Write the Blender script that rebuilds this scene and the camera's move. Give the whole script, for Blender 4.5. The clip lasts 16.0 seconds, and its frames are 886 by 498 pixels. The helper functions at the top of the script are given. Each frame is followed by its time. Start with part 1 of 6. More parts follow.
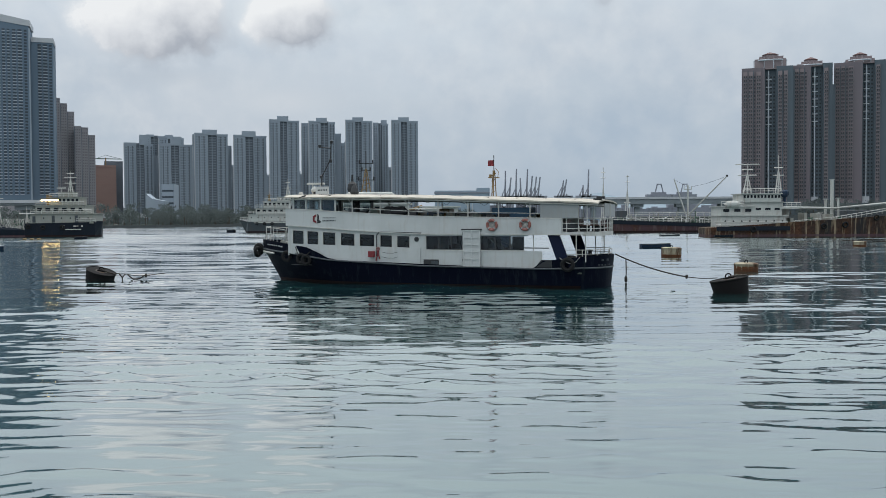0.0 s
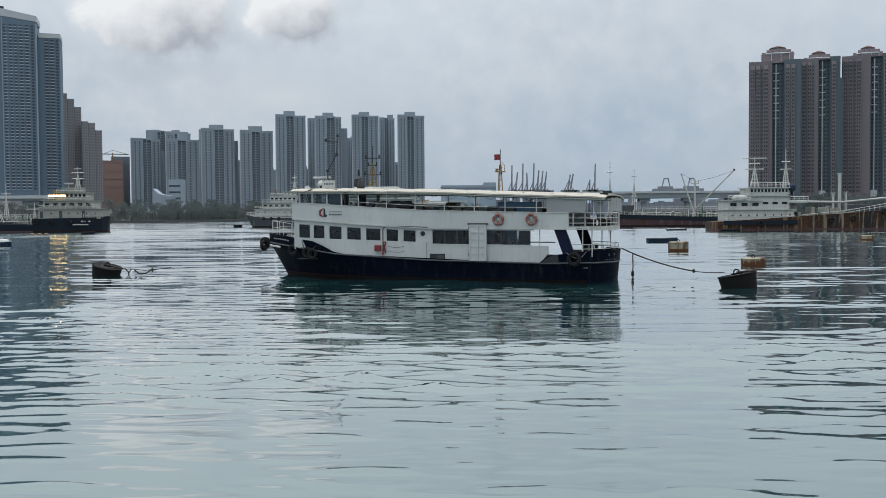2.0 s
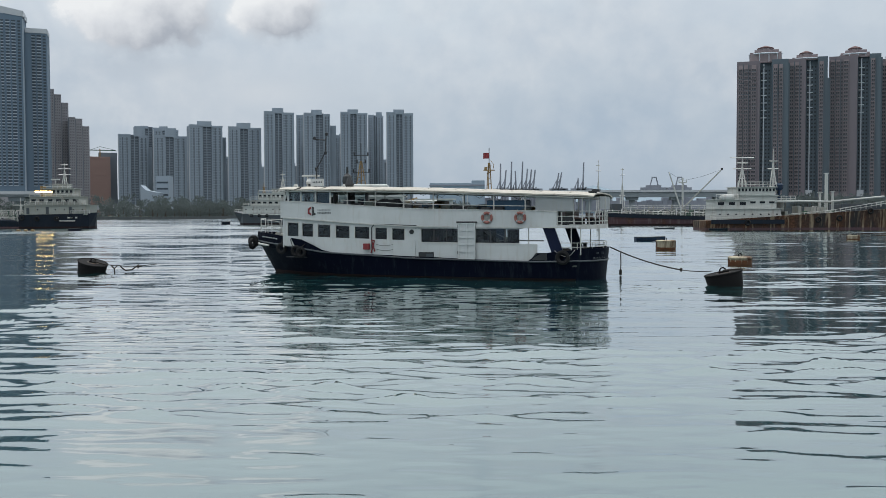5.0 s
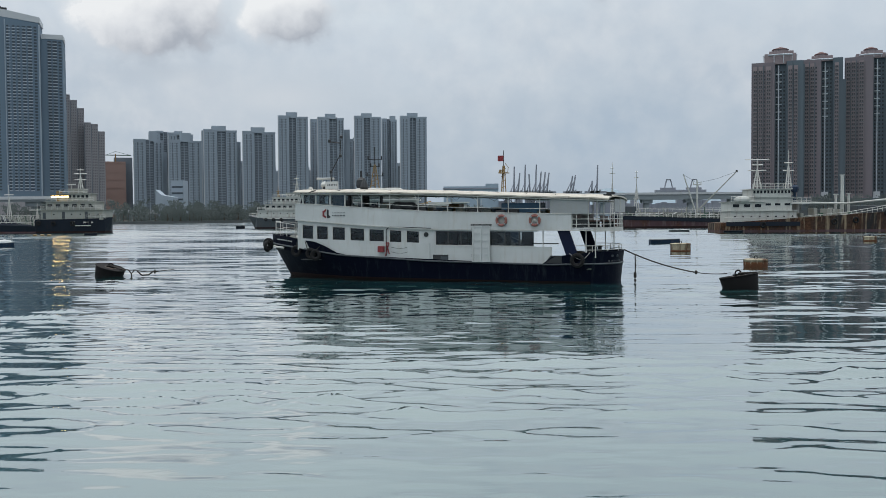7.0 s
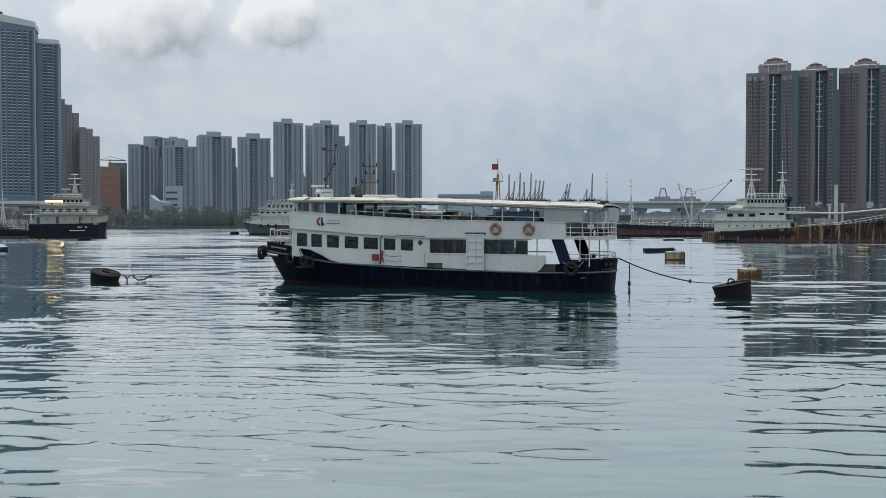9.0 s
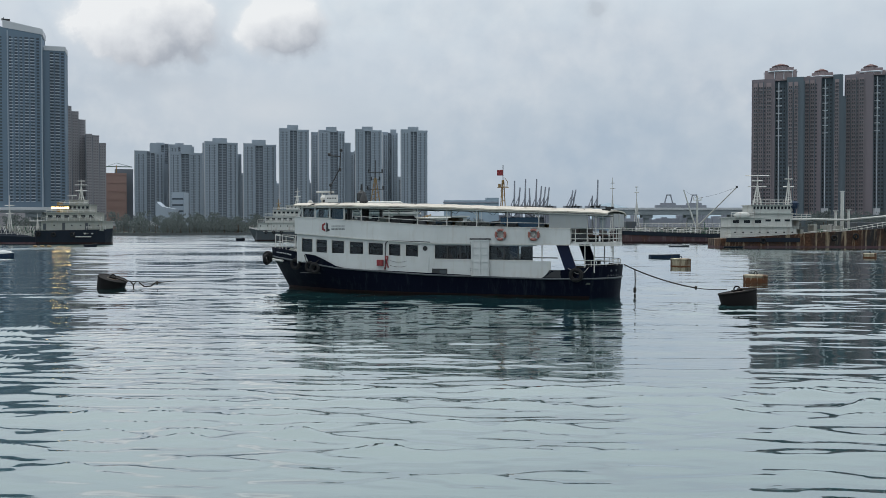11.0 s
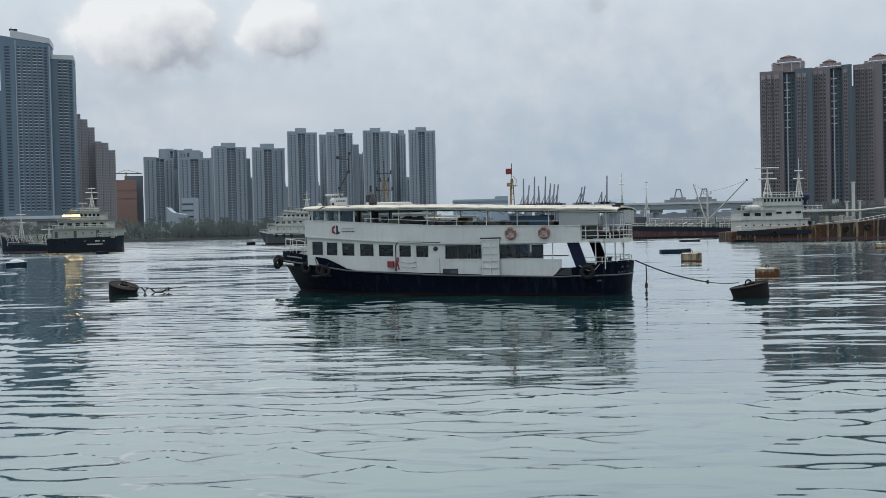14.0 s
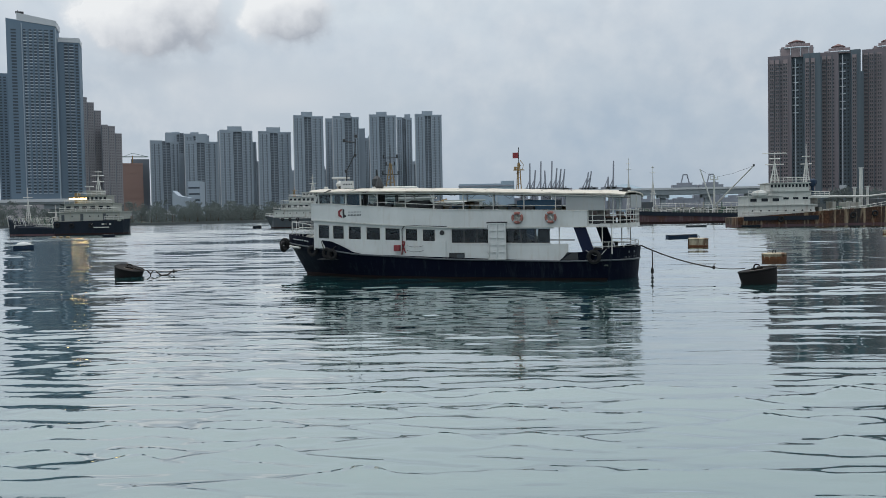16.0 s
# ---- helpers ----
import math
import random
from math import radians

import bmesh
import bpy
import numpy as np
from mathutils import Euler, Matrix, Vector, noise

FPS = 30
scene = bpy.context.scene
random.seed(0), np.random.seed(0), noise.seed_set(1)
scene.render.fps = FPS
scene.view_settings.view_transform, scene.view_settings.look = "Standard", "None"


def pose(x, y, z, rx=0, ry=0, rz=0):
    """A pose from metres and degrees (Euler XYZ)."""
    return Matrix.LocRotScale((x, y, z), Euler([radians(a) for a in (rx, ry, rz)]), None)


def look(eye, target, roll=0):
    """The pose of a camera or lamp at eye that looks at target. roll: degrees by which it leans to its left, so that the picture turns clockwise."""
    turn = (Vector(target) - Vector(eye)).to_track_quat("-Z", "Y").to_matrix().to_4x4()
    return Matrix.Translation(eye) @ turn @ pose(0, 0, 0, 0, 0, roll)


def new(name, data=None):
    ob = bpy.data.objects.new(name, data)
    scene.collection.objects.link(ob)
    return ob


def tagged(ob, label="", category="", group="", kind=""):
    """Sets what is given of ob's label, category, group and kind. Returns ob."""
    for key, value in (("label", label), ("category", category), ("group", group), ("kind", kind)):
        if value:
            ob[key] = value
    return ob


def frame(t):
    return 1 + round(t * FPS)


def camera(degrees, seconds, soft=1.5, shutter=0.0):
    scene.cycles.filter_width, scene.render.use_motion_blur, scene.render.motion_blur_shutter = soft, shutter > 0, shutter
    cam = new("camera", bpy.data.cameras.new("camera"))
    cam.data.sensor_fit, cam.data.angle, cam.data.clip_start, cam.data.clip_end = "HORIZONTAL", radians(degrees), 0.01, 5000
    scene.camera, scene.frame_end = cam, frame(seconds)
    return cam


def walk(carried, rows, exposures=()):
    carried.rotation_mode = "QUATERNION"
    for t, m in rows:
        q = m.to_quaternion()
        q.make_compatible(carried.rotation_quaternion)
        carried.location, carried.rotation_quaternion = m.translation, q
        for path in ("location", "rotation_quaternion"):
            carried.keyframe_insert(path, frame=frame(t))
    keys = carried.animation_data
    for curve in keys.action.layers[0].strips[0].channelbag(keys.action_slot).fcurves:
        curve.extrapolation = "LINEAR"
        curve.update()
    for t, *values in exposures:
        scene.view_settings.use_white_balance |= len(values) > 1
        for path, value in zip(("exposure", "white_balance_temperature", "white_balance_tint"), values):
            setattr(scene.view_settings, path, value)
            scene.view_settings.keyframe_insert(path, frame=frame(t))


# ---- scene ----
# The camera is held by hand, four metres above the water, and only turns.
EYE_HEIGHT = 4.0
TURNS = [
    (0.0, -0.53, -1.75, 0.33), (0.5, -0.45, -1.95, 0.68), (1.0, 0.14, -2.12, 0.77), (1.5, 0.06, -1.78, 0.6),
    (2.0, -0.14, -2.07, 0.43), (2.5, 0.14, -2.83, 0.44), (3.0, -0.1, -2.45, -0.05), (3.5, -0.17, -2.13, -0.05),
    (4.0, -0.58, -2.33, -0.17), (6.5, -0.66, -1.97, 0.75), (7.0, 0.0, -2.0, 0.4), (7.5, 0.13, -1.69, 0.09),
    (8.0, 0.39, -1.5, 0.3), (8.5, 0.06, -1.5, 0.07), (9.0, -0.32, -1.56, 0.01), (11.5, 0.17, -1.13, 0.12),
    (12.0, 0.44, -1.28, 0.71), (12.5, 0.37, -1.53, 0.86), (13.0, 0.07, -1.18, 0.71), (13.5, 0.21, -1.0, 0.92),
    (14.0, 0.6, -1.19, 1.25), (14.5, 0.64, -1.5, 1.43), (15.0, 0.08, -1.86, 1.25), (15.5, 0.25, -1.96, 1.18),
    (16.0, 0.96, -2.12, 1.04)]
cam = camera(50, 16.0, soft=0.6)
walk(cam, [(t, pose(0, 0, EYE_HEIGHT, 90 + pitch, roll, yaw)) for t, yaw, pitch, roll in TURNS],
     exposures=[(0.0, 0.0, 6410, 10), (16.0, 0.0, 6410, 10)])

# ---- world, sun ----
SUN_HEIGHT, SUN_ROUND = 60, -14      # degrees above the horizon; round from north, clockwise


class Nodes:
    """Short hand for building node trees."""

    def __init__(self, tree):
        self.t = tree

    def n(self, kind, **inputs):
        node = self.t.nodes.new(kind)
        if "_operation" in inputs:
            node.operation = inputs["_operation"]
        if "_use_clamp" in inputs:
            node.use_clamp = inputs["_use_clamp"]
        if "_data_type" in inputs:
            node.data_type = inputs["_data_type"]
        for key, value in inputs.items():
            if key[0] != "_":
                name = key.replace("_", " ")
                sock = node.inputs[int(name[1:])] if name[0] == "i" and name[1:].isdigit() else node.inputs[name]
                self.put(sock, value)
        return node

    def put(self, sock, value):
        if isinstance(value, bpy.types.NodeSocket):
            self.t.links.new(value, sock)
        elif isinstance(value, bpy.types.Node):
            self.t.links.new(value.outputs[0], sock)
        else:
            sock.default_value = value

    def m(self, op, a, b=0.0, c=0.0, clamp=False):
        return self.n("ShaderNodeMath", _operation=op, _use_clamp=clamp, i0=a, i1=b, i2=c).outputs[0]

    def noise(self, vec, scale, detail=4.0, rough=0.55, lac=2.0):
        return self.n("ShaderNodeTexNoise", Vector=vec, Scale=scale, Detail=detail, Roughness=rough, Lacunarity=lac).outputs[0]

    def ramp(self, fac, *stops):
        node = self.n("ShaderNodeValToRGB", Fac=fac)
        els = node.color_ramp.elements
        while len(els) < len(stops):
            els.new(0.5)
        for el, (p, c) in zip(els, stops):
            el.position = p
            el.color = (*c, 1) if isinstance(c, (tuple, list)) else (c, c, c, 1)
        return node.outputs[0]

    def mix(self, fac, a, b):
        node = self.n("ShaderNodeMix", _data_type="RGBA")
        self.put(node.inputs[0], fac)
        self.put(node.inputs[6], (*a, 1) if isinstance(a, tuple) else a)
        self.put(node.inputs[7], (*b, 1) if isinstance(b, tuple) else b)
        return node.outputs[2]

    def scaled(self, vec, sx, sy, sz):
        return self.n("ShaderNodeVectorMath", _operation="MULTIPLY", i0=vec, i1=(sx, sy, sz)).outputs[0]


world = bpy.data.worlds.new("overcast_sky")
scene.world = world
world.use_nodes = True
world.node_tree.nodes.clear()
w = Nodes(world.node_tree)
sky = w.n("ShaderNodeTexSky")
sky.sky_type, sky.sun_disc = "NISHITA", False
sky.sun_elevation, sky.sun_rotation, sky.dust_density = radians(SUN_HEIGHT), radians(SUN_ROUND), 2.5
way = w.n("ShaderNodeTexCoord").outputs["Generated"]
up = w.n("ShaderNodeSeparateXYZ", Vector=way).outputs[2]
veil = w.noise(w.scaled(way, 1.0, 1.0, 3.0), 3.2, 6.0, 0.55)
# an overcast sky is some three times as bright overhead as at the horizon
cover = w.ramp(w.m("ADD", w.m("MULTIPLY", w.m("SUBTRACT", veil, 0.5), 0.16), up),
               (0.0, (0.33, 0.43, 0.54)), (0.05, (0.39, 0.48, 0.58)), (0.12, (0.46, 0.535, 0.61)), (0.2, (0.57, 0.64, 0.70)), (0.25, (0.66, 0.74, 0.78)), (0.32, (0.74, 0.82, 0.85)), (0.5, (0.95, 1.03, 1.06)), (0.7, (1.45, 1.54, 1.58)), (1.0, (2.9, 3.04, 3.1)))
# the veiled sun brightens the cloud round it
SUN_WAY = (math.sin(radians(SUN_ROUND)) * math.cos(radians(SUN_HEIGHT)), math.cos(radians(SUN_ROUND)) * math.cos(radians(SUN_HEIGHT)), math.sin(radians(SUN_HEIGHT)))
near = w.n("ShaderNodeVectorMath", _operation="DOT_PRODUCT", i0=way, i1=SUN_WAY).outputs["Value"]
halo = w.m("MULTIPLY", w.m("POWER", w.m("MAXIMUM", near, 0.0), 6.0), 0.62)
cover = w.n("ShaderNodeVectorMath", _operation="MULTIPLY_ADD", i0=w.n("ShaderNodeCombineXYZ", X=halo, Y=halo, Z=halo).outputs[0], i1=(1.0, 0.95, 0.86), i2=cover).outputs[0]
blue = w.n("ShaderNodeBackground", Color=sky.outputs[0], Strength=0.10)
grey = w.n("ShaderNodeBackground", Color=cover, Strength=1.0)
both = w.n("ShaderNodeMixShader", Fac=0.88, i1=blue, i2=grey)
w.n("ShaderNodeOutputWorld", Surface=both)

sun = new("sun", bpy.data.lights.new("sun", "SUN"))
sun.data.energy, sun.data.angle, sun.data.color = 0.6, radians(28), (1.0, 0.96, 0.9)
sun.matrix_world = look(Vector(SUN_WAY) * 200, (0, 0, 0))

# ---- materials ----


def material(name):
    mat = bpy.data.materials.new(name)
    mat.use_nodes = True
    mat.node_tree.nodes.clear()
    k = Nodes(mat.node_tree)
    return mat, k, k.n("ShaderNodeTexCoord").outputs["Object"]


def finish(k, colour, rough=0.6, metal=0.0, bump=None, depth=0.02, ior=1.45, **more):
    b = k.n("ShaderNodeBsdfPrincipled", Base_Color=(*colour, 1) if isinstance(colour, tuple) else colour,
            Roughness=rough, Metallic=metal, IOR=ior, **more)
    if bump is not None:
        relief = k.n("ShaderNodeBump", Height=bump, Strength=1.0, Distance=depth).outputs[0]
        k.put(b.inputs["Normal"], relief)
        k.put(b.inputs["Coat Normal"], relief)
    k.n("ShaderNodeOutputMaterial", Surface=b)


def painted(name, colour, stain=(0.25, 0.16, 0.09), amount=0.25, rough=0.5, size=1.0, streak=3.0, metal=0.0, shine=0.5):
    """Paint that has weathered: broad fading, streaks that run down, fine grain."""
    mat, k, co = material(name)
    fade = k.noise(co, 0.5 / size, 3)
    runs = k.noise(k.scaled(co, 2.2 / size, 2.2 / size, 2.2 / size / streak / 2), 1.6, 5, 0.65)
    fine = k.noise(co, 14 / size, 3)
    base = k.mix(k.ramp(fade, (0.3, 0.0), (0.75, 1.0)), tuple(c * 0.86 for c in colour), tuple(min(1, c * 1.06) for c in colour))
    base = k.mix(k.m("MULTIPLY", k.ramp(runs, (0.52, 0.0), (0.78, 1.0)), amount), base, stain)
    finish(k, base, k.m("ADD", k.m("MULTIPLY", fine, 0.25), rough - 0.12), metal, fine, 0.006 * size, Specular_IOR_Level=shine)
    return mat


def plain(name, colour, rough=0.5, metal=0.0, vary=0.15, size=1.0):
    mat, k, co = material(name)
    n = k.noise(co, 3.0 / size, 5)
    finish(k, k.mix(n, tuple(c * (1 - vary) for c in colour), tuple(min(1, c * (1 + vary)) for c in colour)), rough, metal, n, 0.004 * size)
    return mat


def rusty(name, colour, rust=0.5, size=1.0, pale=None):
    mat, k, co = material(name)
    big = k.noise(k.scaled(co, 1, 1, 0.35), 0.45 / size, 6, 0.65)
    fine = k.noise(co, 7 / size, 4, 0.6)
    base = k.mix(k.ramp(fine, (0.3, 0.0), (0.7, 1.0)), (0.035, 0.018, 0.012), (0.105, 0.05, 0.028))
    base = k.mix(k.ramp(big, (rust - 0.1, 0.0), (rust + 0.1, 1.0)), colour, base)
    if pale is not None:
        runs = k.noise(k.scaled(co, 1.0, 1.0, 0.06), 1.1, 4, 0.6)
        base = k.mix(k.m("MULTIPLY", k.ramp(runs, (0.52, 0.0), (0.66, 1.0)), 0.75), base, pale)
    finish(k, base, 0.85, 0.0, fine, 0.02 * size, Specular_IOR_Level=0.2)
    return mat


def facade(name, colour, other, size=1.0):
    """Rendered or tiled tower wall, a little different from wing to wing."""
    mat, k, co = material(name)
    broad = k.noise(k.scaled(co, 1, 1, 0.25), 0.05 / size, 4)
    fine = k.noise(co, 0.8 / size, 3)
    rnd = k.n("ShaderNodeObjectInfo").outputs["Random"]
    isl = k.n("ShaderNodeNewGeometry").outputs["Random Per Island"]
    f = k.m("ADD", k.m("MULTIPLY", broad, 0.6), k.m("ADD", k.m("MULTIPLY", isl, 0.3), k.m("MULTIPLY", rnd, 0.1)))
    finish(k, k.mix(f, colour, other), 0.75, 0.0, fine, 0.03)
    return mat


WHITE = painted("white_ship_paint", (0.475, 0.492, 0.492), amount=0.3)
CREAM = painted("cream_ship_paint", (0.27, 0.28, 0.255), amount=0.6, size=2)
SHIPWHITE = painted("weathered_ship_white", (0.43, 0.44, 0.42), stain=(0.16, 0.10, 0.06), amount=0.6, size=3)
NAVY = painted("navy_hull_paint", (0.0032, 0.0048, 0.012), stain=(0.030, 0.040, 0.045), amount=0.5, rough=0.5, shine=0.03)
BLUE = painted("blue_strut_paint", (0.004, 0.008, 0.028), stain=(0.015, 0.02, 0.03), amount=0.4, rough=0.5, shine=0.2)
BOOT = painted("boot_top_red", (0.022, 0.011, 0.011), stain=(0.01, 0.02, 0.014), amount=0.6, rough=0.6, shine=0.15)
CANVAS = painted("canvas_awning", (0.43, 0.40, 0.35), stain=(0.16, 0.13, 0.09), amount=0.6, rough=0.85)
TARP = painted("clear_rain_curtain", (0.27, 0.285, 0.29), stain=(0.25, 0.24, 0.21), amount=0.5, rough=0.45)
DECK = painted("deck_paint", (0.05, 0.065, 0.058), amount=0.4, rough=0.7)
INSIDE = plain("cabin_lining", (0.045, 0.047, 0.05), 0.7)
RAIL = painted("rail_paint", (0.46, 0.46, 0.44), amount=0.5, rough=0.5, size=0.6)
RUBBER = plain("tyre_rubber", (0.006, 0.006, 0.007), 0.9, size=0.3)
ORANGE = painted("lifebuoy_orange", (0.24, 0.085, 0.07), amount=0.3, size=0.4)
RED = painted("red_paint", (0.18, 0.018, 0.024), amount=0.3, size=0.4)
YELLOW = painted("yellow_mast_paint", (0.19, 0.125, 0.05), amount=0.6, size=0.5)
DARK = plain("dark_fittings", (0.02, 0.022, 0.025), 0.6, size=0.3)
GREEN = painted("green_deck_gear", (0.03, 0.085, 0.058), amount=0.4)
SEATBLUE = plain("blue_plastic_seats", (0.028, 0.08, 0.14), 0.5, size=0.4)
ROPE = plain("tarry_rope", (0.03, 0.026, 0.022), 0.9, size=0.1)
RUST_HULL = rusty("rusty_barge_plating", (0.026, 0.024, 0.025), 0.50, 3, (0.30, 0.235, 0.16))
RUST_RED = rusty("faded_red_hull", (0.075, 0.045, 0.052), 0.6, 3, (0.13, 0.10, 0.10))
RUST_DRUM = rusty("rusty_buoy_steel", (0.007, 0.0065, 0.007), 0.74, 0.5)
RUST_BRIGHT = rusty("bright_rust_scale", (0.10, 0.042, 0.02), 0.55, 0.5)
LID_STEEL = rusty("weathered_buoy_lid", (0.075, 0.065, 0.056), 0.6, 0.4)
RUST_CREAM = rusty("rust_streaked_cream_buoy", (0.33, 0.29, 0.215), 0.52, 0.5)
BLACKHULL = painted("black_hull_paint", (0.011, 0.016, 0.025), stain=(0.05, 0.035, 0.03), amount=0.22, size=3, shine=0.15)
GREYHULL = painted("grey_hull_paint", (0.045, 0.055, 0.065), stain=(0.08, 0.05, 0.03), amount=0.3, size=3)


def glass(name, colour=(0.012, 0.016, 0.02), rough=0.06):
    mat, k, co = material(name)
    finish(k, k.mix(k.noise(co, 1.2, 3), colour, tuple(c * 1.8 for c in colour)), rough, 0.0, k.noise(co, 0.7, 2), 0.004, 1.38)
    return mat


PANE = glass("dark_cabin_glass", (0.006, 0.008, 0.010), 0.08)


def clear_glass(name, tint):
    """Thin tinted glazing: what lies behind shows through, and the sky glances off it."""
    mat, k, co = material(name)
    shine = k.n("ShaderNodeBsdfGlossy", Color=(1, 1, 1, 1), Roughness=0.05)
    k.put(shine.inputs["Normal"], k.n("ShaderNodeBump", Height=k.noise(co, 0.7, 2), Strength=1.0, Distance=0.004).outputs[0])
    see = k.n("ShaderNodeBsdfTransparent", Color=(*tint, 1))
    k.n("ShaderNodeOutputMaterial", Surface=k.n("ShaderNodeMixShader", Fac=k.n("ShaderNodeFresnel", IOR=1.45).outputs[0], i1=see, i2=shine))
    return mat


CABINGLASS = clear_glass("tinted_cabin_glazing", (0.6, 0.64, 0.65))
CLEARGLASS = clear_glass("wheelhouse_glazing", (0.72, 0.77, 0.78))
# awning underside: its shade is put into a darker cloth colour
LINING = painted("shaded_awning_lining", (0.15, 0.145, 0.13), amount=0.4, rough=0.9)
SEATBROWN = plain("brown_vinyl_seats", (0.085, 0.05, 0.04), 0.5, size=0.4)
TOWERGLASS = glass("tower_window_glass", (0.03, 0.04, 0.052), 0.35)


def lamp_glow(name, colour, strength):
    mat, k, co = material(name)
    k.n("ShaderNodeOutputMaterial", Surface=k.n("ShaderNodeEmission", Color=(*colour, 1), Strength=strength))
    return mat


def water_material():
    mat, k, co = material("harbour_water")
    # the finest ripples, longer across the view than along it; sheltered near the quay, livelier out in the fairway
    flat = k.scaled(co, 0.42, 1.0, 1.0)
    fine = k.noise(flat, 3.4, 3.0, 0.55)

    def steep(length, bend, fine_):
        """Wavelets with long backs and short steep fronts, as the breeze makes them."""
        node = k.n("ShaderNodeTexWave", Vector=flat, Scale=0.31416 / length, Distortion=bend, Detail=2.0, Detail_Scale=fine_)
        node.wave_type, node.bands_direction, node.wave_profile = "BANDS", "Y", "SAW"
        return node.outputs["Fac"]

    breeze = k.m("ADD", k.m("MULTIPLY", steep(2.6, 6.0, 2.2), 0.030), k.m("MULTIPLY", steep(1.1, 6.0, 2.0), 0.0145))
    patch = k.ramp(k.noise(k.scaled(co, 0.35, 1.0, 1.0), 0.05, 3.0, 0.55), (0.38, 0.2), (0.62, 1.3))
    out = k.n("ShaderNodeSeparateXYZ", Vector=co).outputs[1]
    far = k.n("ShaderNodeMapRange", Value=out, From_Min=45.0, From_Max=220.0, To_Min=0.0, To_Max=3.6).outputs[0]
    h = k.m("ADD", k.m("MULTIPLY", breeze, far), k.m("MULTIPLY", fine, 0.004))
    h = k.m("MULTIPLY", h, patch)
    murk = k.mix(k.noise(co, 0.06, 3), (0.010, 0.042, 0.045), (0.014, 0.052, 0.053))
    finish(k, murk, 0.02, 0.0, h, 1.0, 1.8, Coat_Weight=1.0, Coat_IOR=1.8, Coat_Roughness=0.02, Specular_Tint=(0.58, 0.98, 0.97, 1.0))
    return mat


WATER = water_material()

# ---- building helpers ----


class Mesh:
    """Gathers the faces of one mesh."""

    def __init__(self):
        self.v, self.f = [], []

    def face_block(self, verts, faces):
        n = len(self.v)
        self.v += [tuple(p) for p in verts]
        self.f += [tuple(i + n for i in f) for f in faces]
        return self

    def box(self, x0, x1, y0, y1, z0, z1):
        return self.face_block([(x, y, z) for z in (z0, z1) for x, y in ((x0, y0), (x1, y0), (x1, y1), (x0, y1))],
                               [(3, 2, 1, 0), (4, 5, 6, 7), (0, 1, 5, 4), (1, 2, 6, 5), (2, 3, 7, 6), (3, 0, 4, 7)])

    def prism(self, outline, low, high):
        """outline: x, y points anticlockwise; low, high: heights, or functions of x."""
        n = len(outline)
        at = lambda h, x: h(x) if callable(h) else h
        vs = [(x, y, at(low, x)) for x, y in outline] + [(x, y, at(high, x)) for x, y in outline]
        fs = [tuple(reversed(range(n))), tuple(range(n, 2 * n))] + [(i, (i + 1) % n, n + (i + 1) % n, n + i) for i in range(n)]
        return self.face_block(vs, fs)

    def side(self, outline, y0, y1):
        """outline in x, z, thick from y0 to y1."""
        n = len(outline)
        vs = [(x, y0, z) for x, z in outline] + [(x, y1, z) for x, z in outline]
        fs = [tuple(range(n)), tuple(reversed(range(n, 2 * n)))] + [(n + i, n + (i + 1) % n, (i + 1) % n, i) for i in range(n)]
        return self.face_block(vs, fs)

    def tube(self, p, q, r, r2=None, n=6):
        p, q = Vector(p), Vector(q)
        if (q - p).length < 1e-6:
            return self
        r2 = r if r2 is None else r2
        turn = (q - p).to_track_quat("Z", "Y").to_matrix()
        ring = [(math.cos(2 * math.pi * i / n), math.sin(2 * math.pi * i / n)) for i in range(n)]
        vs = [p + turn @ Vector((c * r, s * r, 0)) for c, s in ring] + [q + turn @ Vector((c * r2, s * r2, 0)) for c, s in ring]
        fs = [tuple(reversed(range(n))), tuple(range(n, 2 * n))] + [(i, (i + 1) % n, n + (i + 1) % n, n + i) for i in range(n)]
        return self.face_block(vs, fs)

    def line(self, points, r, n=5):
        for a, b in zip(points, points[1:]):
            self.tube(a, b, r, n=n)
        return self

    def lathe(self, profile, centre=(0, 0, 0), n=24, axis="z", turn=None):
        """profile: radius, height points turned about an axis."""
        vs = []
        for r, z in profile:
            for i in range(n):
                a = 2 * math.pi * i / n
                p = Vector((r * math.cos(a), r * math.sin(a), z))
                if axis == "y":
                    p = Vector((p.x, p.z, p.y))
                if turn is not None:
                    p = turn @ p
                vs.append(p + Vector(centre))
        fs = [(j * n + i, j * n + (i + 1) % n, (j + 1) * n + (i + 1) % n, (j + 1) * n + i)
              for j in range(len(profile) - 1) for i in range(n)]
        fs += [tuple(range(n - 1, -1, -1)), tuple(range((len(profile) - 1) * n, len(profile) * n))]
        return self.face_block(vs, fs)

    def ring(self, centre, big, small, axis="y", n=20, m=8, start=0.0, end=1.0):
        vs = []
        full = end - start > 0.999
        rows = n if full else n + 1
        for i in range(rows):
            a = 2 * math.pi * (start + (end - start) * i / n)
            for j in range(m):
                b = 2 * math.pi * j / m
                rr, h = big + small * math.cos(b), small * math.sin(b)
                p = (rr * math.cos(a), h, rr * math.sin(a)) if axis == "y" else (h, rr * math.cos(a), rr * math.sin(a))
                if axis == "z":
                    p = (rr * math.cos(a), rr * math.sin(a), h)
                vs.append(Vector(p) + Vector(centre))
        fs = [(i * m + j, i * m + (j + 1) % m, ((i + 1) % rows) * m + (j + 1) % m, ((i + 1) % rows) * m + j)
              for i in range(n if full else rows - 1) for j in range(m)]
        return self.face_block(vs, fs)


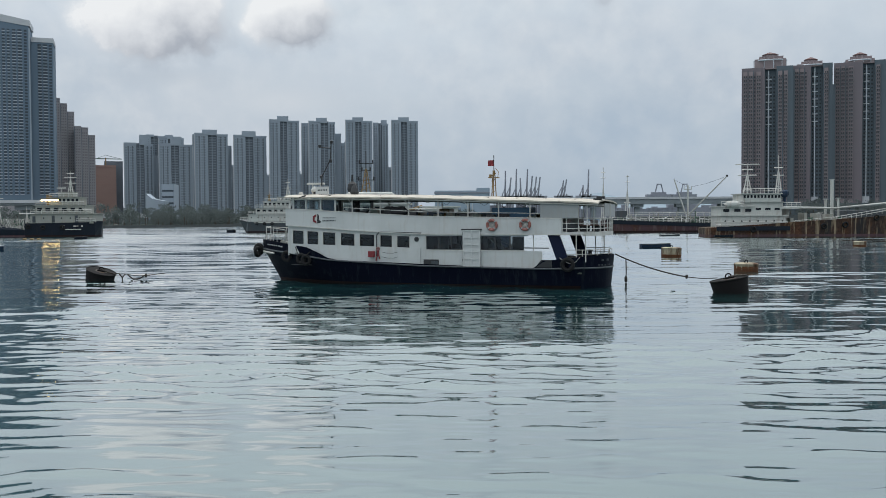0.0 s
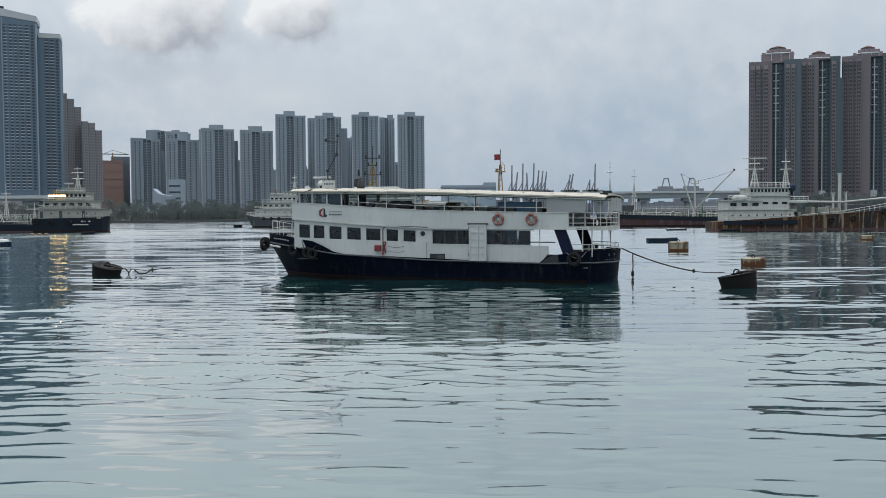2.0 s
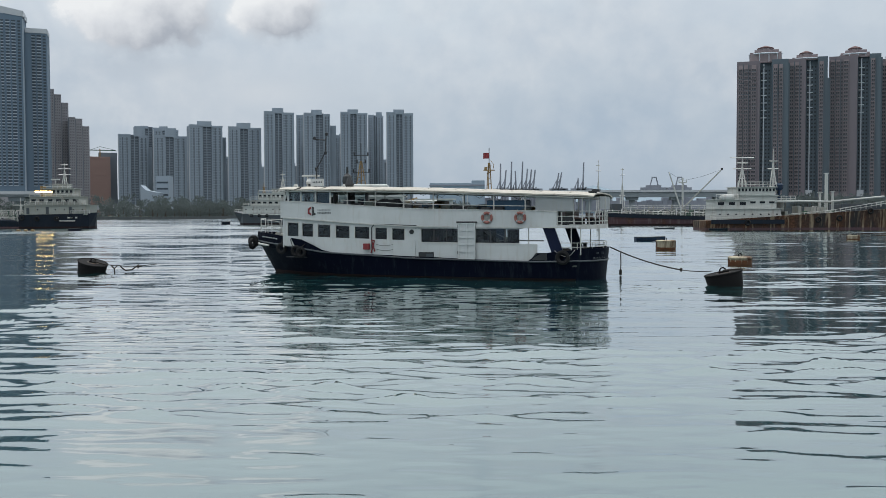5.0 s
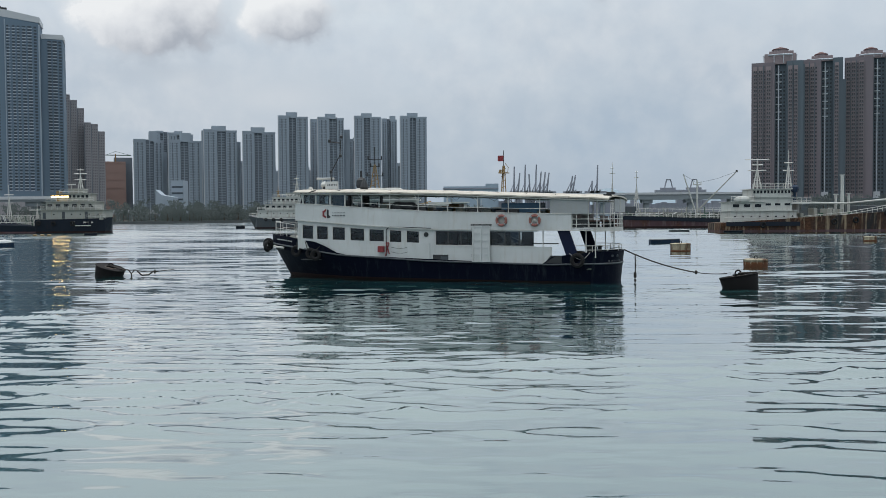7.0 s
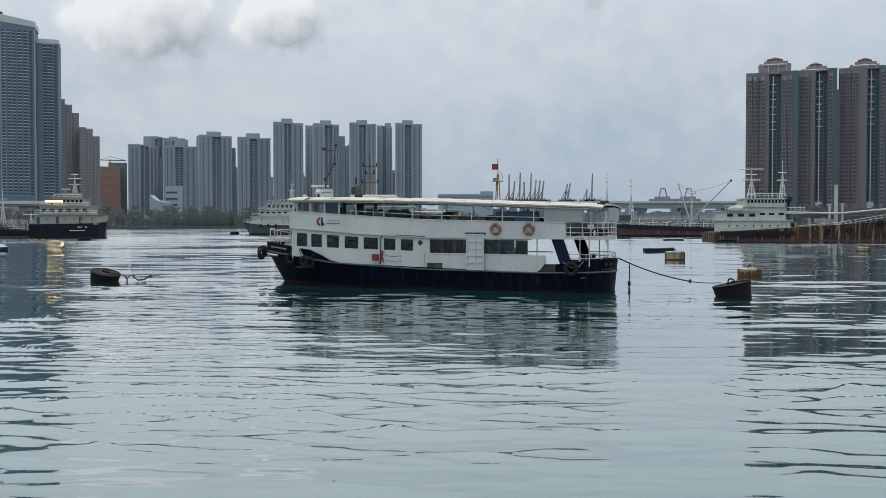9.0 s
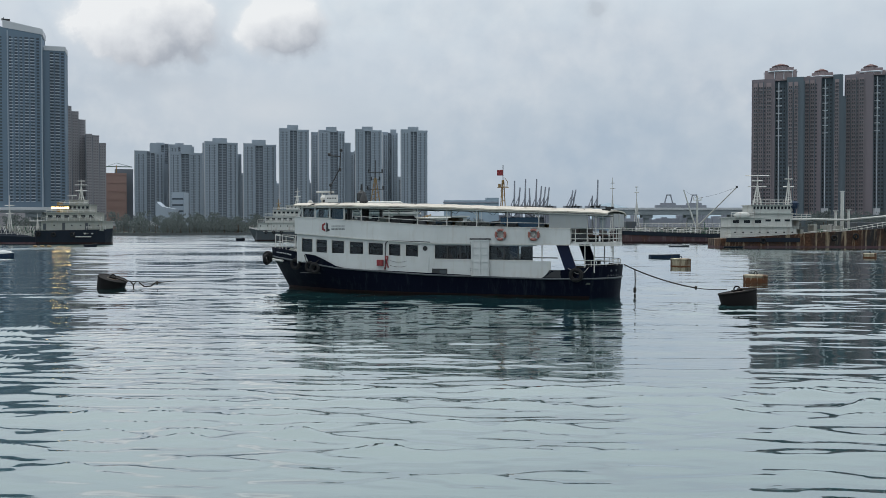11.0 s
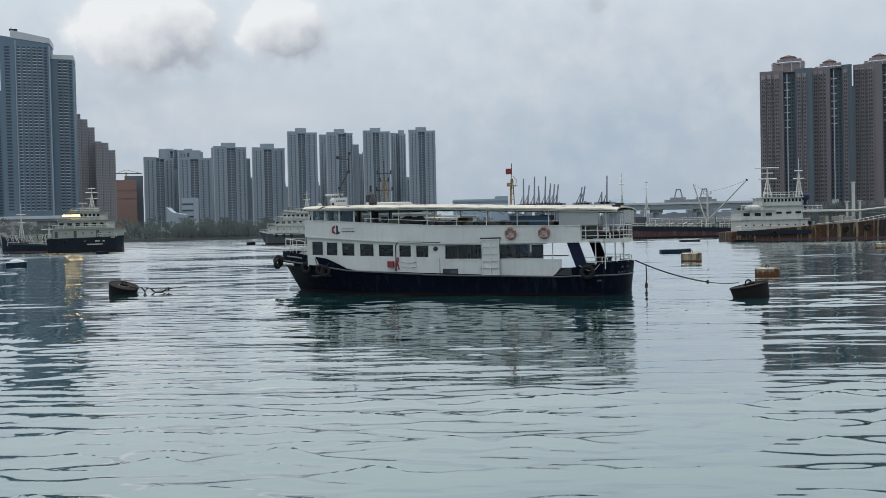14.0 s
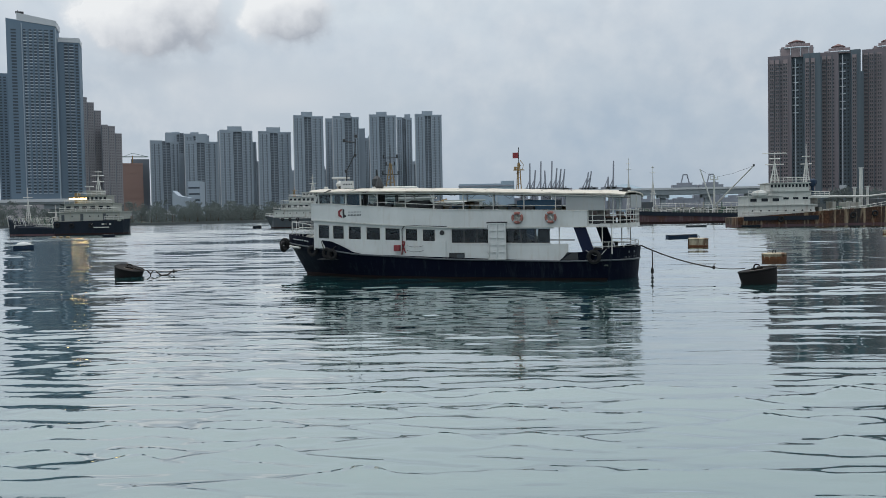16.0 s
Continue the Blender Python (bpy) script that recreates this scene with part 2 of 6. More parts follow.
def mesh_of(name, b, mat, smooth=False):
    me = bpy.data.meshes.new(name)
    me.from_pydata(b.v, [], b.f)
    bm = bmesh.new()
    bm.from_mesh(me)
    bmesh.ops.recalc_face_normals(bm, faces=bm.faces)
    bm.to_mesh(me)
    bm.free()
    me.materials.append(mat)
    if smooth:
        me.shade_smooth()
        me.set_sharp_from_angle(angle=radians(35))
    return me


def part(name, b, mat, parent, label="", smooth=False, bevel=0.0, kind=""):
    ob = new(name, mesh_of(name, b, mat, smooth))
    ob.parent = parent
    if bevel:
        mod = ob.modifiers.new("worn_edges", "BEVEL")
        mod.width, mod.segments, mod.limit_method = bevel, 2, "ANGLE"
    return tagged(ob, label=label, kind=kind)


def thing(name, label, category, at=None, group="", kind=""):
    ob = new(name)
    ob.empty_display_size = 0.5
    if at is not None:
        ob.matrix_basis = at
    return tagged(ob, label, category, group, kind)


def ramp_of(*points):
    """A height along x, straight from point to point."""
    xs, zs = [p[0] for p in points], [p[1] for p in points]
    return lambda x: float(np.interp(x, xs, zs))


# ---- water ----


def wave_field(x, y, r, spacing):
    """Height of the ripples: long low swell, and short wavelets with peaked crests that gather in gusts."""
    rng = np.random.RandomState(4)
    z_long, z_short, share = np.zeros_like(x), np.zeros_like(x), 0.0
    livelier = np.interp(r, (14, 34, 70, 260), (0.35, 0.75, 1.15, 1.6))
    for long_, short_, slope in ((26.0, 14.0, 0.006), (11.0, 6.5, 0.007), (6.0, 3.8, 0.014), (3.4, 2.3, 0.019)):
        for _ in range(12):
            length, t = rng.uniform(short_, long_), rng.normal(0.10, 0.32)
            k = 2 * math.pi / length
            fade = np.clip(1.7 - spacing * 4.2 / length, 0, 1) * livelier
            z_long += fade * slope / k * math.sqrt(2 / 12) * np.sin(k * (x * math.sin(t) + y * math.cos(t)) + rng.uniform(0, 6.28))
    for long_, short_, slope in ((2.2, 1.5, 0.018), (1.45, 1.0, 0.026), (0.95, 0.65, 0.034), (0.6, 0.42, 0.026)):
        for _ in range(14):
            length, t = rng.uniform(short_, long_), rng.normal(0.10, 0.27)
            k = 2 * math.pi / length
            fade = np.clip(1.7 - spacing * 4.2 / length, 0, 1)
            high = slope / k * math.sqrt(2 / 14)
            share += high * high / 2
            z_short += fade * high * np.sin(k * (x * math.sin(t) + y * math.cos(t)) + rng.uniform(0, 6.28))
    gust = np.zeros_like(x)
    for _ in range(9):
        t, k = rng.normal(0.2, 0.5), 2 * math.pi / rng.uniform(7, 30)
        gust += np.sin(k * (0.45 * x * math.sin(t) + y * math.cos(t)) + rng.uniform(0, 6.28))
    gust = np.clip(0.8 + 0.22 * gust, 0.25, 1.5)
    size = math.sqrt(share)
    peaked = size * (np.exp(np.clip(0.6 * z_short / size, -3, 2.2)) - 1) / 0.6 * gust * np.interp(r, (9, 20, 32, 46, 60), (1.0, 1.3, 1.6, 1.3, 1.15))
    # the crests lean away from the quay
    return z_long + peaked, 4.5 * peaked * np.interp(r, (40, 90), (1.0, 0.0))


def build_water():
    rings = np.concatenate([np.linspace(0.001, 7.6, 9), np.exp(np.arange(math.log(7.8), math.log(70), 0.0034)),
                            np.exp(np.arange(math.log(70.3), math.log(330), 0.0055)), np.exp(np.linspace(math.log(333), math.log(4900), 60))])
    ang = np.radians(np.concatenate([np.linspace(-34, 34, 360), np.linspace(38, 322, 60)]))
    r, a = np.meshgrid(rings, ang, indexing="ij")
    x, y = r * np.sin(a), r * np.cos(a)
    spacing = np.maximum(np.gradient(rings)[:, None] * np.ones_like(r), r * 0.0033)
    z, lean = wave_field(x, y, r, spacing)
    y = y + lean
    nr, na = r.shape
    verts = np.stack([x, y, z], -1).reshape(-1, 3)
    i, j = np.meshgrid(np.arange(nr - 1), np.arange(na), indexing="ij")
    j2 = (j + 1) % na
    faces = np.stack([i * na + j, (i + 1) * na + j, (i + 1) * na + j2, i * na + j2], -1).reshape(-1, 4)
    me = bpy.data.meshes.new("harbour_water")
    me.vertices.add(len(verts))
    me.vertices.foreach_set("co", verts.ravel())
    me.loops.add(faces.size)
    me.loops.foreach_set("vertex_index", faces.ravel().astype(np.int32))
    me.polygons.add(len(faces))
    me.polygons.foreach_set("loop_start", np.arange(0, faces.size, 4, dtype=np.int32))
    me.update(calc_edges=True)
    me.validate()
    me.shade_smooth()
    if me.polygons[0].normal.z < 0:
        me.flip_normals()
    me.materials.append(WATER)
    return tagged(new("water", me), "grey-green harbour water with small wind ripples", "water", kind="structure")


water = build_water()

# ---- clouds: a far backdrop that drifts ----


def cloud_material():
    mat, k, co = material("cloud_vapour")
    v = k.n("ShaderNodeVectorMath", _operation="NORMALIZE", i0=co).outputs[0]
    s = k.n("ShaderNodeSeparateXYZ", Vector=v)
    az = k.m("MULTIPLY", k.m("ARCTAN2", s.outputs[0], s.outputs[1]), 57.2958)
    el = k.m("MULTIPLY", k.m("ARCSINE", s.outputs[2]), 57.2958)
    p = k.n("ShaderNodeCombineXYZ", X=az, Y=el).outputs[0]
    n1 = k.noise(p, 0.30, 5, 0.55)
    n2 = k.noise(k.scaled(p, 0.6, 1.0, 1.0), 0.10, 5, 0.6)
    n3 = k.noise(p, 0.55, 4, 0.5)

    def puff(a0, e0, wide, high, edge, wob=0.9):
        da = k.m("DIVIDE", k.m("SUBTRACT", az, a0), wide)
        de = k.m("DIVIDE", k.m("SUBTRACT", el, e0), high)
        d = k.m("SQRT", k.m("ADD", k.m("MULTIPLY", da, da), k.m("MULTIPLY", de, de)))
        d = k.m("ADD", d, k.m("MULTIPLY", k.m("SUBTRACT", n3, 0.5), wob))
        return k.ramp(d, (1.0 - edge, 1.0), (1.0 + edge * 0.5, 0.0))

    thin = k.ramp(k.m("ADD", n2, k.m("MULTIPLY", n1, 0.25)), (0.42, 0.0), (0.82, 0.75))
    grey = k.mix(k.ramp(n3, (0.35, 0.0), (0.7, 1.0)), (0.50, 0.56, 0.63), (0.66, 0.69, 0.72))
    col = grey
    fac = thin
    for args, c, f in ((PUFFS[2], (0.42, 0.46, 0.51), 0.7), (PUFFS[3], (0.34, 0.44, 0.55), 0.7), (PUFFS[4], (0.44, 0.49, 0.55), 0.6), (PUFFS[5], (0.70, 0.72, 0.74), 0.6)):
        g = k.m("MULTIPLY", puff(*args), f)
        col = k.mix(g, col, c)
        fac = k.m("MAXIMUM", fac, g)
    # two near cumulus heaps: bright where they face the sun, grey beneath
    for a0, e0, wide, high, edge, wob in PUFFS[:2]:
        g = puff(a0, e0, wide, high, edge, wob)
        turn = k.m("SUBTRACT", k.m("MULTIPLY", k.m("SUBTRACT", az, a0), 0.5 / wide), k.m("MULTIPLY", k.m("SUBTRACT", el, e0), 0.9 / high))
        turn = k.m("ADD", turn, k.m("MULTIPLY", k.m("SUBTRACT", n3, 0.62), 1.2))
        body = k.ramp(k.m("ADD", k.m("MULTIPLY", turn, 0.5), 0.5), (0.30, (0.86, 0.87, 0.87)), (0.52, (0.70, 0.72, 0.745)), (0.80, (0.40, 0.43, 0.48)))
        col = k.mix(g, col, body)
        fac = k.m("MAXIMUM", fac, k.m("MULTIPLY", g, 0.93))
    # thins out to nothing at the sides and top of the bank
    edge = k.m("MULTIPLY", k.ramp(k.m("DIVIDE", k.m("ABSOLUTE", az), 60.0), (0.6, 1.0), (0.95, 0.0)),
               k.ramp(k.m("DIVIDE", el, 40.0), (0.325, 1.0), (0.43, 0.0)))
    fac = k.m("MULTIPLY", fac, edge)
    glow = k.n("ShaderNodeEmission", Color=col, Strength=1.0)
    clear = k.n("ShaderNodeBsdfTransparent")
    k.n("ShaderNodeOutputMaterial", Surface=k.n("ShaderNodeMixShader", Fac=fac, i1=clear, i2=glow))
    return mat


# azimuth, elevation, half width, half height (degrees), softness, raggedness
PUFFS = [(-17.0, 11.7, 5.2, 3.0, 0.28, 0.7), (-9.3, 12.0, 3.4, 2.2, 0.28, 0.7), (9.6, 12.9, 1.3, 1.1, 0.7, 0.9),
         (10.0, 4.8, 10.0, 4.6, 0.9, 0.6), (-16.0, 8.4, 4.5, 1.0, 0.9, 0.8), (-10.0, 7.0, 9.0, 2.6, 0.9, 0.8)]


def build_clouds():
    b = Mesh()
    R, na, ne = 4700, 48, 16
    vs = []
    for j in range(ne + 1):
        e = radians(-0.3 + 40 * j / ne)
        for i in range(na + 1):
            a = radians(-60 + 120 * i / na)
            vs.append((R * math.cos(e) * math.sin(a), R * math.cos(e) * math.cos(a), R * math.sin(e)))
    b.face_block(vs, [(j * (na + 1) + i, j * (na + 1) + i + 1, (j + 1) * (na + 1) + i + 1, (j + 1) * (na + 1) + i)
                      for j in range(ne) for i in range(na)])
    ob = new("cloud_backdrop", mesh_of("cloud_backdrop", b, cloud_material(), True))
    return tagged(ob, "soft grey and white cumulus over a hazy sky", "clouds", kind="structure")


clouds = build_clouds()

# ---- shores ----
SOIL = plain("earth_and_scrub", (0.04, 0.05, 0.042), 0.95, size=20, vary=0.4)
STONE = plain("seawall_stone", (0.065, 0.072, 0.075), 0.9, size=8, vary=0.3)
LEAVES = plain("tree_foliage", (0.105, 0.125, 0.122), 0.95, size=14, vary=0.3)
BARK = plain("tree_bark", (0.07, 0.055, 0.04), 0.9)
CONCRETE = facade("viaduct_concrete", (0.16, 0.19, 0.21), (0.21, 0.24, 0.26))


def shore(name, label, outline, height, wall_height):
    land = thing(name, label, "land", kind="structure")
    part("terrain", Mesh().prism(outline, -2.0, height), SOIL, land)
    front = outline[:]
    wall = Mesh()
    for (xa, ya), (xb, yb) in zip(front, front[1:]):
        if max(ya, yb) > 1400:
            continue
        d = Vector((xb - xa, yb - ya)).normalized()
        nrm = Vector((d.y, -d.x)) * 1.2
        wall.prism([(xa + nrm.x, ya + nrm.y), (xb + nrm.x, yb + nrm.y), (xb - nrm.x, yb - nrm.y), (xa - nrm.x, ya - nrm.y)], -1.0, wall_height)
    part("seawall", wall, STONE, land, "grey stone sea wall")
    return land


shore("left_shore", "low wooded waterfront with a grey sea wall",
      [(-900, 480), (-330, 545), (-215, 612), (-150, 735), (-60, 860), (30, 960), (60, 1010), (60, 1600), (-900, 1600)], 1.2, 1.7)
shore("right_shore", "waterfront embankment below red-brown towers",
      [(205, 640), (430, 620), (900, 560), (900, 1300), (230, 1300), (205, 900)], 5.0, 6.0)


def woods(name, label, spots, seed):
    """Trees along a shore: many leafy clumps over short trunks."""
    rng = random.Random(seed)
    root = thing(name, label, "trees", kind="stuff")
    leaf, trunk = Mesh(), Mesh()
    for x, y, z, tall, wide in spots:
        trunk.tube((x, y, z - 1), (x, y, z + tall * 0.55), 0.35, 0.15, 5)
        for _ in range(15):
            a, h = rng.uniform(0, 6.28), rng.uniform(0.05, 1.0)
            rr = wide * math.sqrt(rng.random()) * (1.1 - 0.5 * h)
            c = Vector((x + rr * math.cos(a), y + rr * math.sin(a), z + tall * h))
            s = wide * rng.uniform(0.2, 0.42)
            for _ in range(16):
                q = c + Vector((rng.gauss(0, s * .6), rng.gauss(0, s * .6), rng.gauss(0, s * .4)))
                k = s * rng.uniform(0.2, 0.38)
                vs = [q + Vector((rng.uniform(-1, 1), rng.uniform(-1, 1), rng.uniform(-1, 1))).normalized() * k for _ in range(3)]
                vs += [q + Vector((0, 0, k * 1.2)), q - Vector((0, 0, k * 0.8))]
                leaf.face_block(vs, [(0, 1, 3), (1, 2, 3), (2, 0, 3), (1, 0, 4), (2, 1, 4), (0, 2, 4)])
    part("trunks", trunk, BARK, root, kind="stuff")
    part("foliage", leaf, LEAVES, root, kind="stuff")
    return root


_r = random.Random(7)


def along(points, n, depth, tall, base):
    out = []
    for _ in range(n):
        i = _r.randrange(len(points) - 1)
        f = _r.random()
        x = points[i][0] + (points[i + 1][0] - points[i][0]) * f
        y = points[i][1] + (points[i + 1][1] - points[i][1]) * f
        k = _r.random() * depth
        out.append((x, y + k, base, _r.uniform(*tall) * (0.7 + 0.3 * k / depth), _r.uniform(3, 6.5)))
    return out


woods("shore_trees", "dark green trees behind the sea wall",
      along([(-420, 560), (-215, 640), (-150, 760), (-60, 885), (40, 990)], 420, 110, (9, 18), 1.2), 3)
woods("embankment_scrub", "dark scrub and trees under the towers", along([(215, 650), (430, 632), (700, 600)], 240, 40, (6, 14), 5.0), 5)

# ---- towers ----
# pale render, blue-grey because aerial haze is put into the colour
GREYTOWER = facade("hazed_pale_render", (0.20, 0.242, 0.29), (0.295, 0.345, 0.395))
# darker render; on tower cores and slots it stands in for recess shade
GREYDARK = facade("dark_render_and_recess_shade", (0.095, 0.116, 0.142), (0.13, 0.152, 0.178))
BLUETOWER = facade("slate_blue_cladding", (0.095, 0.142, 0.192), (0.125, 0.176, 0.232))
BROWNTOWER = facade("brown_grey_tile", (0.22, 0.215, 0.232), (0.275, 0.266, 0.28))
REDTOWER = facade("red_brown_tile", (0.125, 0.113, 0.128), (0.18, 0.155, 0.168))
BAYTILE = facade("pinkish_bay_tile", (0.195, 0.16, 0.17), (0.265, 0.215, 0.22))
TEALTOWER = facade("grey_green_tile", (0.075, 0.098, 0.118), (0.10, 0.128, 0.15))
PALE = facade("pale_concrete", (0.36, 0.38, 0.41), (0.45, 0.47, 0.49))
# window glass lightened in its base colour to imitate haze
HAZEGLASS = facade("hazed_tower_glazing", (0.165, 0.20, 0.238), (0.205, 0.245, 0.285))
NETTING = facade("orange_scaffold_netting", (0.215, 0.148, 0.132), (0.27, 0.175, 0.148))


LEDGE = facade("white_ledges", (0.40, 0.44, 0.48), (0.50, 0.54, 0.58))


def facing(x, y):
    """Stands at x, y and faces the bay squarely."""
    turn = math.atan2(x, y)
    return pose(x, y, 0, 0, 0, -math.degrees(turn)) @ Matrix.Diagonal((math.cos(turn), 1, 1, 1))


def slab_tower(name, label, x0, x1, top, y, cap, deep=24.0, low=1.1, right_low=0.0, group="pale towers across the water"):
    """A cross-shaped block: two wings, a recessed core that stands higher, fins and rows of windows."""
    base = thing(name, label, "tower", facing(x0, y), group)
    wide = x1 - x0
    a, c = wide * 0.36, wide * 0.60
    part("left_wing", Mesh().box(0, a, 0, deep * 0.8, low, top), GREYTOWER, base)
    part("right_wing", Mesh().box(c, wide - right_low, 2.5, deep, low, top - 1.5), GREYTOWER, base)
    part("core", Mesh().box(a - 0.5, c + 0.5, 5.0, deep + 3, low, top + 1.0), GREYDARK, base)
    if right_low:
        part("side_wing", Mesh().box(wide - right_low - 0.5, wide, 8, deep + 4, low, top - 12), GREYTOWER, base)
    k0, k1, kz = cap
    part("lift_house", Mesh().box(k0 - x0, k1 - x0, 3, deep * 0.7, top - 1, kz), GREYTOWER, base)
    part("parapet", Mesh().box(-0.3, a + 0.3, -0.3, 0.5, top - 0.4, top + 1.2), GREYTOWER, base)
    part("parapet", Mesh().box(c - 0.3, wide - right_low + 0.3, 2.2, 3.0, top - 1.6, top + 0.2), GREYTOWER, base)
    for fx, fy, fz in ((0.0, -0.6, top), (a - 0.8, -0.5, top), (a + (c - a) * 0.42, 4.3, top), (c, 1.9, top - 1.5), (wide - right_low - 0.8, 1.9, top - 1.5), (c + (wide - right_low - c) * 0.5, 1.8, top - 1.5)):
        part("fin", Mesh().box(fx, fx + 0.9, fy, fy + 1.2, low, fz), GREYTOWER, base)
    win, ledge = Mesh(), Mesh()
    z = low + 4
    while z < top - 3:
        for k in range(4):
            wx = 1.5 + (a - 3.0) * k / 4
            win.box(wx, wx + (a - 3.0) / 4 * 0.62, -0.06, 0.1, z, z + 1.5)
        for k in range(3):
            wx = c + 1.4 + (wide - right_low - c - 2.6) * k / 3
            win.box(wx, wx + (wide - right_low - c - 2.6) / 3 * 0.6, 2.44, 2.6, z, z + 1.5)
        win.box(a + 0.8, c - 0.8, 4.94, 5.1, z, z + 1.3)
        ledge.box(1.2, a - 1.2, -0.22, 0.05, z - 0.9, z - 0.55)
        ledge.box(c + 1.2, wide - right_low - 1.2, 2.32, 2.55, z - 0.9, z - 0.55)
        z += 2.85
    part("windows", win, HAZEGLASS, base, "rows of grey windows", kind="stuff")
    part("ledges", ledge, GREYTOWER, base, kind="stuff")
    # dark strips proud of the wall, coloured as the shade inside slots
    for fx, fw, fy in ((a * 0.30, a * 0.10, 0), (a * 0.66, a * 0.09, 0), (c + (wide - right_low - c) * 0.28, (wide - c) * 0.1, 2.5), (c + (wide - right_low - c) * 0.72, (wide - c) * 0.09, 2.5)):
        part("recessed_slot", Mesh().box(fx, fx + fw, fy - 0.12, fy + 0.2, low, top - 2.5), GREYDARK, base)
    # pale strip that paints a sunlit edge down the left corner
    part("corner_edge", Mesh().box(-0.5, 0.3, -0.8, 0.6, low, top), PALE, base)
    return base


PALE_TOWER = "pale grey residential tower with vertical fins"
for x0, x1, top, y, cap, rl in (
        (-340.5, -303, 90.0, 1050, (-323.5, -313.5, 99.5), 5.0), (-300.7, -263.8, 88.6, 1045, (-288.1, -275.6, 97.5), 0.0),
        (-263.0, -221.8, 100.3, 1050, (-254.3, -238.2, 105.4), 4.5), (-221.2, -184.8, 98.4, 1055, (-212.1, -196.5, 103.9), 0.0),
        (-180.8, -147.8, 114.6, 1050, (-172.0, -159.6, 119.7), 0.0), (-137.3, -101.6, 112.8, 1050, (-129.2, -117.4, 117.6), 7.0),
        (-96.9, -67.6, 113.7, 1050, (-89.4, -77.6, 117.9), 0.0), (-46.5, -17.3, 113.3, 1050, (-39.0, -27.2, 117.6), 0.0)):
    slab_tower("residential_tower", PALE_TOWER, x0, x1, top, y, cap, right_low=rl)
for x0, x1, top, y, cap in ((-325.0, -295.5, 103.0, 1130, (-318, -308, 107)), (-352.0, -316.0, 107.0, 1145, (-345, -335, 109)), (-156.5, -131.0, 118.5, 1130, (-150, -142, 119.5)),
                            (-288.0, -262.5, 106.8, 1140, (-280, -272, 107.5)), (-71.3, -53.5, 117.5, 1120, (-62, -55, 122.0)),
                            (-238, -226, 92.0, 1135, (-234, -229, 94)), (-190, -150, 62, 1180, (-175, -165, 66)), (-115, -100, 98, 1170, (-110, -105, 101)),
                            (-245, -196, 64, 1230, (-225, -215, 67)), (-150, -118, 72, 1235, (-140, -130, 75)), (-112, -80, 66, 1240, (-100, -90, 69)),
                            (-70, -36, 70, 1235, (-60, -48, 73)), (-345, -300, 70, 1240, (-330, -320, 74)), (-300, -250, 78, 1245, (-280, -270, 81))):
    slab_tower("residential_tower", "pale grey tower standing behind its neighbours", x0, x1, top, y, cap, group="towers behind the front row")


def blue_tower():
    """The very tall slate-blue pair, with white ledges at each storey in two columns."""
    ob = thing("tall_blue_tower", "very tall slate-blue tower with white ledges on every storey", "tower", facing(-392, 930))
    part("main_block", Mesh().prism([(-47.5, 2), (0, 0), (4, 34), (-47.5, 34)], 20, lambda x: 194.5 - x * 0.12), BLUETOWER, ob)
    part("rear_block", Mesh().prism([(1.5, 6), (23.5, 5), (27, 36), (4, 36)], 20, 180.5), BLUETOWER, ob)
    part("crown", Mesh().prism([(-37, 1.4), (1.2, -0.6), (5, 30), (-37, 30)], lambda x: 194 - x * 0.12, lambda x: 199.5 - x * 0.17), PALE, ob, "pale roof screen")
    part("rear_crown", Mesh().prism([(2.5, 5.4), (24, 4.4), (27, 32), (5, 32)], 180, 184.5), PALE, ob)
    part("fin", Mesh().box(-0.2, 1.3, -0.5, 1.5, 20, 192).box(-33, -32, 0.6, 2.2, 20, 196), GREYTOWER, ob)
    part("roof_crane", Mesh().box(-38, -30, 4, 8, 206, 207.5).tube((-36, 6, 204), (-36, 6, 209), 0.4), DARK, ob)
    part("podium", Mesh().box(-90, 20, -6, 60, 0, 24), BROWNTOWER, ob)
    ledge, win = Mesh(), Mesh()
    z = 31.0
    while z < 190:
        for c0, c1 in ((-31, -27.4), (-25.6, -22.4), (-20.8, -18.2), (-16.0, -12.0), (-10.6, -6.4)):
            front = 2 - (c0 + 44) / 22
            ledge.box(c0, c1, front - 0.75, front + 0.4, z, z + 0.42)
            win.box(c0, c1, front - 0.2, front + 0.3, z + 0.9, z + 2.3)
        if z < 176:
            for c0, c1 in ((8.6, 12.2), (13.6, 18.0)):
                ledge.box(c0, c1, 4.7, 6.2, z, z + 0.42)
                win.box(c0, c1, 5.1, 5.9, z + 0.9, z + 2.3)
            win.box(19.5, 22.5, 4.95, 5.6, z + 0.4, z + 2.2)
        win.box(-4.6, -1.8, -0.05, 0.7, z + 0.4, z + 2.2)
        win.box(-43, -34, 1.6, 2.3, z + 0.4, z + 2.0)
        z += 3.02
    part("ledges", ledge, LEDGE, ob, "white storey ledges", kind="stuff")
    part("windows", win, TOWERGLASS, ob, kind="stuff")
    return ob


DARKBROWN = facade("brown_grey_glazing", (0.13, 0.128, 0.14), (0.165, 0.16, 0.175))


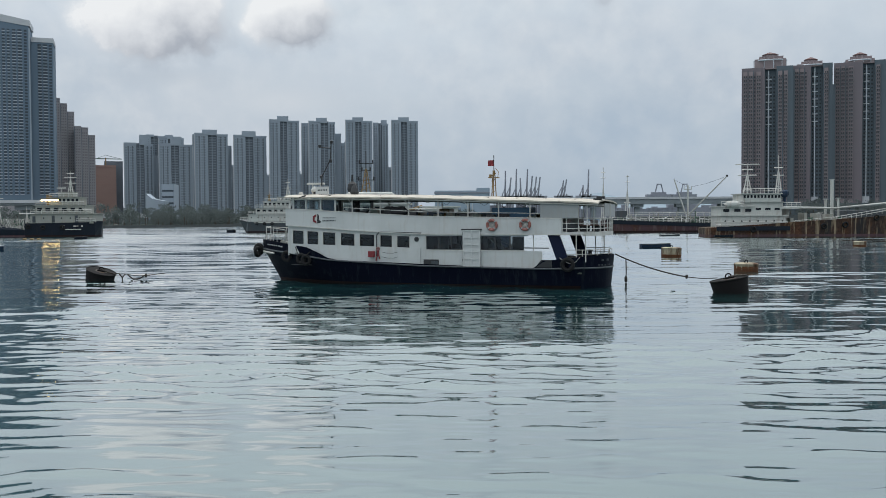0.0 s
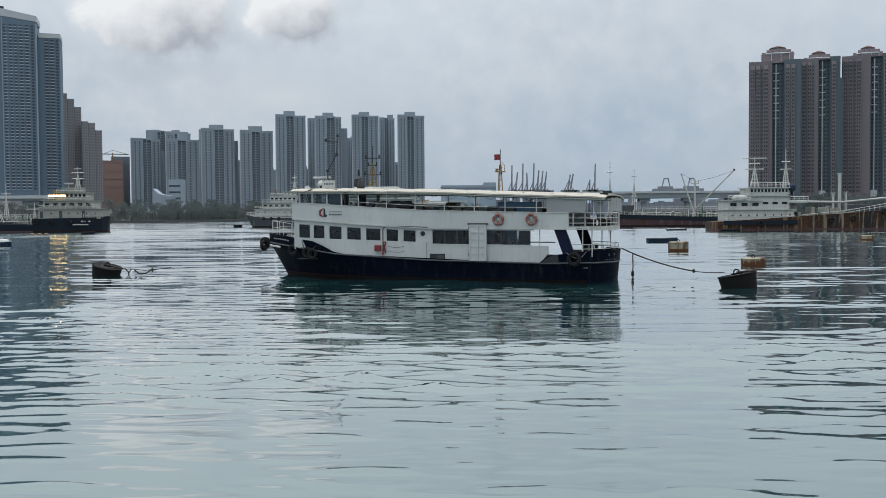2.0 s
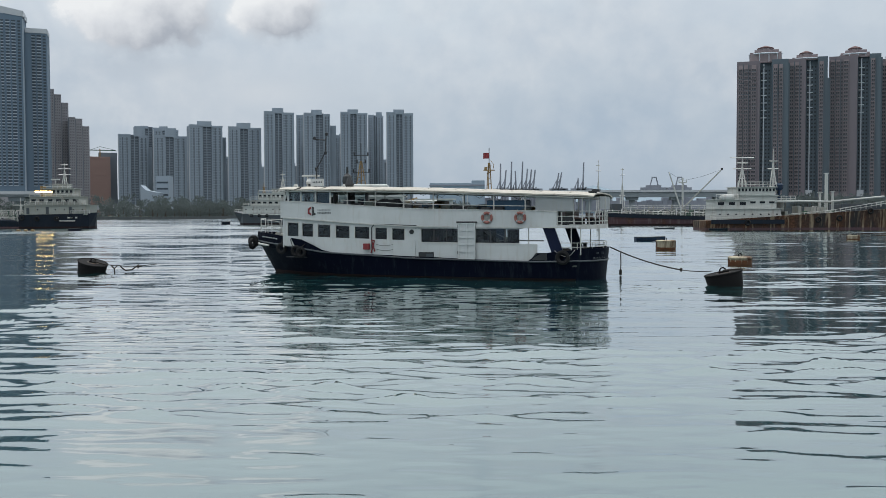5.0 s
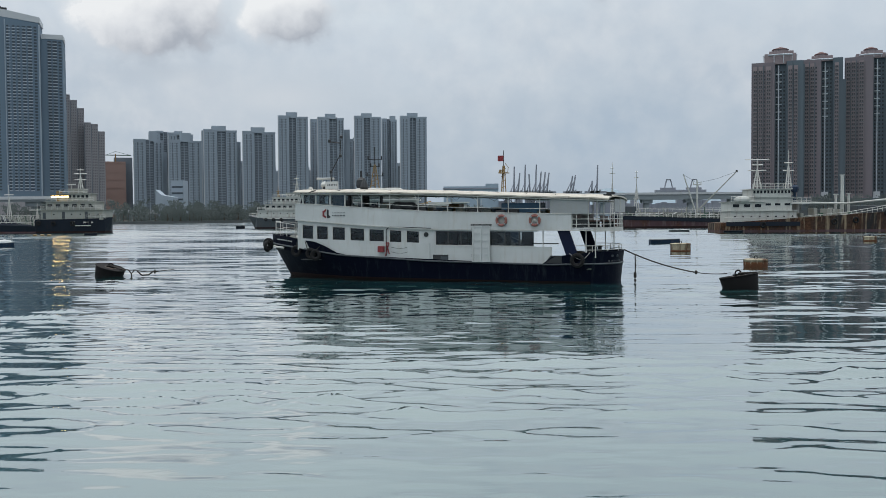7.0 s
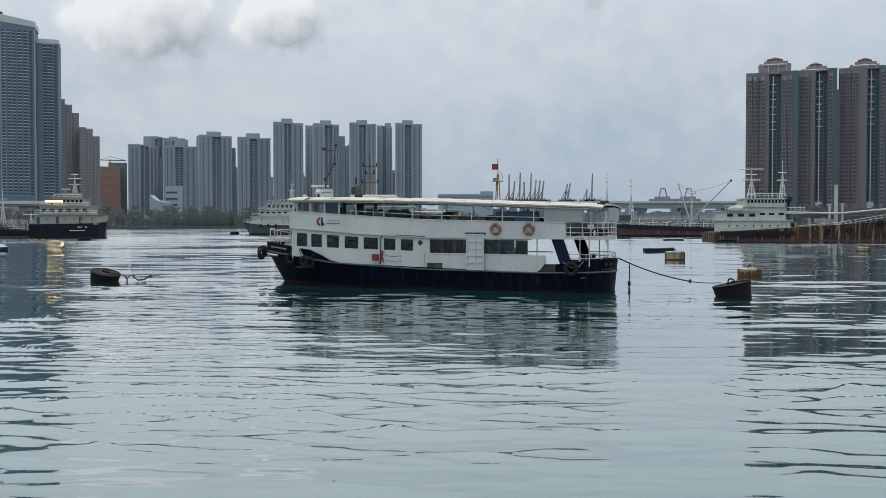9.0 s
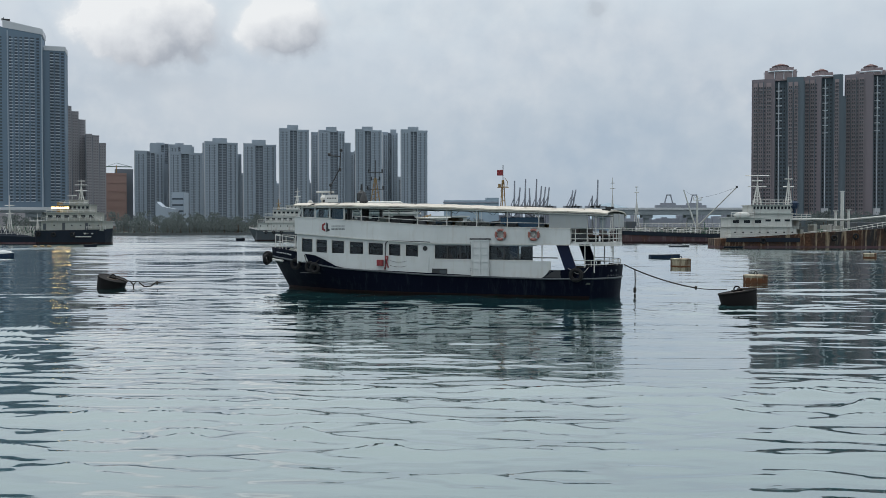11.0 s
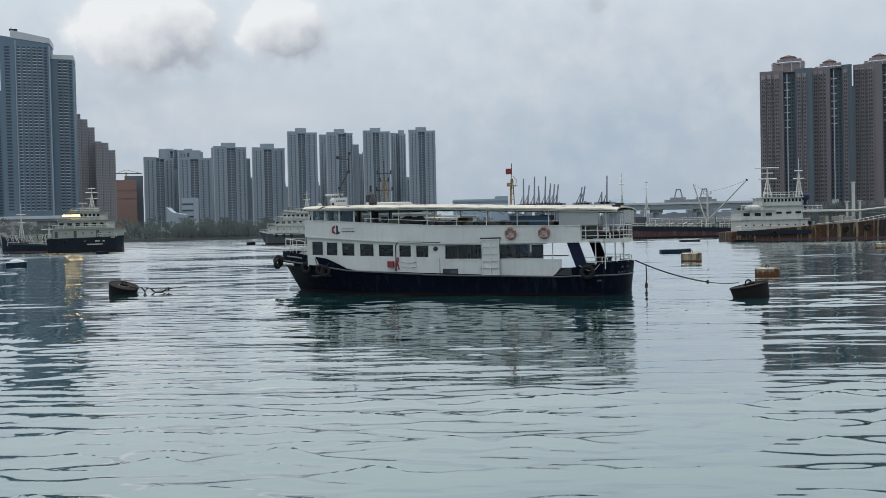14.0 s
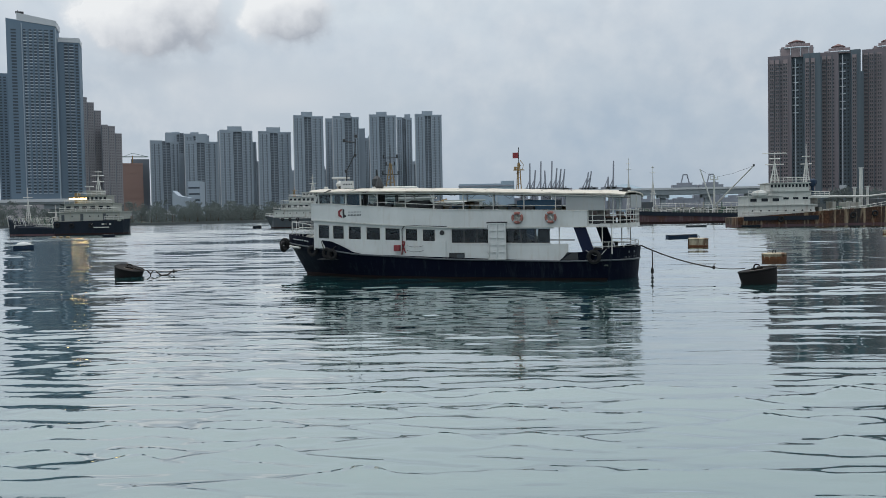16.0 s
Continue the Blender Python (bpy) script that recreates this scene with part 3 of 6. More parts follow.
def stepped_tower(x, y, wide, steps, deep):
    ob = thing("stepped_brown_tower", "brown-grey tower with a stepped roofline", "tower", facing(x, y), "stepped towers")
    n = len(steps)
    for i, h in enumerate(steps):
        part("wing", Mesh().box(wide * i / n, wide * (i + 1) / n - 0.02, i * 4.0, deep + i * 4.0, 0.5, h), BROWNTOWER, ob)
        part("roof_edge", Mesh().box(wide * i / n, wide * (i + 1) / n - 0.02, i * 4.0 - 0.4, i * 4.0 + 0.4, h - 0.1, h + 1.0), BROWNTOWER, ob)
    win, fin = Mesh(), Mesh()
    for i, h in enumerate(steps):
        xa, w1 = wide * i / n, wide / n
        fin.box(xa - 0.1, xa + 0.7, i * 4 - 0.7, i * 4 + 0.3, 3, h)
        z = 22
        while z < h - 3:
            for k in range(3):
                win.box(xa + 1.2 + (w1 - 1.6) * k / 3, xa + 1.2 + (w1 - 1.6) * (k + 0.55) / 3, i * 4 - 0.08, i * 4 + 0.1, z, z + 1.4)
            z += 2.9
    part("windows", win, DARKBROWN, ob, kind="stuff")
    part("fins", fin, GREYDARK, ob, kind="stuff")
    return ob


blue_tower()
stepped_tower(-397.5, 1000, 22.4, (133.0, 128.0, 120.0), 24)
stepped_tower(-377.2, 1004, 22.0, (104.0, 103.0, 95.5), 24)


def far_left_tower():
    ob = thing("edge_tower", "slate-blue tower behind the tallest one", "tower", facing(-485, 1000))
    part("body", Mesh().box(0, 24, 0, 26, 0.5, 161), BLUETOWER, ob)
    part("fin", Mesh().box(23.2, 24.4, -0.6, 0.8, 3, 161), PALE, ob)
    win = Mesh()
    z = 24
    while z < 157:
        for c in (2, 7, 12, 17):
            win.box(c, c + 3, -0.1, 0.1, z, z + 1.5)
        z += 3
    part("windows", win, TOWERGLASS, ob, kind="stuff")


far_left_tower()


DARKGLASS = facade("dark_tower_windows", (0.028, 0.032, 0.038), (0.05, 0.056, 0.064))
DULLRED = facade("dull_red_roof_tile", (0.085, 0.042, 0.042), (0.11, 0.055, 0.052))


def red_towers():
    """Three joined red-brown blocks with bay windows, drain stacks and round roof pavilions."""
    for x, wide, top, cap in ((233.2, 38.6, 117.0, (248.0, 261.6, 129.4)), (272.1, 29.8, 119.2, (279.9, 291.4, 125.9)), (303.3, 39.0, 120.8, (316.9, 328.8, 129.0)), (342.6, 36.0, 119.0, (352.0, 364.0, 128.0))):
        ob = thing("red_brown_tower", "red-brown tiled tower with bay windows and a roof pavilion", "tower", facing(x, 720), "red-brown towers")
        stack = {233.2: 20.4, 272.1: 16.6, 303.3: 24.6, 342.6: 18.0}[x]
        part("left_wing", Mesh().box(0, stack - 3.0, 0, 20, 5, top), REDTOWER, ob)
        part("light_well", Mesh().box(stack - 3.2, stack + 6.0, 5.5, 24, 5, top - 0.6), TEALTOWER, ob, "grey-green recessed bay")
        part("right_wing", Mesh().box(stack + 5.8, wide, 1.0, 21, 5, top + 0.8), TEALTOWER, ob)
        if x == 272.1:
            part("link_block", Mesh().box(wide - 0.2, wide + 2.2, 3, 20, 5, 104), TEALTOWER, ob)
        else:
            part("link_block", Mesh().box(wide - 0.2, wide + 1.2, 3, 20, 5, top - 2), TEALTOWER, ob)
        win, sill = Mesh(), Mesh()
        spans = [(1.2, 4.4), (5.2, 8.4)]
        if stack > 18:
            spans.append((11.0, 14.6))
        spans += [(stack + 7.0, stack + 10.0)]
        if wide - stack > 15:
            spans += [(stack + 11.2, stack + 14.0)]
        for s0, s1 in spans:
            part("bay", Mesh().box(s0, s1, -1.3 if s0 < stack else -0.3, 1.2, 7, top - 3), BAYTILE, ob)
        # dark strips beside the bays, painting the shade of narrow recesses
        for jx in (spans[0][1] + 0.1, spans[1][1] + 0.15, stack + 10.15):
            part("dark_joint", Mesh().box(jx, jx + 0.6, -0.12, 1.15, 7, top - 2), TEALTOWER, ob)
        z = 19.0
        while z < top - 5:
            for s0, s1 in spans:
                f = -1.36 if s0 < stack else -0.36
                win.box(s0 + 0.4, s0 + (s1 - s0) * 0.46, f, f + 0.2, z, z + 1.45)
                win.box(s0 + (s1 - s0) * 0.56, s1 - 0.35, f, f + 0.2, z, z + 1.45)
                sill.box(s0 - 0.1, s1 + 0.1, f - 0.3, f + 0.2, z - 0.6, z - 0.3)
            win.box(stack - 2.0, stack - 1.0, 5.42, 5.6, z, z + 1.3)
            win.box(stack + 1.2, stack + 2.6, 5.42, 5.6, z, z + 1.3)
            win.box(stack + 3.6, stack + 4.8, 5.42, 5.6, z, z + 1.3)
            if spans[1][1] + 2 < stack - 3:
                win.box(9.2, 10.4, -0.06, 0.1, z, z + 1.3)
            z += 2.83
        part("windows", win, DARKGLASS, ob, "small dark windows", kind="stuff")
        part("sills", sill, TEALTOWER, ob, kind="stuff")
        pipe = part("drain_pipe", Mesh().box(stack - 0.35, stack + 0.35, 3.6, 4.4, 20, top - 2), LEDGE, ob, "white drain pipe")
        for i in range(7):
            z = top - 9.0 - i * 5.6
            part("cross_arm", Mesh().box(stack - 2.2, stack + 2.2, 3.7, 4.3, z, z + 0.6), LEDGE, pipe)
        part("stack_foot", Mesh().prism([(stack - 2.6, 2), (stack + 2.6, 2), (stack + 2.2, 6), (stack - 2.2, 6)], 14, 20), PALE, ob)
        k0, k1, kz = cap[0] - x, cap[1] - x, cap[2]
        m = (k0 + k1) / 2
        part("roof_storey", Mesh().box(k0 - 5, k1 + 5, 3, 16, top - 1, kz - 5.6), BAYTILE, ob)
        part("roof_house", Mesh().box(k0 - 1.5, k1 + 3.0, 5, 15, kz - 5.7, kz - 3.4), BAYTILE, ob)
        part("pavilion", Mesh().lathe([((k1 - k0) / 2 - 0.8, kz - 6), ((k1 - k0) / 2 - 0.8, kz - 2.4)], (m, 9, 0), 10), BAYTILE, ob)
        part("pavilion_roof", Mesh().lathe([((k1 - k0) / 2 - 0.4, kz - 2.4), ((k1 - k0) / 2 - 0.4, kz - 1.8), (1.0, kz)], (m, 9, 0), 10), DULLRED, ob, "dull red roof")
        hoop = Mesh()
        for s in range(16):
            a, b2 = math.pi * s / 16, math.pi * (s + 1) / 16
            rr = (k1 - k0) / 2 + 5.5
            hoop.tube((m - rr * math.cos(a), 8 - 7 * math.sin(a), kz - 6.5), (m - rr * math.cos(b2), 8 - 7 * math.sin(b2), kz - 6.5), 0.55)
            if s % 3 == 0:
                hoop.tube((m - rr * math.cos(a), 8 - 7 * math.sin(a), top - 0.5), (m - rr * math.cos(a), 8 - 7 * math.sin(a), kz - 6.5), 0.25)
        part("roof_pergola", hoop, LEDGE, ob, "white roof pergola")
        part("podium", Mesh().box(-1, wide + 1, -8, 24, 2, 15), TEALTOWER, ob)


red_towers()


def orange_site():
    ob = thing("netted_building", "building under orange scaffold netting with a tower crane", "building", facing(-409.5, 1150))
    part("netted_block", Mesh().box(0, 27, 0, 24, 0.5, 72.5), NETTING, ob)
    part("grey_block", Mesh().box(13, 36, 26, 50, 0.5, 79), GREYDARK, ob)
    g = Mesh()
    for z in (30, 40, 50, 60, 70):
        g.box(-0.3, 27.3, -0.4, 0, z, z + 0.42)
    part("scaffold_lifts", g, NETTING, ob)
    part("crane_mast", Mesh().box(14, 15.4, 4, 5.4, 72, 82), YELLOW, ob)
    part("crane_jib", Mesh().box(2, 34, 4.2, 5.2, 80, 81).tube((14.7, 4.7, 85), (4, 4.7, 81), 0.25).tube((14.7, 4.7, 85), (32, 4.7, 81), 0.25), GREEN, ob)


orange_site()


def waterfront_pavilion():
    ob = thing("white_pavilion", "low white waterfront building with a sail-shaped roof", "building", pose(-255, 745, 0))
    part("hall", Mesh().box(-4, 29, 0, 14, 7, 10.5), PALE, ob)
    part("column", Mesh().box(-2, 0, 2, 6, 2, 7), PALE, ob)
    part("column", Mesh().box(10, 12, 2, 6, 2, 7), PALE, ob)
    part("sail_wall", Mesh().side([(29.5, 8), (42, 8), (44, 20), (34, 22), (29.5, 26)], 2, 14), GREYTOWER, ob)
    part("upper_block", Mesh().box(36, 46, 22, 36, 5, 34), GREYTOWER, ob)
    part("window_band", Mesh().box(36.5, 45.5, 21.8, 22.1, 18, 19.4).box(36.5, 45.5, 21.8, 22.1, 23, 24.4).box(36.5, 45.5, 21.8, 22.1, 28, 29.4), TOWERGLASS, ob)


waterfront_pavilion()


def viaduct(name, label, x0, x1, y, z0, z1, y2=None):
    ob = thing(name, label, "bridge", kind="structure")
    y2 = y if y2 is None else y2
    part("deck", Mesh().prism([(x0, y), (x1, y2), (x1, y2 + 18), (x0, y + 18)], z0, z1 - 1.6), CONCRETE, ob)
    part("parapet", Mesh().prism([(x0, y - 1), (x1, y2 - 1), (x1, y2 - 0.4), (x0, y - 0.4)], z1 - 2.6, z1), PALE, ob)
    n = max(2, int(abs(x1 - x0) / 55))
    for i in range(n):
        f = (i + 0.5) / n
        px, py = x0 + (x1 - x0) * f, y + (y2 - y) * f
        part("pier", Mesh().prism([(px - 7, py + 2), (px + 7, py + 2), (px + 7, py + 14), (px - 7, py + 14)], z0 - 4, z0).box(px - 3, px + 3, py + 4, py + 12, -2, z0 - 4), CONCRETE, ob)


viaduct("harbour_bridge", "long grey concrete road bridge on piers", 120, 1000, 1200, 22.5, 31.5, 1180)
viaduct("left_viaduct", "pale elevated road in front of the towers", -640, -318, 800, 18.5, 23.0, 812)

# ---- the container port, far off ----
# distance haze is mixed into the shed, crane and hill base colours
HAZE = plain("hazed_shed_cladding", (0.24, 0.30, 0.36), 0.8, size=60)
CRANE = plain("hazed_crane_paint", (0.205, 0.215, 0.25), 0.7, size=30)
HILL = plain("hazed_hill_scrub", (0.26, 0.32, 0.37), 1.0, size=300, vary=0.08)


def port():
    ob = thing("port_warehouse", "large pale warehouse on the far quay", "warehouse", pose(0, 2600, 0))
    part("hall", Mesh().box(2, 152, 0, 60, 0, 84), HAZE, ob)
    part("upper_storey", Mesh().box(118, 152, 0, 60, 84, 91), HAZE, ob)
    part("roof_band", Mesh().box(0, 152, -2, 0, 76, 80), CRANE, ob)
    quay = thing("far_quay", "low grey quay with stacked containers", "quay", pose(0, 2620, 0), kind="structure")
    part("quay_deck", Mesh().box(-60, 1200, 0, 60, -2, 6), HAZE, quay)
    st = Mesh()
    rng = random.Random(2)
    for i in range(70):
        x = 60 + i * 14
        st.box(x, x + 13.5, 10, 30, 6, 6 + 2.9 * rng.randint(9, 19 if x < 480 else 14))
    part("containers", st, CRANE, quay, kind="stuff")


def quay_crane(x, top, lean, wide=9.0):
    ob = thing("quay_crane", "tall hazy gantry crane with its boom raised", "crane", pose(x, 2580, 0), "quay cranes")
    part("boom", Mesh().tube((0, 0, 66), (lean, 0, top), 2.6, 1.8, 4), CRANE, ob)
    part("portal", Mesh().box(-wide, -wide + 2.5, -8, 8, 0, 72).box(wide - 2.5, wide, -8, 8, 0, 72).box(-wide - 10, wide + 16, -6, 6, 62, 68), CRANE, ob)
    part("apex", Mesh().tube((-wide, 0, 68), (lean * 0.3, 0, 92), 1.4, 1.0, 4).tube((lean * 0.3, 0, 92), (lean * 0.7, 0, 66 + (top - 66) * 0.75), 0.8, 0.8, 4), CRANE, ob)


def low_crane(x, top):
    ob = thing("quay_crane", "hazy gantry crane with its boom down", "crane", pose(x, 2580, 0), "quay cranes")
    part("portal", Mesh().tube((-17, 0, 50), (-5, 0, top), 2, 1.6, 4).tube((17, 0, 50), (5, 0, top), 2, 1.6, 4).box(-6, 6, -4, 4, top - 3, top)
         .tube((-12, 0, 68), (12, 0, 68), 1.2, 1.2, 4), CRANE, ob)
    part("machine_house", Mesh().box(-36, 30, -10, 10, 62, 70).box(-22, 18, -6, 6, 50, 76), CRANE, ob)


port()
for cx, ctop, lean in ((193, 136, 1), (204, 118, 5), (222, 141, 2), (236, 116, -2), (251, 141, 3), (262, 122, 5), (272, 120, 6), (282, 119, 6), (345, 110, 7), (352, 112, 8), (418, 139, 2), (404, 96, 1)):
    quay_crane(cx, ctop, lean)
for cx in (612, 682):
    low_crane(cx, 99)


def hills():
    rng = random.Random(11)
    ob = thing("far_hills", "faint blue hills beyond the port", "hills", kind="structure")
    vs, fs = [], []
    n = 60
    for i in range(n + 1):
        x = 300 + 1500 * i / n
        h = 70 * math.exp(-((x - 700) / 160) ** 2) + 60 * math.exp(-((x - 1050) / 240) ** 2) + 60 + 8 * math.sin(x * 0.03) + rng.uniform(-3, 3)
        h *= 0.8 * min(1, (x - 300) / 160 + 0.05)
        vs += [(x, 3900, -5), (x, 4050, h), (x, 4250, -5)]
    for i in range(n):
        a = i * 3
        fs += [(a, a + 3, a + 4, a + 1), (a + 1, a + 4, a + 5, a + 2)]
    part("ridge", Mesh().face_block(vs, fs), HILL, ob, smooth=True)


hills()

# ---- the ferry: x towards the bow, y to port, z up from the waterline ----
FERRY_AT = pose(9.59, 57.6, 0, 0, 0, 159.5)
rub_z = ramp_of((-0.5, 1.16), (2.5, 1.09), (10, 1.21), (16.2, 1.52), (19.5, 1.95), (23, 2.2))
band_low = ramp_of((-0.5, 3.15), (1.2, 3.17), (10, 3.22), (13.8, 3.42), (19.4, 3.80))
band_top = ramp_of((-0.5, 4.02), (1.2, 4.02), (10, 4.22), (19.4, 4.79))
roof_z = ramp_of((-1.0, 4.94), (0.2, 5.03), (2.5, 5.10), (10, 5.40), (15, 5.52), (19.6, 5.58))
half_house = ramp_of((-0.5, 3.05), (15.0, 3.05), (19.6, 2.62))
win_low = ramp_of((3, 2.12), (9.7, 2.16), (10.7, 2.32), (13.8, 2.41), (19.4, 2.56))
win_top = ramp_of((3, 3.02), (9.7, 3.03), (10.7, 3.06), (13.8, 3.19), (19.4, 3.48))
bulwark_z = ramp_of((-0.6, 1.88), (0.25, 1.80), (1.4, 1.66), (2.35, 1.55), (2.9, 1.10), (16.1, 1.53), (17.0, 1.95), (17.8, 2.30), (20.5, 2.66), (23, 2.80))
DECK_LINE = [(-0.1, 2.9), (1.0, 3.06), (2.3, 3.1), (2.9, 3.1), (6, 3.1), (10, 3.1), (14, 3.1), (15.6, 3.08), (16.4, 3.05), (17.2, 2.98), (18.0, 2.84), (18.9, 2.62), (19.8, 2.30), (20.6, 1.88), (21.4, 1.35), (22.1, 0.78), (22.6, 0.3), (22.75, 0.06)]
WATER_LINE = [(0.15, 2.75), (1.0, 2.9), (2.3, 2.98), (2.9, 2.98), (6, 3.0), (10, 3.0), (13.2, 2.95), (14.7, 2.8), (15.4, 2.7), (16.2, 2.5), (17.0, 2.25), (17.8, 1.95), (18.6, 1.6), (19.4, 1.2), (20.1, 0.85), (20.7, 0.5), (21.2, 0.2), (21.4, 0.04)]


def strip(sections):
    """A skin over rows of equally many points."""
    n = len(sections[0])
    return Mesh().face_block([p for s in sections for p in s],
                             [(i * n + j, i * n + j + 1, (i + 1) * n + j + 1, (i + 1) * n + j)
                              for i in range(len(sections) - 1) for j in range(n - 1)])


def hull_point(i, f, side):
    """f: 0 at the waterline, 1 at the rubbing strake, and on above it to the top of the bulwark."""
    (xw, yw), (xd, yd) = WATER_LINE[i], DECK_LINE[i]
    flare = f ** 1.25
    return xw + (xd - xw) * f, (yw + (yd - yw) * min(1.0, flare)) * side


def sheet(x0, x1, low, high, side, thick=0.06, out=0.0, steps=1):
    """A panel of the ship's side between two heights that vary along x."""
    xs = [x0 + (x1 - x0) * i / steps for i in range(steps + 1)]
    vs = []
    for x in xs:
        yo, yi = side * (half_house(x) + out), side * (half_house(x) + out - thick)
        vs += [(x, yo, low(x)), (x, yo, high(x)), (x, yi, high(x)), (x, yi, low(x))]
    fs = [(0, 1, 2, 3), tuple(4 * steps + j for j in (3, 2, 1, 0))]
    fs += [(4 * i + j, 4 * i + (j + 1) % 4, 4 * i + 4 + (j + 1) % 4, 4 * i + 4 + j) for i in range(steps) for j in range(4)]
    m = Mesh().face_block(vs, fs)
    return m


def build_ferry():
    ship = thing("ferry", "white two-deck passenger ferry with a navy hull, moored", "ferry", FERRY_AT)
    n = len(DECK_LINE)
    for side, word in ((1, "port"), (-1, "starboard")):
        rows, boot, bul = [], [], []
        for i in range(n):
            xd = DECK_LINE[i][0]
            xw, yw = WATER_LINE[i]
            col = [(xw - 0.3, yw * 0.45 * side, -0.9), (xw, yw * side * 0.97, -0.05)]
            boot.append([col[0], col[1], (*hull_point(i, 0.1, side), rub_z(xd) * 0.1)])
            rows.append([(*hull_point(i, f, side), rub_z(xd) * f) for f in (0.1, 0.3, 0.5, 0.7, 0.85, 1.0)])
            top = max(bulwark_z(xd), rub_z(xd) + 0.02)
            x1, y1 = hull_point(i, 1.0, side)
            bul.append([(x1, y1, rub_z(xd)), (x1 + (0.06 if i > 10 else 0), y1 * 1.015, top), (x1 + (0.05 if i > 10 else 0), y1 * 1.015 - side * min(0.1, abs(y1)), top), (x1, y1 - side * min(0.1, abs(y1)), rub_z(xd) - 0.3)])
        part("boot_topping", strip(boot), BOOT, ship, "dull red boot topping", smooth=True)
        part("hull_side", strip(rows), NAVY, ship, smooth=True)
        part("bulwark", strip(bul), NAVY, ship)
        rail = Mesh()
        pts = [(hull_point(i, 1.0, side)[0], hull_point(i, 1.0, side)[1] + side * 0.03, rub_z(DECK_LINE[i][0])) for i in range(n)]
        part("rubbing_strake", rail.line(pts, 0.055, 6), GREYHULL, ship, "scuffed grey rubbing strake")
    def stern(y, z):
        """The transom bows out aft and rakes a little."""
        return -1.2 * (1 - (abs(y) / 2.95) ** 2.4) - 0.1 * z + 0.12
    ys = [2.95 * math.sin(math.pi / 2 * i / 10) for i in range(-10, 11)]
    part("transom", strip([[(stern(y, z), y * (0.93 + 0.07 * max(0, z) / 1.86), z) for z in (-0.7, 0.2, 0.7, 1.14, 1.5, 1.86)] + [(stern(y, 1.86) + 0.12, y * 0.97, 1.86), (stern(y, 1.3) + 0.12, y * 0.97, 1.2)] for y in ys]), NAVY, ship, smooth=True)
    part("transom_strake", Mesh().line([(stern(y, 1.14) - 0.02, y * 0.97, 1.14) for y in ys], 0.055), GREYHULL, ship)
    for yy, zz, ww, hh in ((0.35, 1.52, 0.24, 0.2), (-0.2, 1.52, 0.24, 0.2), (0.6, 1.25, 0.13, 0.14), (0.35, 1.25, 0.14, 0.14), (0.1, 1.25, 0.13, 0.14), (-0.25, 1.25, 0.14, 0.14), (-0.5, 1.25, 0.13, 0.14)):
        yc = yy + 1.3
        part("name_bar", Mesh().box(stern(yc, zz) - 0.05, stern(yc, zz) + 0.1, yc - ww * 0.32, yc + ww * 0.32, zz, zz + hh * 0.6), GREYHULL, ship)
    part("after_deck", Mesh().prism([(stern(y, 1.0) + 0.1, y * 0.96) for y in ys] + [(0.6, -2.9), (0.6, 2.9)][::1], 0.9, 1.0), DECK, ship)
    part("main_deck", Mesh().prism([(0.05, -2.9), (15.5, -2.95), (19.3, -2.2), (19.3, 2.2), (15.5, 2.95), (0.05, 2.9)], lambda x: rub_z(x) - 0.35, lambda x: rub_z(x) - 0.25), DECK, ship)
    part("foredeck", Mesh().prism([(18.2, -2.7), (20.5, -1.8), (22.4, -0.3), (22.4, 0.3), (20.5, 1.8), (18.2, 2.7)], 1.75, lambda x: 1.85 + (x - 18) * 0.05), DECK, ship)

    # lower cabin: sills, headers, mullions and panes, both sides
    openings = [(18.16, 19.07), (17.06, 17.96), (15.78, 16.78), (14.40, 15.46), (13.04, 14.13), (11.85, 12.73), (10.68, 11.59)]
    for side in (1, -1):
        part("lower_side", sheet(2.35 if side > 0 else 6.5, 19.4, rub_z, win_low, side, steps=12), WHITE, ship)
        part("header_panel", sheet(3.2, 19.4, win_top, lambda x: band_low(x) + 0.02, side, steps=8), WHITE, ship)
        edges = [(19.07, 19.4)] + [(b, a2) for (a2, _), (_, b) in zip(openings, openings[1:])] + [(9.62, 10.68)]
        for a, b in edges:
            part("mullion", sheet(a, b, win_low, win_top, side, out=0.005), WHITE, ship)
        for a, b in openings:
            pane = part("window_pane", sheet(a, b, win_low, win_top, side, 0.03, -0.045), CABINGLASS if side > 0 else PANE, ship, "dark tinted cabin window")
            m = Mesh()
            for c0, c1 in ((a, a + 0.05), (b - 0.05, b)):
                m.prism([(c0, side * (half_house(c0) + 0.012)), (c1, side * (half_house(c1) + 0.012)), (c1, side * (half_house(c1) - 0.03)), (c0, side * (half_house(c0) - 0.03))], win_low, win_top)
            m.prism([(a, side * (half_house(a) + 0.012)), (b, side * (half_house(b) + 0.012)), (b, side * (half_house(b) - 0.03)), (a, side * (half_house(a) - 0.03))], lambda x: win_top(x) - 0.05, win_top)
            part("window_frame", m, RAIL, pane)
            if side > 0:
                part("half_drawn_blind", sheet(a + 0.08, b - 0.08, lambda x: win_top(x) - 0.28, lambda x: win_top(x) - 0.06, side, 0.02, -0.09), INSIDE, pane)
        for a, b in ((8.85, 9.62), (8.02, 8.78), (7.2, 7.95), (5.25, 6.1), (4.35, 5.18), (3.45, 4.28)):
            if side < 0 and b < 7:
                continue        # the after part is an open shelter on that side
            part("saloon_window", sheet(a, b, win_low, win_top, side, 0.03, -0.06), CABINGLASS if side > 0 else PANE, ship, "dark saloon window")
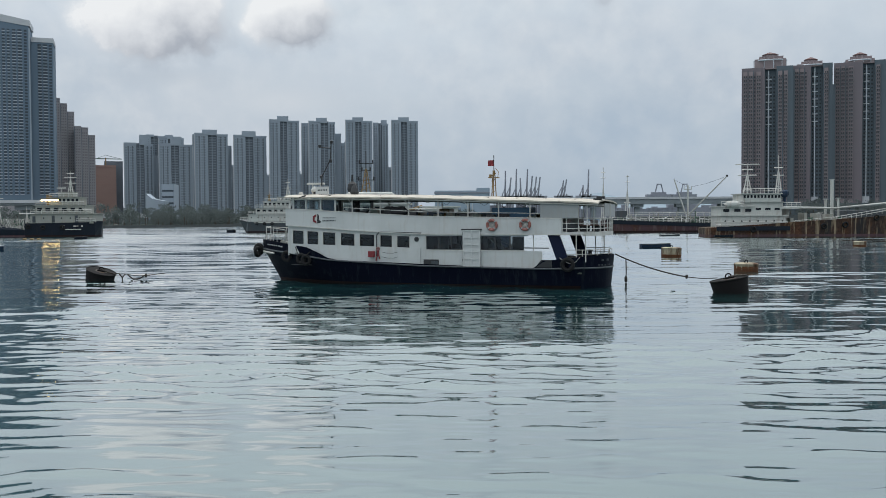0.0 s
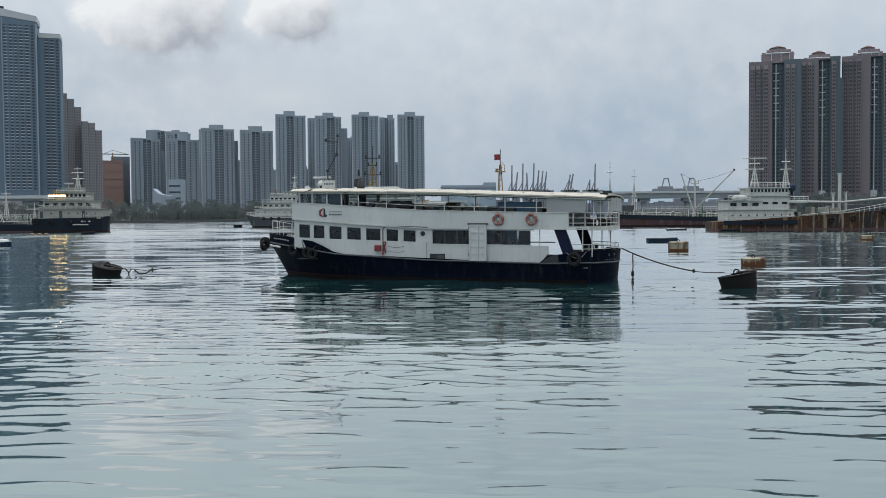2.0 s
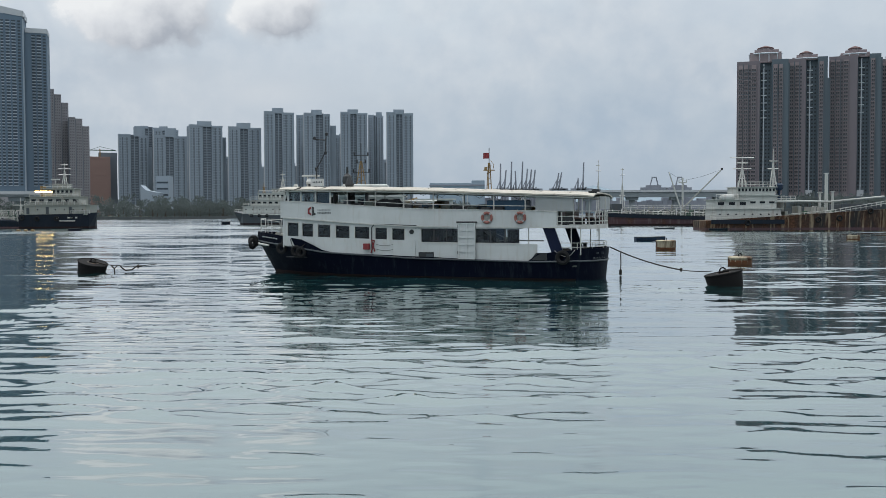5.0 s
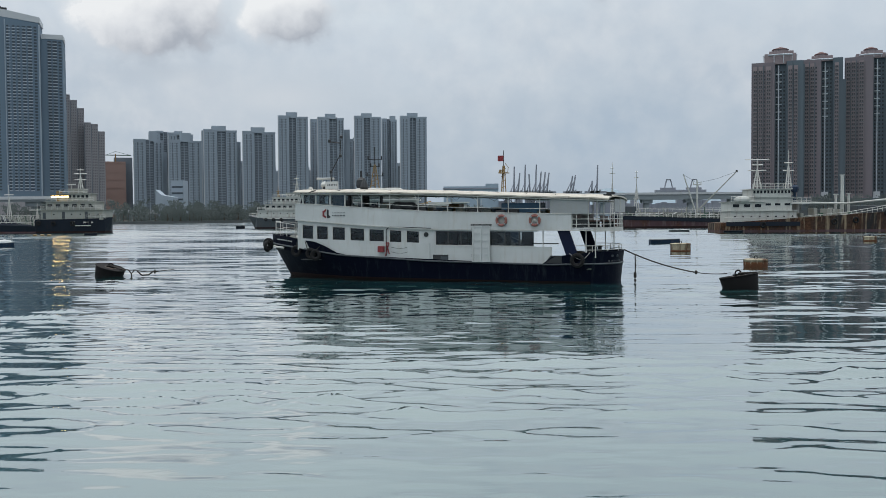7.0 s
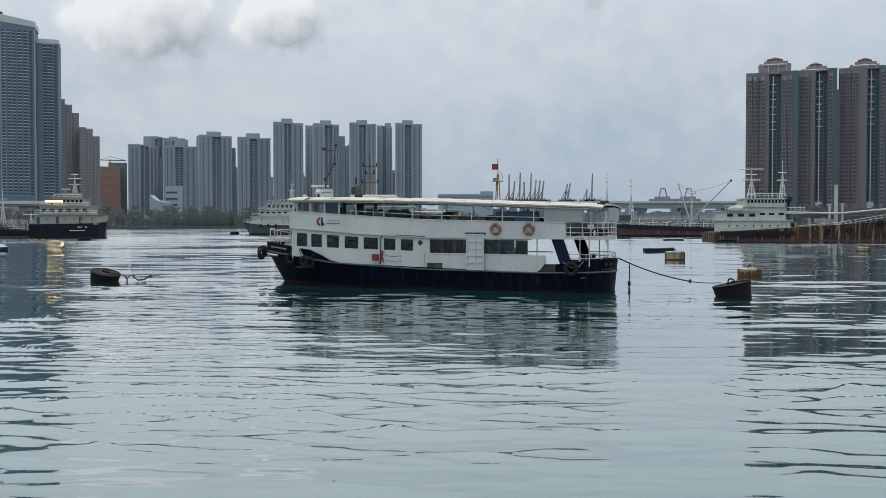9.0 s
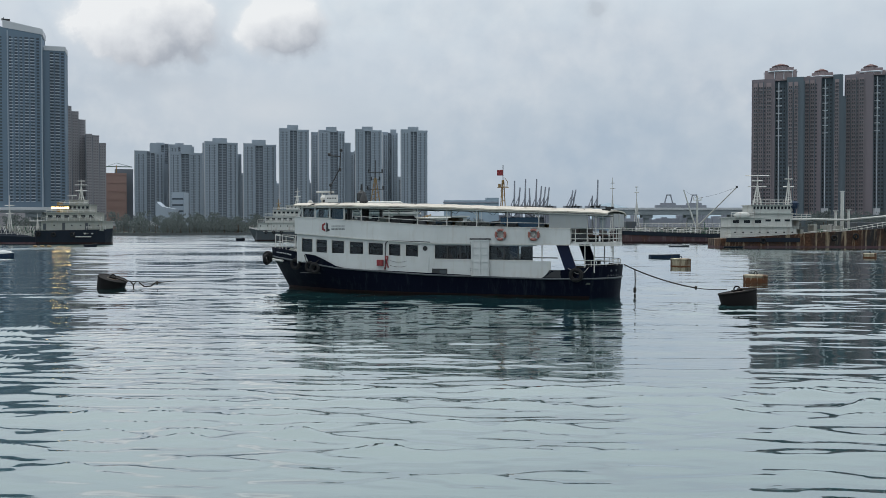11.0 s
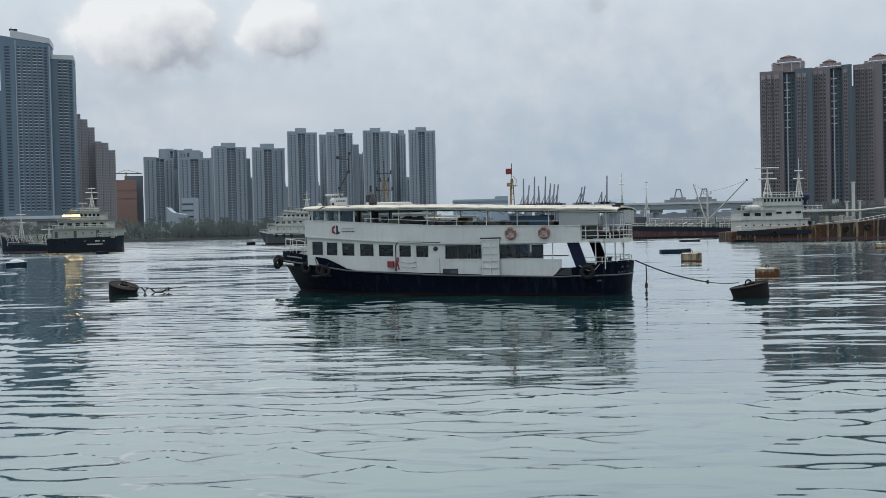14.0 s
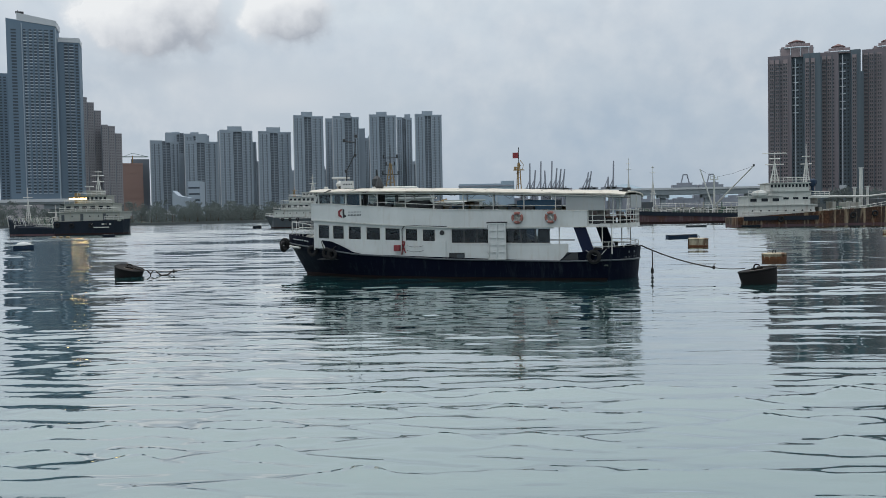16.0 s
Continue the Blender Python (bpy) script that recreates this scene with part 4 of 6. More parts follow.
            part("mullion", sheet(b, b + 0.08, win_low, win_top, side, 0.05, -0.02), INSIDE, ship)
        part("saloon_sash", sheet(3.4, 9.62, lambda x: win_low(x) - 0.02, lambda x: win_low(x) + 0.05, side, 0.08, 0.02), RAIL, ship)
        part("port_light", Mesh().lathe([(0.15, 0), (0.15, 0.05), (0.11, 0.06), (0.11, 0.03)], (10.24, side * (half_house(10.24) - 0.0), 2.83), 14, "y"), DARK, ship, "round dark port light")
    for a, b in ((3.5, 4.2), (4.9, 5.15)):
        part("saloon_curtain", sheet(a, b, lambda x: win_low(x) + 0.02, lambda x: win_top(x) - 0.03, 1, 0.03, -0.16), DARK, ship, "dark drawn curtain")
    part("cabin_front", Mesh().prism([(19.34, -2.62), (19.42, -2.62), (19.42, 2.62), (19.34, 2.62)], 1.8, 3.85), WHITE, ship)
    for yc in (-1.7, -0.57, 0.57, 1.7):
        part("front_window", Mesh().box(19.40, 19.45, yc - 0.45, yc + 0.45, 2.6, 3.45), PANE, ship)
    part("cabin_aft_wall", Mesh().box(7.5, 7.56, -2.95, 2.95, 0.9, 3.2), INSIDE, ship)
    stair = part("companion_stair", Mesh().side([(3.9, 1.2), (4.2, 1.2), (6.6, 3.2), (6.3, 3.2)], 1.2, 1.28), SHIPWHITE, ship, "steep steel stair to the upper deck")
    for k in range(8):
        part("tread", Mesh().box(4.0 + k * 0.3, 4.25 + k * 0.3, 1.28, 2.0, 1.4 + k * 0.24, 1.43 + k * 0.24), SHIPWHITE, stair)
    part("stair_rail", Mesh().line([(4.0, 2.0, 1.5), (4.0, 2.0, 2.2), (6.2, 2.0, 3.15)], 0.025), RAIL, stair)
    for k in range(14):
        x = 18.2 - k * 0.98
        if 9.9 < x < 10.6:
            continue
        for y in (0.7, -2.3):
            seat = part("saloon_seat", Mesh().box(x, x + 0.45, y, y + 1.6, 1.2, 1.65), SEATBROWN, ship, "row of brown saloon seats", bevel=0.03)
            part("seat_back", Mesh().box(x - 0.08, x, y, y + 1.6, 1.6, win_low(x) + 0.3), SEATBROWN, seat, bevel=0.02)
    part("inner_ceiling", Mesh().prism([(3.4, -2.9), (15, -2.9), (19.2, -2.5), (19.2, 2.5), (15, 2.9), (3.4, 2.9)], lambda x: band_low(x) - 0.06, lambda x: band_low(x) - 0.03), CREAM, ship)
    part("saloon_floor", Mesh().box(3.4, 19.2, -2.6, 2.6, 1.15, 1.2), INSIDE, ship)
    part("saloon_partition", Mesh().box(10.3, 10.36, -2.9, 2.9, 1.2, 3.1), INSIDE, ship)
    part("hatch_board", sheet(10.0, 11.47, lambda x: 1.26, lambda x: 2.32, 1, 0.05, 0.07), WHITE, ship, "plain white hatch board")
    part("freeing_port", sheet(8.8, 9.8, lambda x: 1.24, lambda x: 1.60, 1, 0.05, 0.012), DARK, ship, "dark freeing port")
    part("freeing_port_grating", sheet(8.85, 9.3, lambda x: 1.27, lambda x: 1.5, 1, 0.02, 0.02), GREYHULL, ship)
    part("quarter_vent", Mesh().side([(1.75, 1.18), (2.75, 1.18), (2.4, 1.62), (1.75, 1.62)], 3.07, 3.14), DARK, ship)
    # tall gangway door, hinged against the side, framed in a lattice
    door = part("gangway_door", Mesh().box(6.1, 7.2, 3.16, 3.20, 1.2, 3.38), WHITE, ship, "tall white ribbed gangway door")
    for c in (6.1, 6.62, 7.14):
        part("stile", Mesh().box(c, c + 0.06, 3.20, 3.26, 1.2, 3.38), WHITE, door)
    for k in range(6):
        zz = 1.2 + k * 0.424
        part("ledge", Mesh().box(6.16, 7.14, 3.20, 3.25, zz, zz + 0.06), WHITE, door)
    for zz in (1.5, 2.3, 3.1):
        part("hinge", Mesh().tube((7.22, 3.19, zz), (7.22, 3.19, zz + 0.16), 0.035, n=6), DARK, door)
    part("door_head", Mesh().tube((6.0, 3.2, 3.42), (7.3, 3.2, 3.42), 0.05), DARK, door)

    # upper deck
    part("upper_deck", Mesh().prism([(-0.1, 3.02), (-0.6, 2.5), (-1.0, 1.4), (-1.1, 0), (-1.0, -1.4), (-0.6, -2.5), (-0.1, -3.02), (10, -3.05), (15, -3.05), (19.45, -2.6), (19.45, 2.6), (15, 3.05), (10, 3.05)], lambda x: band_low(x) - 0.02, lambda x: band_low(x) + 0.09), WHITE, ship)
    for side in (1, -1):
        part("upper_bulwark", sheet(1.18, 19.45, lambda x: band_low(x) - 0.05, band_top, side, 0.06, 0.08, 16), WHITE, ship)
        part("drip_moulding", sheet(-0.3, 19.5, lambda x: band_low(x) - 0.10, lambda x: band_low(x) - 0.04, side, 0.10, 0.12, 16), RAIL, ship)
        part("capping_rail", sheet(1.15, 19.47, lambda x: band_top(x), lambda x: band_top(x) + 0.05, side, 0.12, 0.11, 16), RAIL, ship)
    part("front_bulwark", Mesh().prism([(19.45, -2.72), (19.53, -2.72), (19.53, 2.72), (19.45, 2.72)], 3.74, 4.80), WHITE, ship)
    for i in range(8):
        x = 14.6 - i * 1.92
        for side in (1, -1):
            y = side * (half_house(x) - 0.02)
            post = part("awning_post", Mesh().tube((x, y, band_low(x)), (x, y, roof_z(x)), 0.035), RAIL, ship)
            if i % 2 == 0:
                part("knee", Mesh().tube((x, y, roof_z(x) - 0.45), (x + 0.4, y, roof_z(x) - 0.04), 0.022), RAIL, post)
    for side in (1, -1):
        y0 = side * 3.02
        for dz in (0.3,):
            part("guard_rail", Mesh().line([(x, side * (half_house(x) - 0.02), band_top(x) + dz) for x in (2.4, 6, 10, 15.2)], 0.02), RAIL, ship)
    # wheelhouse
    for side in (1, -1):
        for a, b, lean in ((18.1, 18.95, 0.0), (17.0, 17.95, 0), (15.9, 16.85, 0)):
            part("wheelhouse_window", sheet(a, b, lambda x: band_top(x) + 0.08, lambda x: roof_z(x) - 0.1, side, 0.03, -0.12), CLEARGLASS, ship, "tinted wheelhouse window")
        for c in (15.8, 16.9, 18.0, 18.98):
            part("wheelhouse_post", sheet(c, c + 0.1, lambda x: band_top(x) - 0.02, roof_z, side, 0.08, -0.06), WHITE, ship)
        part("raked_post", Mesh().tube((19.3, side * 2.6, 4.75), (19.0, side * 2.6, 5.6), 0.05), WHITE, ship)
    for yc in (-1.95, -0.65, 0.65, 1.95):
        part("windscreen", Mesh().prism([(19.2, yc - 0.6), (19.24, yc - 0.6), (19.24, yc + 0.6), (19.2, yc + 0.6)], 4.82, 5.52), CLEARGLASS, ship)
    part("wheelhouse_back", Mesh().box(15.7, 15.76, -2.7, 2.7, 3.6, 4.55).box(15.7, 15.76, -0.5, 0.5, 4.55, 5.45).box(15.7, 15.76, 2.3, 2.7, 4.55, 5.45).box(15.7, 15.76, -2.7, -2.3, 4.55, 5.45), INSIDE, ship)
    part("helm_seat", Mesh().box(17.2, 17.7, -0.3, 0.3, 3.9, 4.5).box(17.2, 17.3, -0.3, 0.3, 4.5, 5.1), DARK, ship, bevel=0.04)
    part("curtain", Mesh().box(16.0, 16.9, 2.5, 2.53, 4.4, 5.35), SEATBLUE, ship, "dark blue curtain")
    part("helm_console", Mesh().box(18.2, 18.9, -1.2, 1.2, 3.8, 4.7), DARK, ship)
    # benches and gear on the upper deck
    for i in range(6):
        x = 13.6 - i * 1.75
        bench = part("bench", Mesh().box(x - 0.25, x + 0.25, -2.3, 2.3, band_low(x) + 0.5, band_low(x) + 0.56), SEATBLUE if i in (2, 4, 5) else CREAM, ship, "long slatted deck bench")
        part("bench_back", Mesh().box(x - 0.3, x - 0.25, -2.3, 2.3, band_low(x) + 0.56, band_top(x) + 0.33), SEATBLUE if i in (2, 4, 5) else CREAM, bench)
        for yy in (-1.8, 1.8):
            part("bench_leg", Mesh().box(x - 0.2, x + 0.2, yy - 0.03, yy + 0.03, band_low(x) + 0.05, band_low(x) + 0.5), DARK, bench)
    part("stowed_bundle", Mesh().lathe([(0.1, -0.9), (0.28, -0.7), (0.3, 0.6), (0.15, 0.9)], (12.0, 2.4, 4.55), 10, turn=Euler((0, radians(90), 0)).to_matrix()), DARK, ship, "dark rolled bundle")
    part("blue_crate", Mesh().box(3.2, 5.6, 1.2, 2.5, 3.3, 4.72), SEATBLUE, ship, "blue deck locker", bevel=0.04)
    part("yellow_locker", Mesh().box(9.4, 10.1, -1.6, -0.6, 3.3, 4.75), YELLOW, ship, "yellow locker", bevel=0.03)
    rng = random.Random(21)
    for i in range(16):
        x = 2.9 + i * 0.78
        hgt = rng.uniform(0.5, 1.25)
        part("stowed_gear", Mesh().box(x, x + rng.uniform(0.3, 0.7), rng.uniform(-2.7, -1.9), -1.4, band_low(x) + 0.08, band_low(x) + 0.08 + hgt), rng.choice((DARK, DARK, INSIDE, SEATBLUE, CREAM, GREYHULL, DECK)), ship, "stowed deck gear", bevel=0.05)
    for i in range(15):
        x = 2.8 + i * 0.84
        up_by = rng.uniform(0.08, 0.34)
        part("side_seat", Mesh().box(x, x + rng.uniform(0.35, 0.72), 2.45, 2.8, band_low(x) + 0.1, band_top(x) + up_by), rng.choice((DARK, DARK, DECK, SEATBLUE, GREYHULL, INSIDE)), ship, "dark seat along the rail", bevel=0.05)
    for i in range(9):
        x = 2.9 + i * 1.38
        crate = part("stacked_crate", Mesh().box(x, x + 0.62, -0.9, 0.1, band_low(x) + 0.1, band_low(x) + 0.62), rng.choice((GREEN, SEATBLUE, CREAM, DARK)), ship, "plastic crate stowed on deck", bevel=0.03)
        part("upper_crate", Mesh().box(x + 0.06, x + 0.56, -0.8, 0.0, band_low(x) + 0.63, band_top(x) + rng.uniform(0.1, 0.4)), rng.choice((SHIPWHITE, DARK, SEATBLUE, YELLOW)), crate, bevel=0.03)
    for i in range(10):
        x = 3.3 + i * 1.21
        part("hanging_lead", Mesh().line([(x, 2.7, roof_z(x) - 0.2), (x + 0.25, 2.72, roof_z(x) - 0.2 - rng.uniform(0.08, 0.3)), (x + 0.6, 2.7, roof_z(x) - 0.2)], 0.012, 4), DARK, ship)
    # sheet under the canvas, darkened to paint the shaded underside
    part("awning_lining", Mesh().prism([(-0.9, -3.0), (10, -3.0), (15, -3.0), (19.4, -2.55), (19.4, 2.55), (15, 3.0), (10, 3.0), (-0.9, 3.0)], lambda x: roof_z(x) - 0.20, lambda x: roof_z(x) - 0.16), LINING, ship, "underside of the awning, coloured dark as if shaded")
    # roof awning on bows, with lashings
    def roof_skin(dz):
        return [[(x, y * (half_house(x) + 0.18) / 3.05, roof_z(x) + dz + float(np.interp(abs(y), (0, 1.5, 2.6, 3.05), (0.13, 0.10, 0.02, -0.11))) + (0.028 * abs(math.sin((x - 18.2) * math.pi / 1.76)) if abs(y) > 2.9 else 0)) for y in (-3.05, -2.6, -1.5, 0, 1.5, 2.6, 3.05)]
                for x in [-1.0 + 0.48 * i for i in range(43)] + [19.62]]
    top, under = roof_skin(0.08), roof_skin(0.0)
    roof = strip(top)
    nn = len(roof.v)
    roof.face_block([p for s in under for p in s], [f for f in strip(under).f])
    rows, cols = len(top), 7
    rim = [(i, 0) for i in range(rows)] + [(rows - 1, j) for j in range(1, cols)] + [(i, cols - 1) for i in range(rows - 2, -1, -1)] + [(0, j) for j in range(cols - 2, 0, -1)]
    idx = [i * cols + j for i, j in rim]
    roof.f += [(a, b, b + nn, a + nn) for a, b in zip(idx, idx[1:] + idx[:1])]
    awning = part("roof_awning", roof, CANVAS, ship, "off-white canvas awning roof", smooth=True)
    for i in range(11):
        x = 18.2 - i * 1.76
        part("awning_bow", Mesh().line([(x, y * 1.045, roof_z(x) + 0.085 + float(np.interp(abs(y), (0, 1.5, 2.6, 3.05), (0.13, 0.10, 0.02, -0.11)))) for y in (-3.05, -2.6, -1.5, 0, 1.5, 2.6, 3.05)], 0.02), CANVAS, awning)
        part("lashing_cleat", Mesh().tube((x - 0.18, 2.72, roof_z(x) + 0.09), (x + 0.18, 2.98, roof_z(x) - 0.06), 0.035), DARK, awning)
    part("edge_beam", Mesh().line([(x, half_house(x) + 0.1, roof_z(x) - 0.15) for x in (-0.95, 5, 10, 15, 19.4)], 0.035), RAIL, ship)
    part("edge_beam", Mesh().line([(x, -half_house(x) - 0.1, roof_z(x) - 0.15) for x in (-0.95, 5, 10, 15, 19.4)], 0.035), RAIL, ship)
    # stern: rain curtain, rails, slanting blue struts
    part("rain_curtain", Mesh().box(0.2, 2.45, 3.06, 3.085, 4.06, 4.98), TARP, ship, "cloudy plastic rain curtain")
    part("rain_curtain", Mesh().box(-0.93, -0.90, -2.7, 0.9, 4.15, 4.94), TARP, ship, "cloudy plastic rain curtain")
    for x in (0.9, 0.2, -0.3):
        part("rail_post", Mesh().tube((x, 3.0, 3.2), (x, 3.0, 4.98 if x < 0.5 else 4.05), 0.03), RAIL, ship)
    for x, y in ((-0.6, 2.5), (-0.85, 1.9), (-1.0, 1.4), (-1.06, 0.7), (-1.1, 0), (-1.06, -0.7), (-1.0, -1.4), (-0.6, -2.5), (-0.1, -3.0)):
        part("rail_post", Mesh().tube((x, y, 3.2), (x, y, 4.98 if y in (0, -2.5, 2.5) else 4.05), 0.03), RAIL, ship)
    for zz in (3.45, 3.75, 4.05):
        part("stern_rail", Mesh().line([(1.2, 3.0, zz), (-0.1, 3.0, zz), (-0.6, 2.5, zz), (-1.0, 1.4, zz), (-1.1, 0, zz), (-1.0, -1.4, zz), (-0.6, -2.5, zz), (-0.1, -3.0, zz), (1.2, -3.0, zz)], 0.025), RAIL, ship)
    bow_out = [(-0.1, 3.0), (-0.6, 2.5), (-1.0, 1.4), (-1.1, 0), (-1.0, -1.4), (-0.6, -2.5), (-0.1, -3.0)]
    part("stern_fascia", strip([[(x - 0.04, y * 1.01, 3.02), (x - 0.04, y * 1.01, 3.25), (x + 0.04, y * 0.99, 3.25), (x + 0.04, y * 0.99, 3.02)] for x, y in bow_out]), RAIL, ship)
    for side in (1, -1):
        y0, y1 = (2.86, 3.04) if side > 0 else (-3.04, -2.86)
        part("slanting_strut", Mesh().side([(1.35, 3.14), (2.05, 3.14), (1.35, 1.2), (0.65, 1.2)], y0, y1), BLUE, ship, "broad blue slanting strut", bevel=0.02)
        for x in (2.9, 0.35, -0.2):
            part("deck_post", Mesh().tube((x, side * 2.95, 1.5), (x, side * 2.95, 3.15), 0.035), RAIL, ship)
    for zz in (1.95, 2.2):
        part("quarter_rail", Mesh().line([(1.0, 2.98, zz), (0.0, 2.85, zz), (-0.7, 2.0, zz), (-1.1, 0.6, zz), (-1.1, -0.6, zz), (-0.7, -2.0, zz), (0.0, -2.85, zz), (1.0, -2.98, zz)], 0.022), RAIL, ship)
    for x, y in ((0.0, 2.85), (-0.7, 2.0), (-1.1, 0.6), (-1.1, -0.6), (-0.7, -2.0), (0.0, -2.85)):
        part("quarter_post", Mesh().tube((x, y, 1.7), (x, y, 2.2), 0.022), RAIL, ship)
    part("bollard", Mesh().lathe([(0.12, 1.6), (0.12, 2.0), (0.17, 2.02), (0.17, 2.1)], (0.5, 1.2, 0), 12), DARK, ship)
    part("bollard", Mesh().lathe([(0.12, 1.6), (0.12, 2.0), (0.17, 2.02), (0.17, 2.1)], (0.5, -1.9, 0), 12), DARK, ship)
    part("fuel_drum", Mesh().lathe([(0.26, 1.0), (0.26, 1.85), (0.24, 1.88)], (2.4, -1.9, 0), 14), YELLOW, ship, "yellow drum on the after deck")
    part("mooring_coil", Mesh().ring((0.9, 2.2, 1.72), 0.3, 0.06, "z").ring((0.9, 2.2, 1.8), 0.26, 0.06, "z"), ROPE, ship)
    part("looped_line", Mesh().line([(1.3, 3.12, 1.75), (1.0, 3.2, 1.55), (0.7, 3.2, 1.42), (0.35, 3.18, 1.5), (0.1, 3.1, 1.8)], 0.014), RAIL, ship)
    for x, y, hgt in ((0.75, 2.2, 0.75), (0.1, 1.7, 0.62), (-0.35, 0.4, 0.7), (-0.3, -0.9, 0.66), (0.8, -1.9, 0.85)):
        chair = part("deck_chair", Mesh().box(x - 0.25, x + 0.25, y - 0.55, y + 0.55, 3.58, 3.66), SEATBROWN, ship, "brown deck seat by the stern rail", bevel=0.02)
        part("chair_back", Mesh().box(x + 0.2, x + 0.26, y - 0.55, y + 0.55, 3.62, 3.26 + hgt), SEATBROWN, chair)
        for dy in (-0.45, 0.45):
            part("chair_leg", Mesh().box(x - 0.2, x + 0.2, y + dy - 0.03, y + dy + 0.03, 3.24, 3.58), DARK, chair)
    part("dark_dodger", Mesh().box(0.25, 1.15, 2.92, 2.95, 3.3, 3.72), DARK, ship, "dark cloth laced to the stern rail")
    for k in range(7):
        x = 20.1 + k * 0.27
        z = bulwark_z(x) - 0.28
        edge_y = lambda q: float(np.interp(q, [a[0] for a in DECK_LINE], [a[1] for a in DECK_LINE])) * 1.015 + 0.015
        part("bow_name_bar", Mesh().tube((x, edge_y(x), z), (x + 0.15, edge_y(x + 0.15), z + 0.01), 0.045, n=4), TARP, ship)
    # lifebuoys on the upper bulwark
    for x in (5.38, 3.34):
        buoy = part("lifebuoy", Mesh().ring((x, 3.2, 3.68), 0.285, 0.085), ORANGE, ship, "orange lifebuoy with white bands", smooth=True)
        for k in range(4):
            part("white_band", Mesh().ring((x, 3.2, 3.68), 0.285, 0.09, n=4, start=k / 4 + 0.10, end=k / 4 + 0.15), TARP, buoy)
        net = Mesh()
        for k in range(6):
            a1 = math.pi * k / 6
            net.tube((x - 0.24 * math.cos(a1), 3.17, 3.68 - 0.24 * math.sin(a1)), (x + 0.24 * math.cos(a1), 3.17, 3.68 + 0.24 * math.sin(a1)), 0.014, n=4)
        part("grab_line_net", net, RAIL, buoy)
        part("bracket", Mesh().tube((x, 3.12, 3.45), (x, 3.12, 3.9), 0.02), DARK, buoy)
    # house mark: a red and dark ring cut in two, with two worn lines
    mark_y = half_house(17.2) + 0.10
    part("house_mark_red", Mesh().side([(17.17, 4.44), (17.42, 4.30), (17.42, 3.98), (17.17, 3.84), (17.17, 3.98), (17.30, 4.06), (17.30, 4.22), (17.17, 4.30)], mark_y, mark_y + 0.012), RED, ship)
    part("house_mark_dark", Mesh().side([(17.11, 4.44), (16.98, 4.38), (16.98, 4.06), (16.84, 3.98), (16.84, 3.90), (17.11, 3.84)], mark_y, mark_y + 0.012), DARK, ship)
    for zz, x0, x1 in ((4.17, 15.75, 16.75), (3.98, 15.75, 16.75)):
        for k in range(9):
            xa = x0 + (x1 - x0) * k / 9
            part("worn_letter_bar", Mesh().box(xa, xa + 0.07, half_house(xa) + 0.078, half_house(xa) + 0.097, zz, zz + 0.075), GREYHULL if zz < 4.1 else TARP, ship)
    # red fire gear on the side deck, with its davit
    gear = part("fire_pump_box", Mesh().box(13.02, 13.42, 3.08, 3.3, 1.72, 2.1), RED, ship, "red fire gear box", bevel=0.02)
    part("red_stand", Mesh().line([(12.95, 3.15, 1.5), (12.7, 3.15, 2.3), (12.9, 3.15, 2.3), (12.68, 3.15, 1.6)], 0.04), RED, ship)
    part("side_davit", Mesh().line([(12.9, 3.12, 1.5), (12.9, 3.12, 3.1), (12.7, 3.14, 3.3), (9.9, 3.14, 3.22)], 0.03), DARK, ship)
    for zz in (1.75, 2.05):
        part("side_chain", Mesh().line([(12.6, 3.1, zz), (12.2, 3.1, zz - 0.08), (11.8, 3.1, zz - 0.08), (11.45, 3.1, zz)], 0.012), DARK, ship)
    # bow: rails, anchor gear, tyres
    def bow_edge(x):
        return float(np.interp(x, [p[0] for p in DECK_LINE], [p[1] for p in DECK_LINE]))
    for side in (1, -1):
        for zz in (0.45, 0.85):
            part("bow_rail", Mesh().line([(x, side * (bow_edge(x) - 0.12), bulwark_z(x) + zz) for x in (19.9, 20.8, 21.6, 22.3)], 0.025), RAIL, ship)
        for x in (19.9, 20.8, 21.6, 22.3):
            part("bow_post", Mesh().tube((x, side * (bow_edge(x) - 0.12), bulwark_z(x) - 0.1), (x, side * (bow_edge(x) - 0.12), bulwark_z(x) + 0.85), 0.028), RAIL, ship)
    part("fairlead", Mesh().line([(22.35, -0.25, 2.8), (22.35, -0.25, 3.65), (22.35, 0.35, 3.65), (22.35, 0.35, 2.8)], 0.03), RAIL, ship)
    part("windlass", Mesh().lathe([(0.16, -0.5), (0.3, -0.45), (0.2, -0.35), (0.2, 0.35), (0.3, 0.45), (0.16, 0.5)], (20.9, 0.2, 2.45), 12, turn=Euler((radians(90), 0, 0)).to_matrix()), CREAM, ship, "pale anchor windlass")
    part("bow_bumper", Mesh().line([(22.74, 0.1, 1.98), (22.2, 0.85, 1.96), (21.6, 1.3, 1.92), (21.0, 1.75, 1.9)], 0.07, 8), RAIL, ship, "pale bow bumper")
    for x, y, z in ((19.62, 2.5, 1.72), (18.35, 2.86, 1.58), (17.95, 2.95, 1.5)):
        tyre = part("fender_tyre", Mesh().ring((x, y, z), 0.27, 0.11), RUBBER, ship, "black fender tyre", smooth=True)
        part("tyre_line", Mesh().tube((x, y - 0.1, z + 0.3), (x + 0.05, y - 0.16, z + 0.85), 0.02), ROPE, tyre)
    tyre = part("fender_tyre", Mesh().ring((22.95, 0.35, 2.1), 0.30, 0.13), RUBBER, ship, "black fender tyre", smooth=True)
